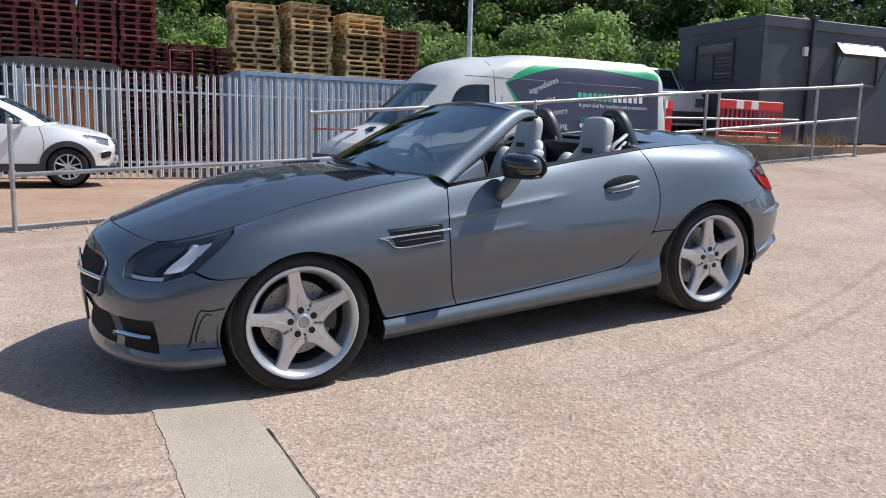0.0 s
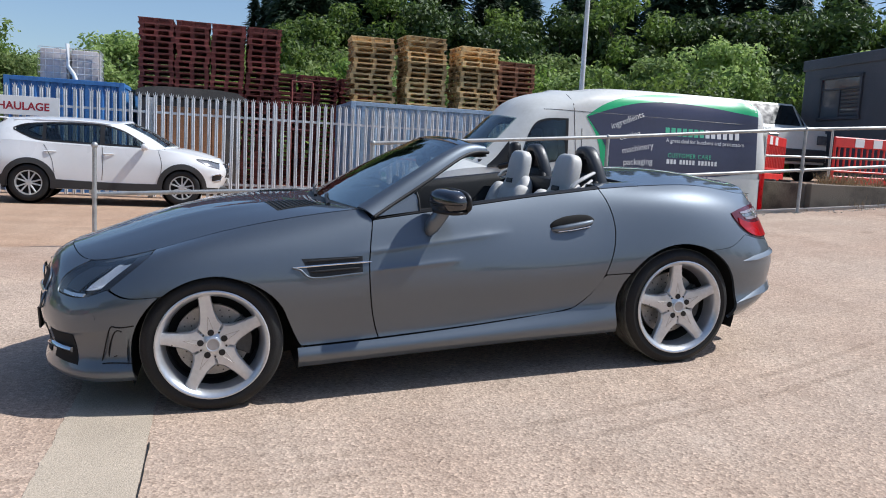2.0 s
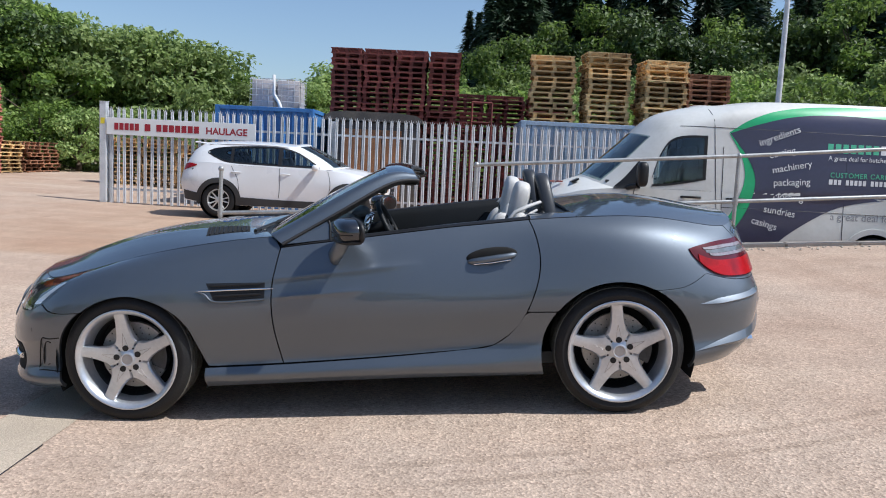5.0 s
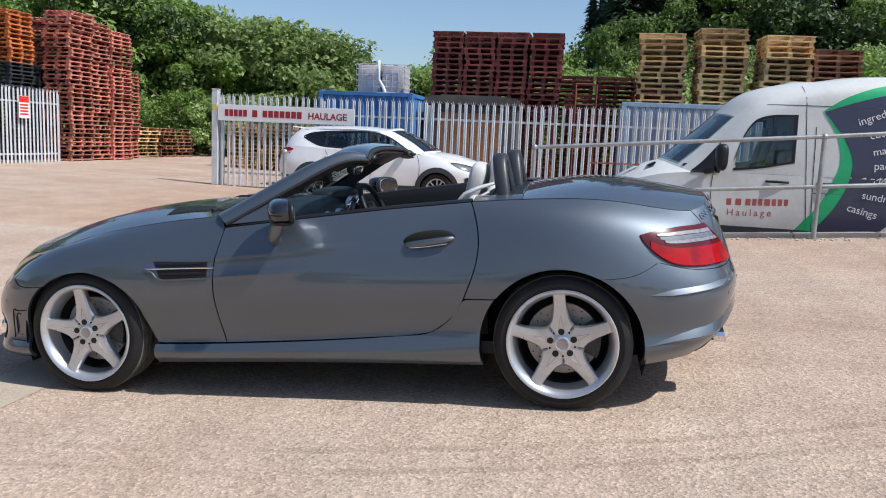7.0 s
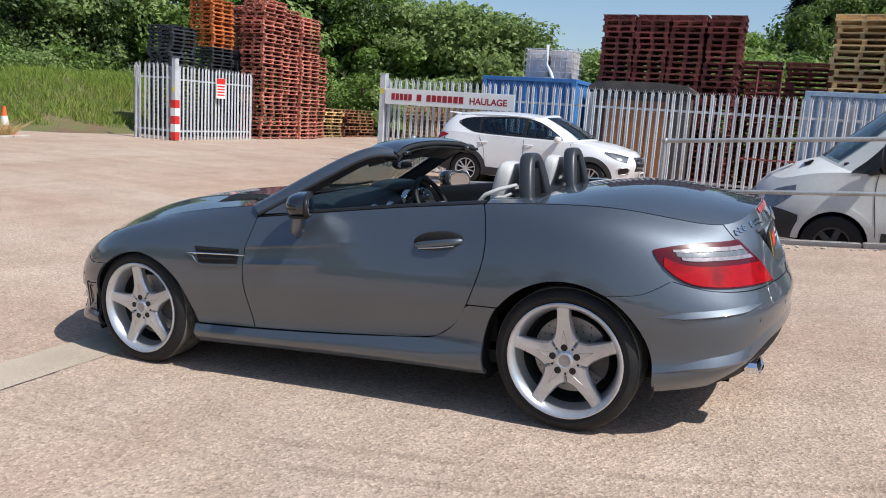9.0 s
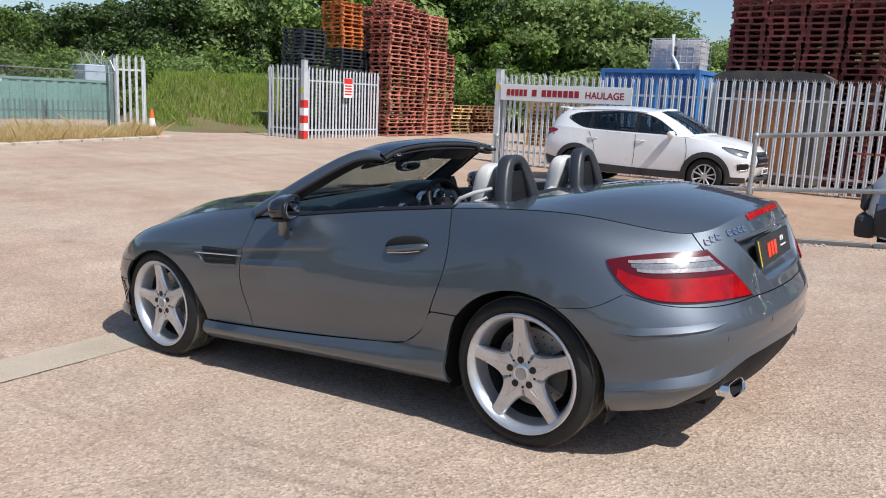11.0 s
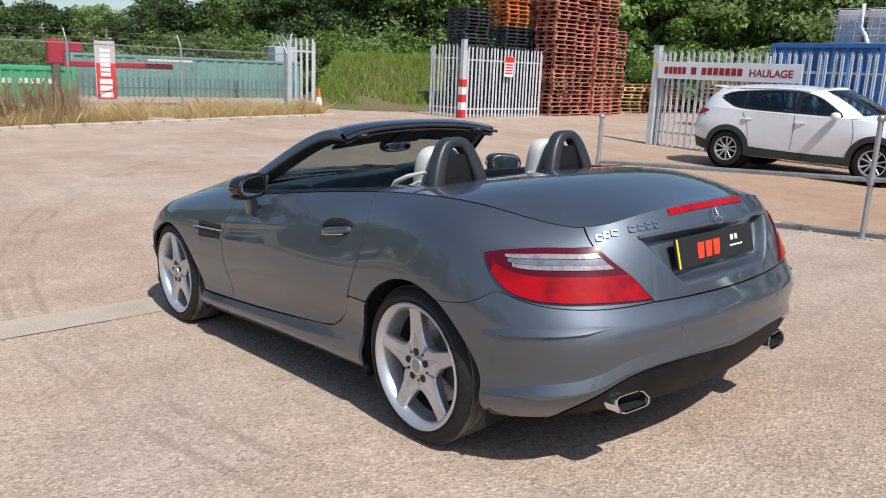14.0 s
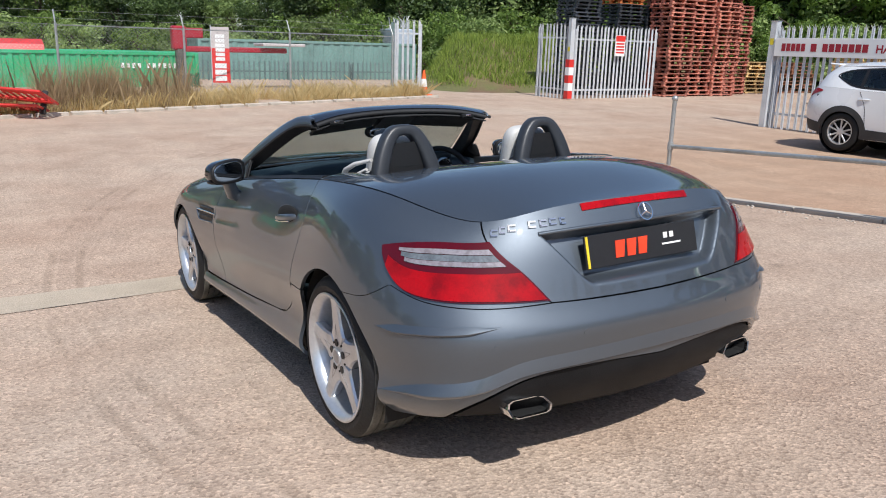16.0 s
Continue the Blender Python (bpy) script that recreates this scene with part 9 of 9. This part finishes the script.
def build_van():
    Z = -0.42
    van = thing("delivery_van", "dull white high-roofed delivery van with navy and green wrap", "van", pose(0, 7.09, Z))
    low = Hull([
        [(1.52, 0, .60), (1.56, .4, .60), (1.72, .75, .60), (2.0, .90, .60), (2.5, .955, .60), (3.5, .965, .61), (5, .965, .61), (6.5, .965, .62), (7.2, .955, .64), (7.36, .85, .66), (7.37, .5, .66), (7.37, 0, .66)],
        [(1.47, 0, .86), (1.52, .4, .86), (1.68, .75, .86), (1.98, .915, .86), (2.5, .985, .86), (3.5, .99, .86), (5, .99, .86), (6.5, .99, .86), (7.28, .98, .86), (7.39, .88, .87), (7.40, .5, .87), (7.40, 0, .87)],
        [(1.50, 0, 1.12), (1.56, .4, 1.10), (1.74, .72, 1.08), (2.02, .90, 1.10), (2.5, .98, 1.12), (3.5, .99, 1.12), (5, .99, 1.12), (6.5, .99, 1.12), (7.28, .98, 1.12), (7.39, .88, 1.12), (7.40, .5, 1.12), (7.40, 0, 1.12)],
        [(1.66, 0, 1.35), (1.72, .4, 1.32), (1.88, .66, 1.33), (2.12, .82, 1.40), (2.55, .945, 1.46), (3.5, .975, 1.48), (5, .975, 1.48), (6.5, .975, 1.48), (7.3, .965, 1.48), (7.39, .87, 1.48), (7.40, .5, 1.48), (7.40, 0, 1.48)]])
    up = Hull([
        [(2.22, 0, 1.60), (2.26, .4, 1.58), (2.38, .68, 1.53), (2.60, .92, 1.467), (3.0, .963, 1.472), (4, .976, 1.48), (5.5, .976, 1.48), (6.9, .976, 1.48), (7.3, .966, 1.48), (7.39, .87, 1.48), (7.40, .5, 1.48), (7.40, 0, 1.48)],
        [(2.55, 0, 1.90), (2.60, .4, 1.88), (2.72, .68, 1.84), (2.92, .87, 1.80), (3.25, .935, 1.82), (4, .955, 1.85), (5.5, .955, 1.85), (6.9, .955, 1.85), (7.27, .945, 1.85), (7.37, .85, 1.85), (7.38, .5, 1.85), (7.38, 0, 1.85)],
        [(2.95, 0, 2.28), (3.0, .4, 2.26), (3.10, .64, 2.23), (3.24, .81, 2.20), (3.5, .89, 2.22), (4.1, .925, 2.25), (5.5, .925, 2.25), (6.9, .925, 2.25), (7.22, .915, 2.25), (7.33, .82, 2.25), (7.34, .5, 2.25), (7.34, 0, 2.25)],
        [(3.35, 0, 2.58), (3.40, .38, 2.56), (3.52, .60, 2.53), (3.68, .74, 2.50), (3.95, .82, 2.54), (4.3, .86, 2.58), (5.5, .865, 2.60), (6.9, .865, 2.60), (7.15, .855, 2.60), (7.26, .76, 2.58), (7.27, .45, 2.58), (7.27, 0, 2.58)],
        [(3.80, 0, 2.69), (3.85, .32, 2.685), (3.95, .5, 2.675), (4.08, .62, 2.67), (4.3, .68, 2.70), (4.6, .71, 2.735), (5.5, .72, 2.755), (6.85, .72, 2.755), (7.0, .70, 2.75), (7.1, .62, 2.745), (7.12, .35, 2.745), (7.12, 0, 2.745)]])

    class Both:
        """The flank of the van, below and above its waist."""

        def skin(self, x, z, off=0.0, s=-1):
            return (low if z < 1.476 else up).skin(x, z, off, s)

        def y(self, x, z):
            return (low if z < 1.476 else up).y(x, z)

        band, ring = Hull.band, Hull.ring
    b = Both()
    wheels = (2.46, 6.19)
    low.body("body", VANWHITE, van, lambda c: any((c[0] - x) ** 2 + (c[2] - .62) ** 2 < .40 ** 2 for x in wheels), "dull white van body")
    low.bonnet("bonnet", VANWHITE, van, [(2.22, 0, 1.60), (2.26, .4, 1.58), (2.38, .68, 1.53), (2.52, .86, 1.485), (2.60, .93, 1.462)], 2.57, -1)
    sill = [(3.08, 1.52), (3.4, 1.56), (3.80, 1.645)]
    top = [(3.08, 1.64), (3.14, 1.84), (3.22, 2.02), (3.32, 2.15), (3.5, 2.215), (3.8, 2.23)]

    def glazed(c):
        return c[1] > .6 and 3.10 < c[0] < 3.78 and curve_at(sill, c[0]) + .012 < c[2] < curve_at(top, c[0]) - .012
    u_ws = up.share(2.62, 1.75, .72)
    up.body("upper_body", VANWHITE, van, glazed, holes=((-1, u_ws - .006, .04, .54), ))
    bm = bmesh.new()
    box(bm, (3.98, 0, 1.75), (.04, 1.7, 1.5))
    box(bm, (2.72, 0, 1.50), (.5, 1.6, .16), bevel=.05, seg=2)
    box(bm, (3.3, 0, 1.30), (1.3, 1.8, .05))
    fasten(bm)
    part("cab_lining", bm, CABINLINE, van, "dark van cab with a dashboard and bulkhead")
    for y in (-.5, .05, .5):
        bm = bmesh.new()
        blob(bm, (3.68, y, 1.62), (.10, .24, .34), Matrix.Rotation(radians(10), 4, "Y"), (16, 10), .7)
        chair = part("seat_back", bm, CABINLINE, van, smooth=50)
        bm = bmesh.new()
        blob(bm, (3.74, y, 2.02), (.06, .13, .09), None, (14, 8), .75)
        part("headrest", bm, CABINLINE, chair, smooth=50)
    up.lid("roof", VANWHITE, van, .05)
    up.wrap("windscreen", 0, u_ws, .02, .56, VANGLASS, van, .006, "pale tinted van windscreen").visible_shadow = False
    bm = bmesh.new()
    box(bm, (7.395, 0, 1.4), (.02, 1.70, 1.7), bevel=.01)
    part("rear_door", bm, VANWHITE, van)
    for s in (-1, 1):
        for x in wheels:
            b.ring("wheel_arch_lip", x, .62, .375, .45, 2, 178, VANWHITE, van, .014, s)
            # the steel is darkened further to stand for the shade under the arch
            plain_wheel(van, pose(x, s * .86, .605, 0, 0, 0 if s < 0 else 180), .345, .20, .22, 5, "dark steel wheel with arch shade in its colour", ALLOY_D)
            bm = bmesh.new()
            lathe(bm, [(.405, -.08), (.405, .35), (.0005, .35)], 30, Matrix.Translation((x, s * .86 - (0 if s < 0 else .27), .62)))
            part("wheel_arch_liner", bm, BLACKGAP, van)
        b.band("window_rubber", 3.08, 3.81, [(x, z - .022) for x, z in top], [(x, z + .010) for x, z in top], TRIM, van, .004, s=s, nx=26, nz=3)
        b.band("window_rubber", 3.08, 3.81, [(x, z - .012) for x, z in sill], [(x, z + .018) for x, z in sill], TRIM, van, .004, s=s, nx=26, nz=3)
        b.band("window_post", 3.765, 3.81, [(x, z - .01) for x, z in sill], [(x, z + .01) for x, z in top], TRIM, van, .005, s=s, nx=3)
        b.band("side_window", 3.10, 3.79, [(x, z + .006) for x, z in sill], [(x, z - .006) for x, z in top], SUVGLASS, van, .002, s=s, nx=26).visible_shadow = False
        b.band("mirror_triangle", 2.56, 2.92, [(2.56, 1.455), (2.92, 1.475)], [(2.56, 1.47), (2.72, 1.62), (2.92, 1.86)], TRIM, van, .006, s=s)
        b.band("lower_trim", 2.95, 5.76, [(2.9, .625), (5.8, .635)], [(2.9, .80), (5.8, .79)], CLADDING, van, .004, s=s)
        b.band("front_bumper_side", 1.64, 2.06, [(1.6, .62), (2.1, .62)], [(1.6, .98), (1.85, .96), (2.1, .90)], CLADDING, van, .008, s=s)
        b.band("head_lamp", 1.66, 2.0, [(1.66, .90), (1.8, .98), (2.0, 1.16)], [(1.66, 1.10), (1.8, 1.19), (2.0, 1.26)], HEADGLASS, van, .008, s=s)
        b.band("tail_lamp", 7.19, 7.33, [(7.2, .98), (7.4, .98)], [(7.2, 1.62), (7.4, 1.62)], LAMP_RED, van, .008, "red tail lamp", s=s)
        for pts in ([(2.84, 1.46), (2.83, 1.2), (2.88, .85), (2.9, .65)], [(3.88, 2.62), (3.92, 2.0), (3.98, 1.2), (4.02, .65)], [(4.03, 2.1), (4.05, 1.2), (4.09, .65)], [(5.72, 2.15), (5.74, 1.2), (5.76, .75)], [(4.05, 1.27), (5, 1.27), (7.2, 1.25)], [(3.45, 2.36), (3.8, 2.36), (5, 2.35), (7.15, 2.34)]):
            bm = bmesh.new()
            sweep(bm, [b.skin(x, z, .0005, s) for x, z in line3([(p[0], p[1], 0) for p in pts], 22)[:, :2]], .0045, seg=5)
            part("panel_gap", bm, TRIM, van)
        for x in (3.62, 4.24):
            bm = bmesh.new()
            sweep(bm, [b.skin(x - .14, 1.39, .006, s), b.skin(x, 1.39, .035, s), b.skin(x + .14, 1.39, .006, s)], [.014, .018, .014], seg=8)
            part("door_handle", bm, TRIM, van, smooth=60)
        mir = part("door_mirror", bmesh.new(), TRIM, van, "black van door mirror")
        bm = bmesh.new()
        blob(bm, (2.90, s * 1.13, 1.67), (.075, .11, .17), None, (20, 14), .6)
        part("mirror_shell", bm, TRIM, mir, smooth=50)
        bm = bmesh.new()
        sweep(bm, [(2.75, s * .96, 1.48), (2.8, s * 1.05, 1.50), (2.85, s * 1.12, 1.52)], .04, seg=8)
        part("mirror_arm", bm, TRIM, mir, smooth=50)
    bm = bmesh.new()
    box(bm, (1.50, 0, 1.0), (.10, 1.0, .28), bevel=.04)
    part("front_grille", bm, CLADDING, van)
    bm = bmesh.new()
    box(bm, (1.55, 0, .70), (.22, 1.4, .26), bevel=.06, seg=2)
    part("front_bumper", bm, CLADDING, van)
    bm = bmesh.new()
    box(bm, (7.42, 0, .70), (.12, 1.8, .16), bevel=.03)
    part("rear_bumper", bm, CLADDING, van)
    bm = bmesh.new()
    box(bm, (4.4, 0, .62), (5.4, 1.5, .2))
    part("underbody", bm, BLACKGAP, van)
    bm = bmesh.new()
    box(bm, (2.10, -.42, 1.535), (.11, .2, .02), Matrix.Rotation(radians(-25), 4, "Y"))
    part("bonnet_vent", bm, TRIM, van)
    bars([.10] * 6, .10, Matrix.Translation((1.95, -.32, 1.52)) @ Matrix.Rotation(radians(-105), 4, "X") @ Matrix.Rotation(radians(180), 4, "Z"), PRINT_R, van, gap=.15, name="logo_bar")
    # wrap: green crescent with a navy field inside it
    g_out = [(4.10, 2.30), (4.35, 2.47), (4.76, 2.62), (5.36, 2.70), (6.24, 2.715), (7.10, 2.67)]
    g_in = [(4.10, 2.285), (4.48, 2.42), (4.94, 2.54), (5.46, 2.59), (6.26, 2.57), (7.14, 2.47)]
    b.band("green_wrap_top", 4.10, 7.12, g_in, g_out, VANGREEN, van, .004, nx=40, nz=5)
    leg_l = [(.56, 3.70), (.8, 3.88), (1.1, 4.12), (1.4, 4.27), (1.7, 4.34), (2.0, 4.27), (2.28, 4.10)]
    leg_r = [(.56, 3.95), (.8, 4.10), (1.1, 4.32), (1.4, 4.45), (1.7, 4.48), (2.0, 4.34), (2.28, 4.11)]
    rows = [[b.skin(curve_at(leg_l, z) + (curve_at(leg_r, z) - curve_at(leg_l, z)) * i / 5, z, .004) for i in range(6)] for z in np.linspace(.60, 2.28, 24)]
    patch("green_wrap_side", np.array(rows), VANGREEN, van, "", .004)
    foot_line = [(3.9, .60), (4.6, .60), (5.0, .95), (5.5, 1.27), (5.8, 1.38), (6.3, 1.47), (7.2, 1.60)]
    rows = []
    for k in range(36):
        row = []
        for i in range(37):
            x = 4.0 + (7.12 - 4.0) * (i / 36)
            hi = min(curve_at(g_in, max(x, 4.11)), 2.59)
            lo = curve_at(foot_line, x)
            z = lo + (hi - lo) * k / 35
            row.append(b.skin(max(x, curve_at(leg_r, z) if z < 2.28 else 4.11), z, .0035))
        rows.append(row)
    patch("navy_wrap", np.array(rows), VANNAVY, van, "", .003)

    gx, gz = np.linspace(2.9, 7.25, 60), np.linspace(.6, 2.6, 40)
    side_y = np.array([[b.y(x, z) for x in gx] for z in gz])

    def lay(x, y, z):
        """Lays lettering on the flank."""
        fx, fz = (x - gx[0]) / (gx[1] - gx[0]), (z - gz[0]) / (gz[1] - gz[0])
        i, j = int(min(58, max(0, fx))), int(min(38, max(0, fz)))
        u, v = fx - i, fz - j
        w = (side_y[j, i] * (1 - u) + side_y[j, i + 1] * u) * (1 - v) + (side_y[j + 1, i] * (1 - u) + side_y[j + 1, i + 1] * u) * v
        return y - w - (.010 if x > 4 and z > curve_at(foot_line, x) else .0012)

    def text_at(text, x, z, size, tilt, mat, spread=1.0):
        return words(text, size, pose(x, 0, z, 0, -tilt, 0), mat, van, spread=spread, lay=lay)
    for text, x, z, tilt in (("ingredients", 4.50, 2.13, 22), ("cutting", 4.64, 1.97, 14), ("machinery", 4.69, 1.77, 12), ("packaging", 4.71, 1.60, 4), ("clothing", 4.72, 1.42, -2), ("sundries", 4.60, 1.24, -8), ("casings", 4.44, 1.08, -14)):
        text_at(text, x + .02, z, .132, tilt, PRINT_W)
    text_at("A great deal for butchers and processors", 5.46, 1.985, .088, 0, PRINT_W, .98)
    text_at("CUSTOMER CARE", 5.50, 1.755, .095, 0, MINT, 1.1)
    text_at("a great deal for", 5.56, 1.17, .142, 0, PRINT_G)
    text_at("butchers", 6.48, 1.17, .142, 0, TRIM)
    text_at("Haulage", 3.04, .93, .125, 2, PRINT_R, 1.4)
    for k in range(13):
        x = 5.45 + k * .106
        y = -max(b.y(x, 2.085), b.y(x + .073, 2.085)) - .0045
        bars([.073], .125, pose(x, y, 2.085, -5, 0, 0), MINT if k < 7 else PRINT_W, van, name="logo_bar")
    x = 5.49
    for k, w in enumerate((.05, .04, .04, -.05, .04, .04, .04, .04, .04, -.05, .04, .04, .04, .04, .04, .04)):
        if w > 0:
            bars([w], .07, pose(x, -max(b.y(x, 1.655), b.y(x + w, 1.655)) - .005, 1.655, -3, 0, 0), PRINT_W, van, name="number_bar")
        x += abs(w) + (.02 if w > 0 else 0)
    y = -(b.y(3.3, 1.1) + .0006)
    x = 3.03
    for w in (.06, -.03, .07, -.03, .06, .05, .05, .07, .05, .05, .05):
        if w > 0:
            bars([w], .085, pose(x, y, 1.065 + (x - 3.03) * .035), PRINT_R, van, name="name_bar")
        x += abs(w) + (.022 if w > 0 else 0)


build_van()



def build_far_car():
    """An off-road car, nose to the camera, of which the windscreen shows past the van."""
    pk = thing("parked_car", "pale off-road car with dark glass parked behind the van", "car", pose(10.62, 9.3, 1.0, 0, 0, 0))
    pk.scale = (1, 1, 1.2)
    outline = [(0.0, 0.35), (0.05, 0.95), (0.75, 1.02), (1.15, 1.48), (3.2, 1.50), (3.5, 0.95), (3.5, 0.35)]
    bm = bmesh.new()
    prism(bm, outline, 1.66, Matrix.Translation((0.83, 0, 0)) @ Matrix.Rotation(radians(90), 4, "Z"))
    bmesh.ops.bevel(bm, geom=bm.edges[:], offset=0.05, segments=2, affect="EDGES")
    part("body", bm, VANWHITE, pk, smooth=40)
    bm = bmesh.new()
    box(bm, (0, 0.935, 1.25), (1.42, 0.012, 0.50), Matrix.Rotation(radians(-41), 4, "X"), bevel=0.004)
    part("windscreen", bm, DARKGLASS, pk)
    for x in (-0.83, 0.83):
        for y in (1.55, 2.5):
            bm = bmesh.new()
            box(bm, (x, y, 1.24), (0.014, 0.8, 0.36), bevel=0.004)
            part("side_window", bm, DARKGLASS, pk)
        for y in (0.6, 2.9):
            plain_wheel(pk, pose(x * 0.9, y, 0.36, 0, 0, 90 if x > 0 else -90), 0.36, 0.2, 0.2, 5)
        bm = bmesh.new()
        box(bm, (x * 0.75, -0.005, 0.78), (0.24, 0.03, 0.16), bevel=0.01)
        part("head_lamp", bm, HEADGLASS, pk)
    bm = bmesh.new()
    box(bm, (0, -0.01, 0.5), (1.5, 0.06, 0.22), bevel=0.02)
    part("bumper", bm, CLADDING, pk)


build_far_car()
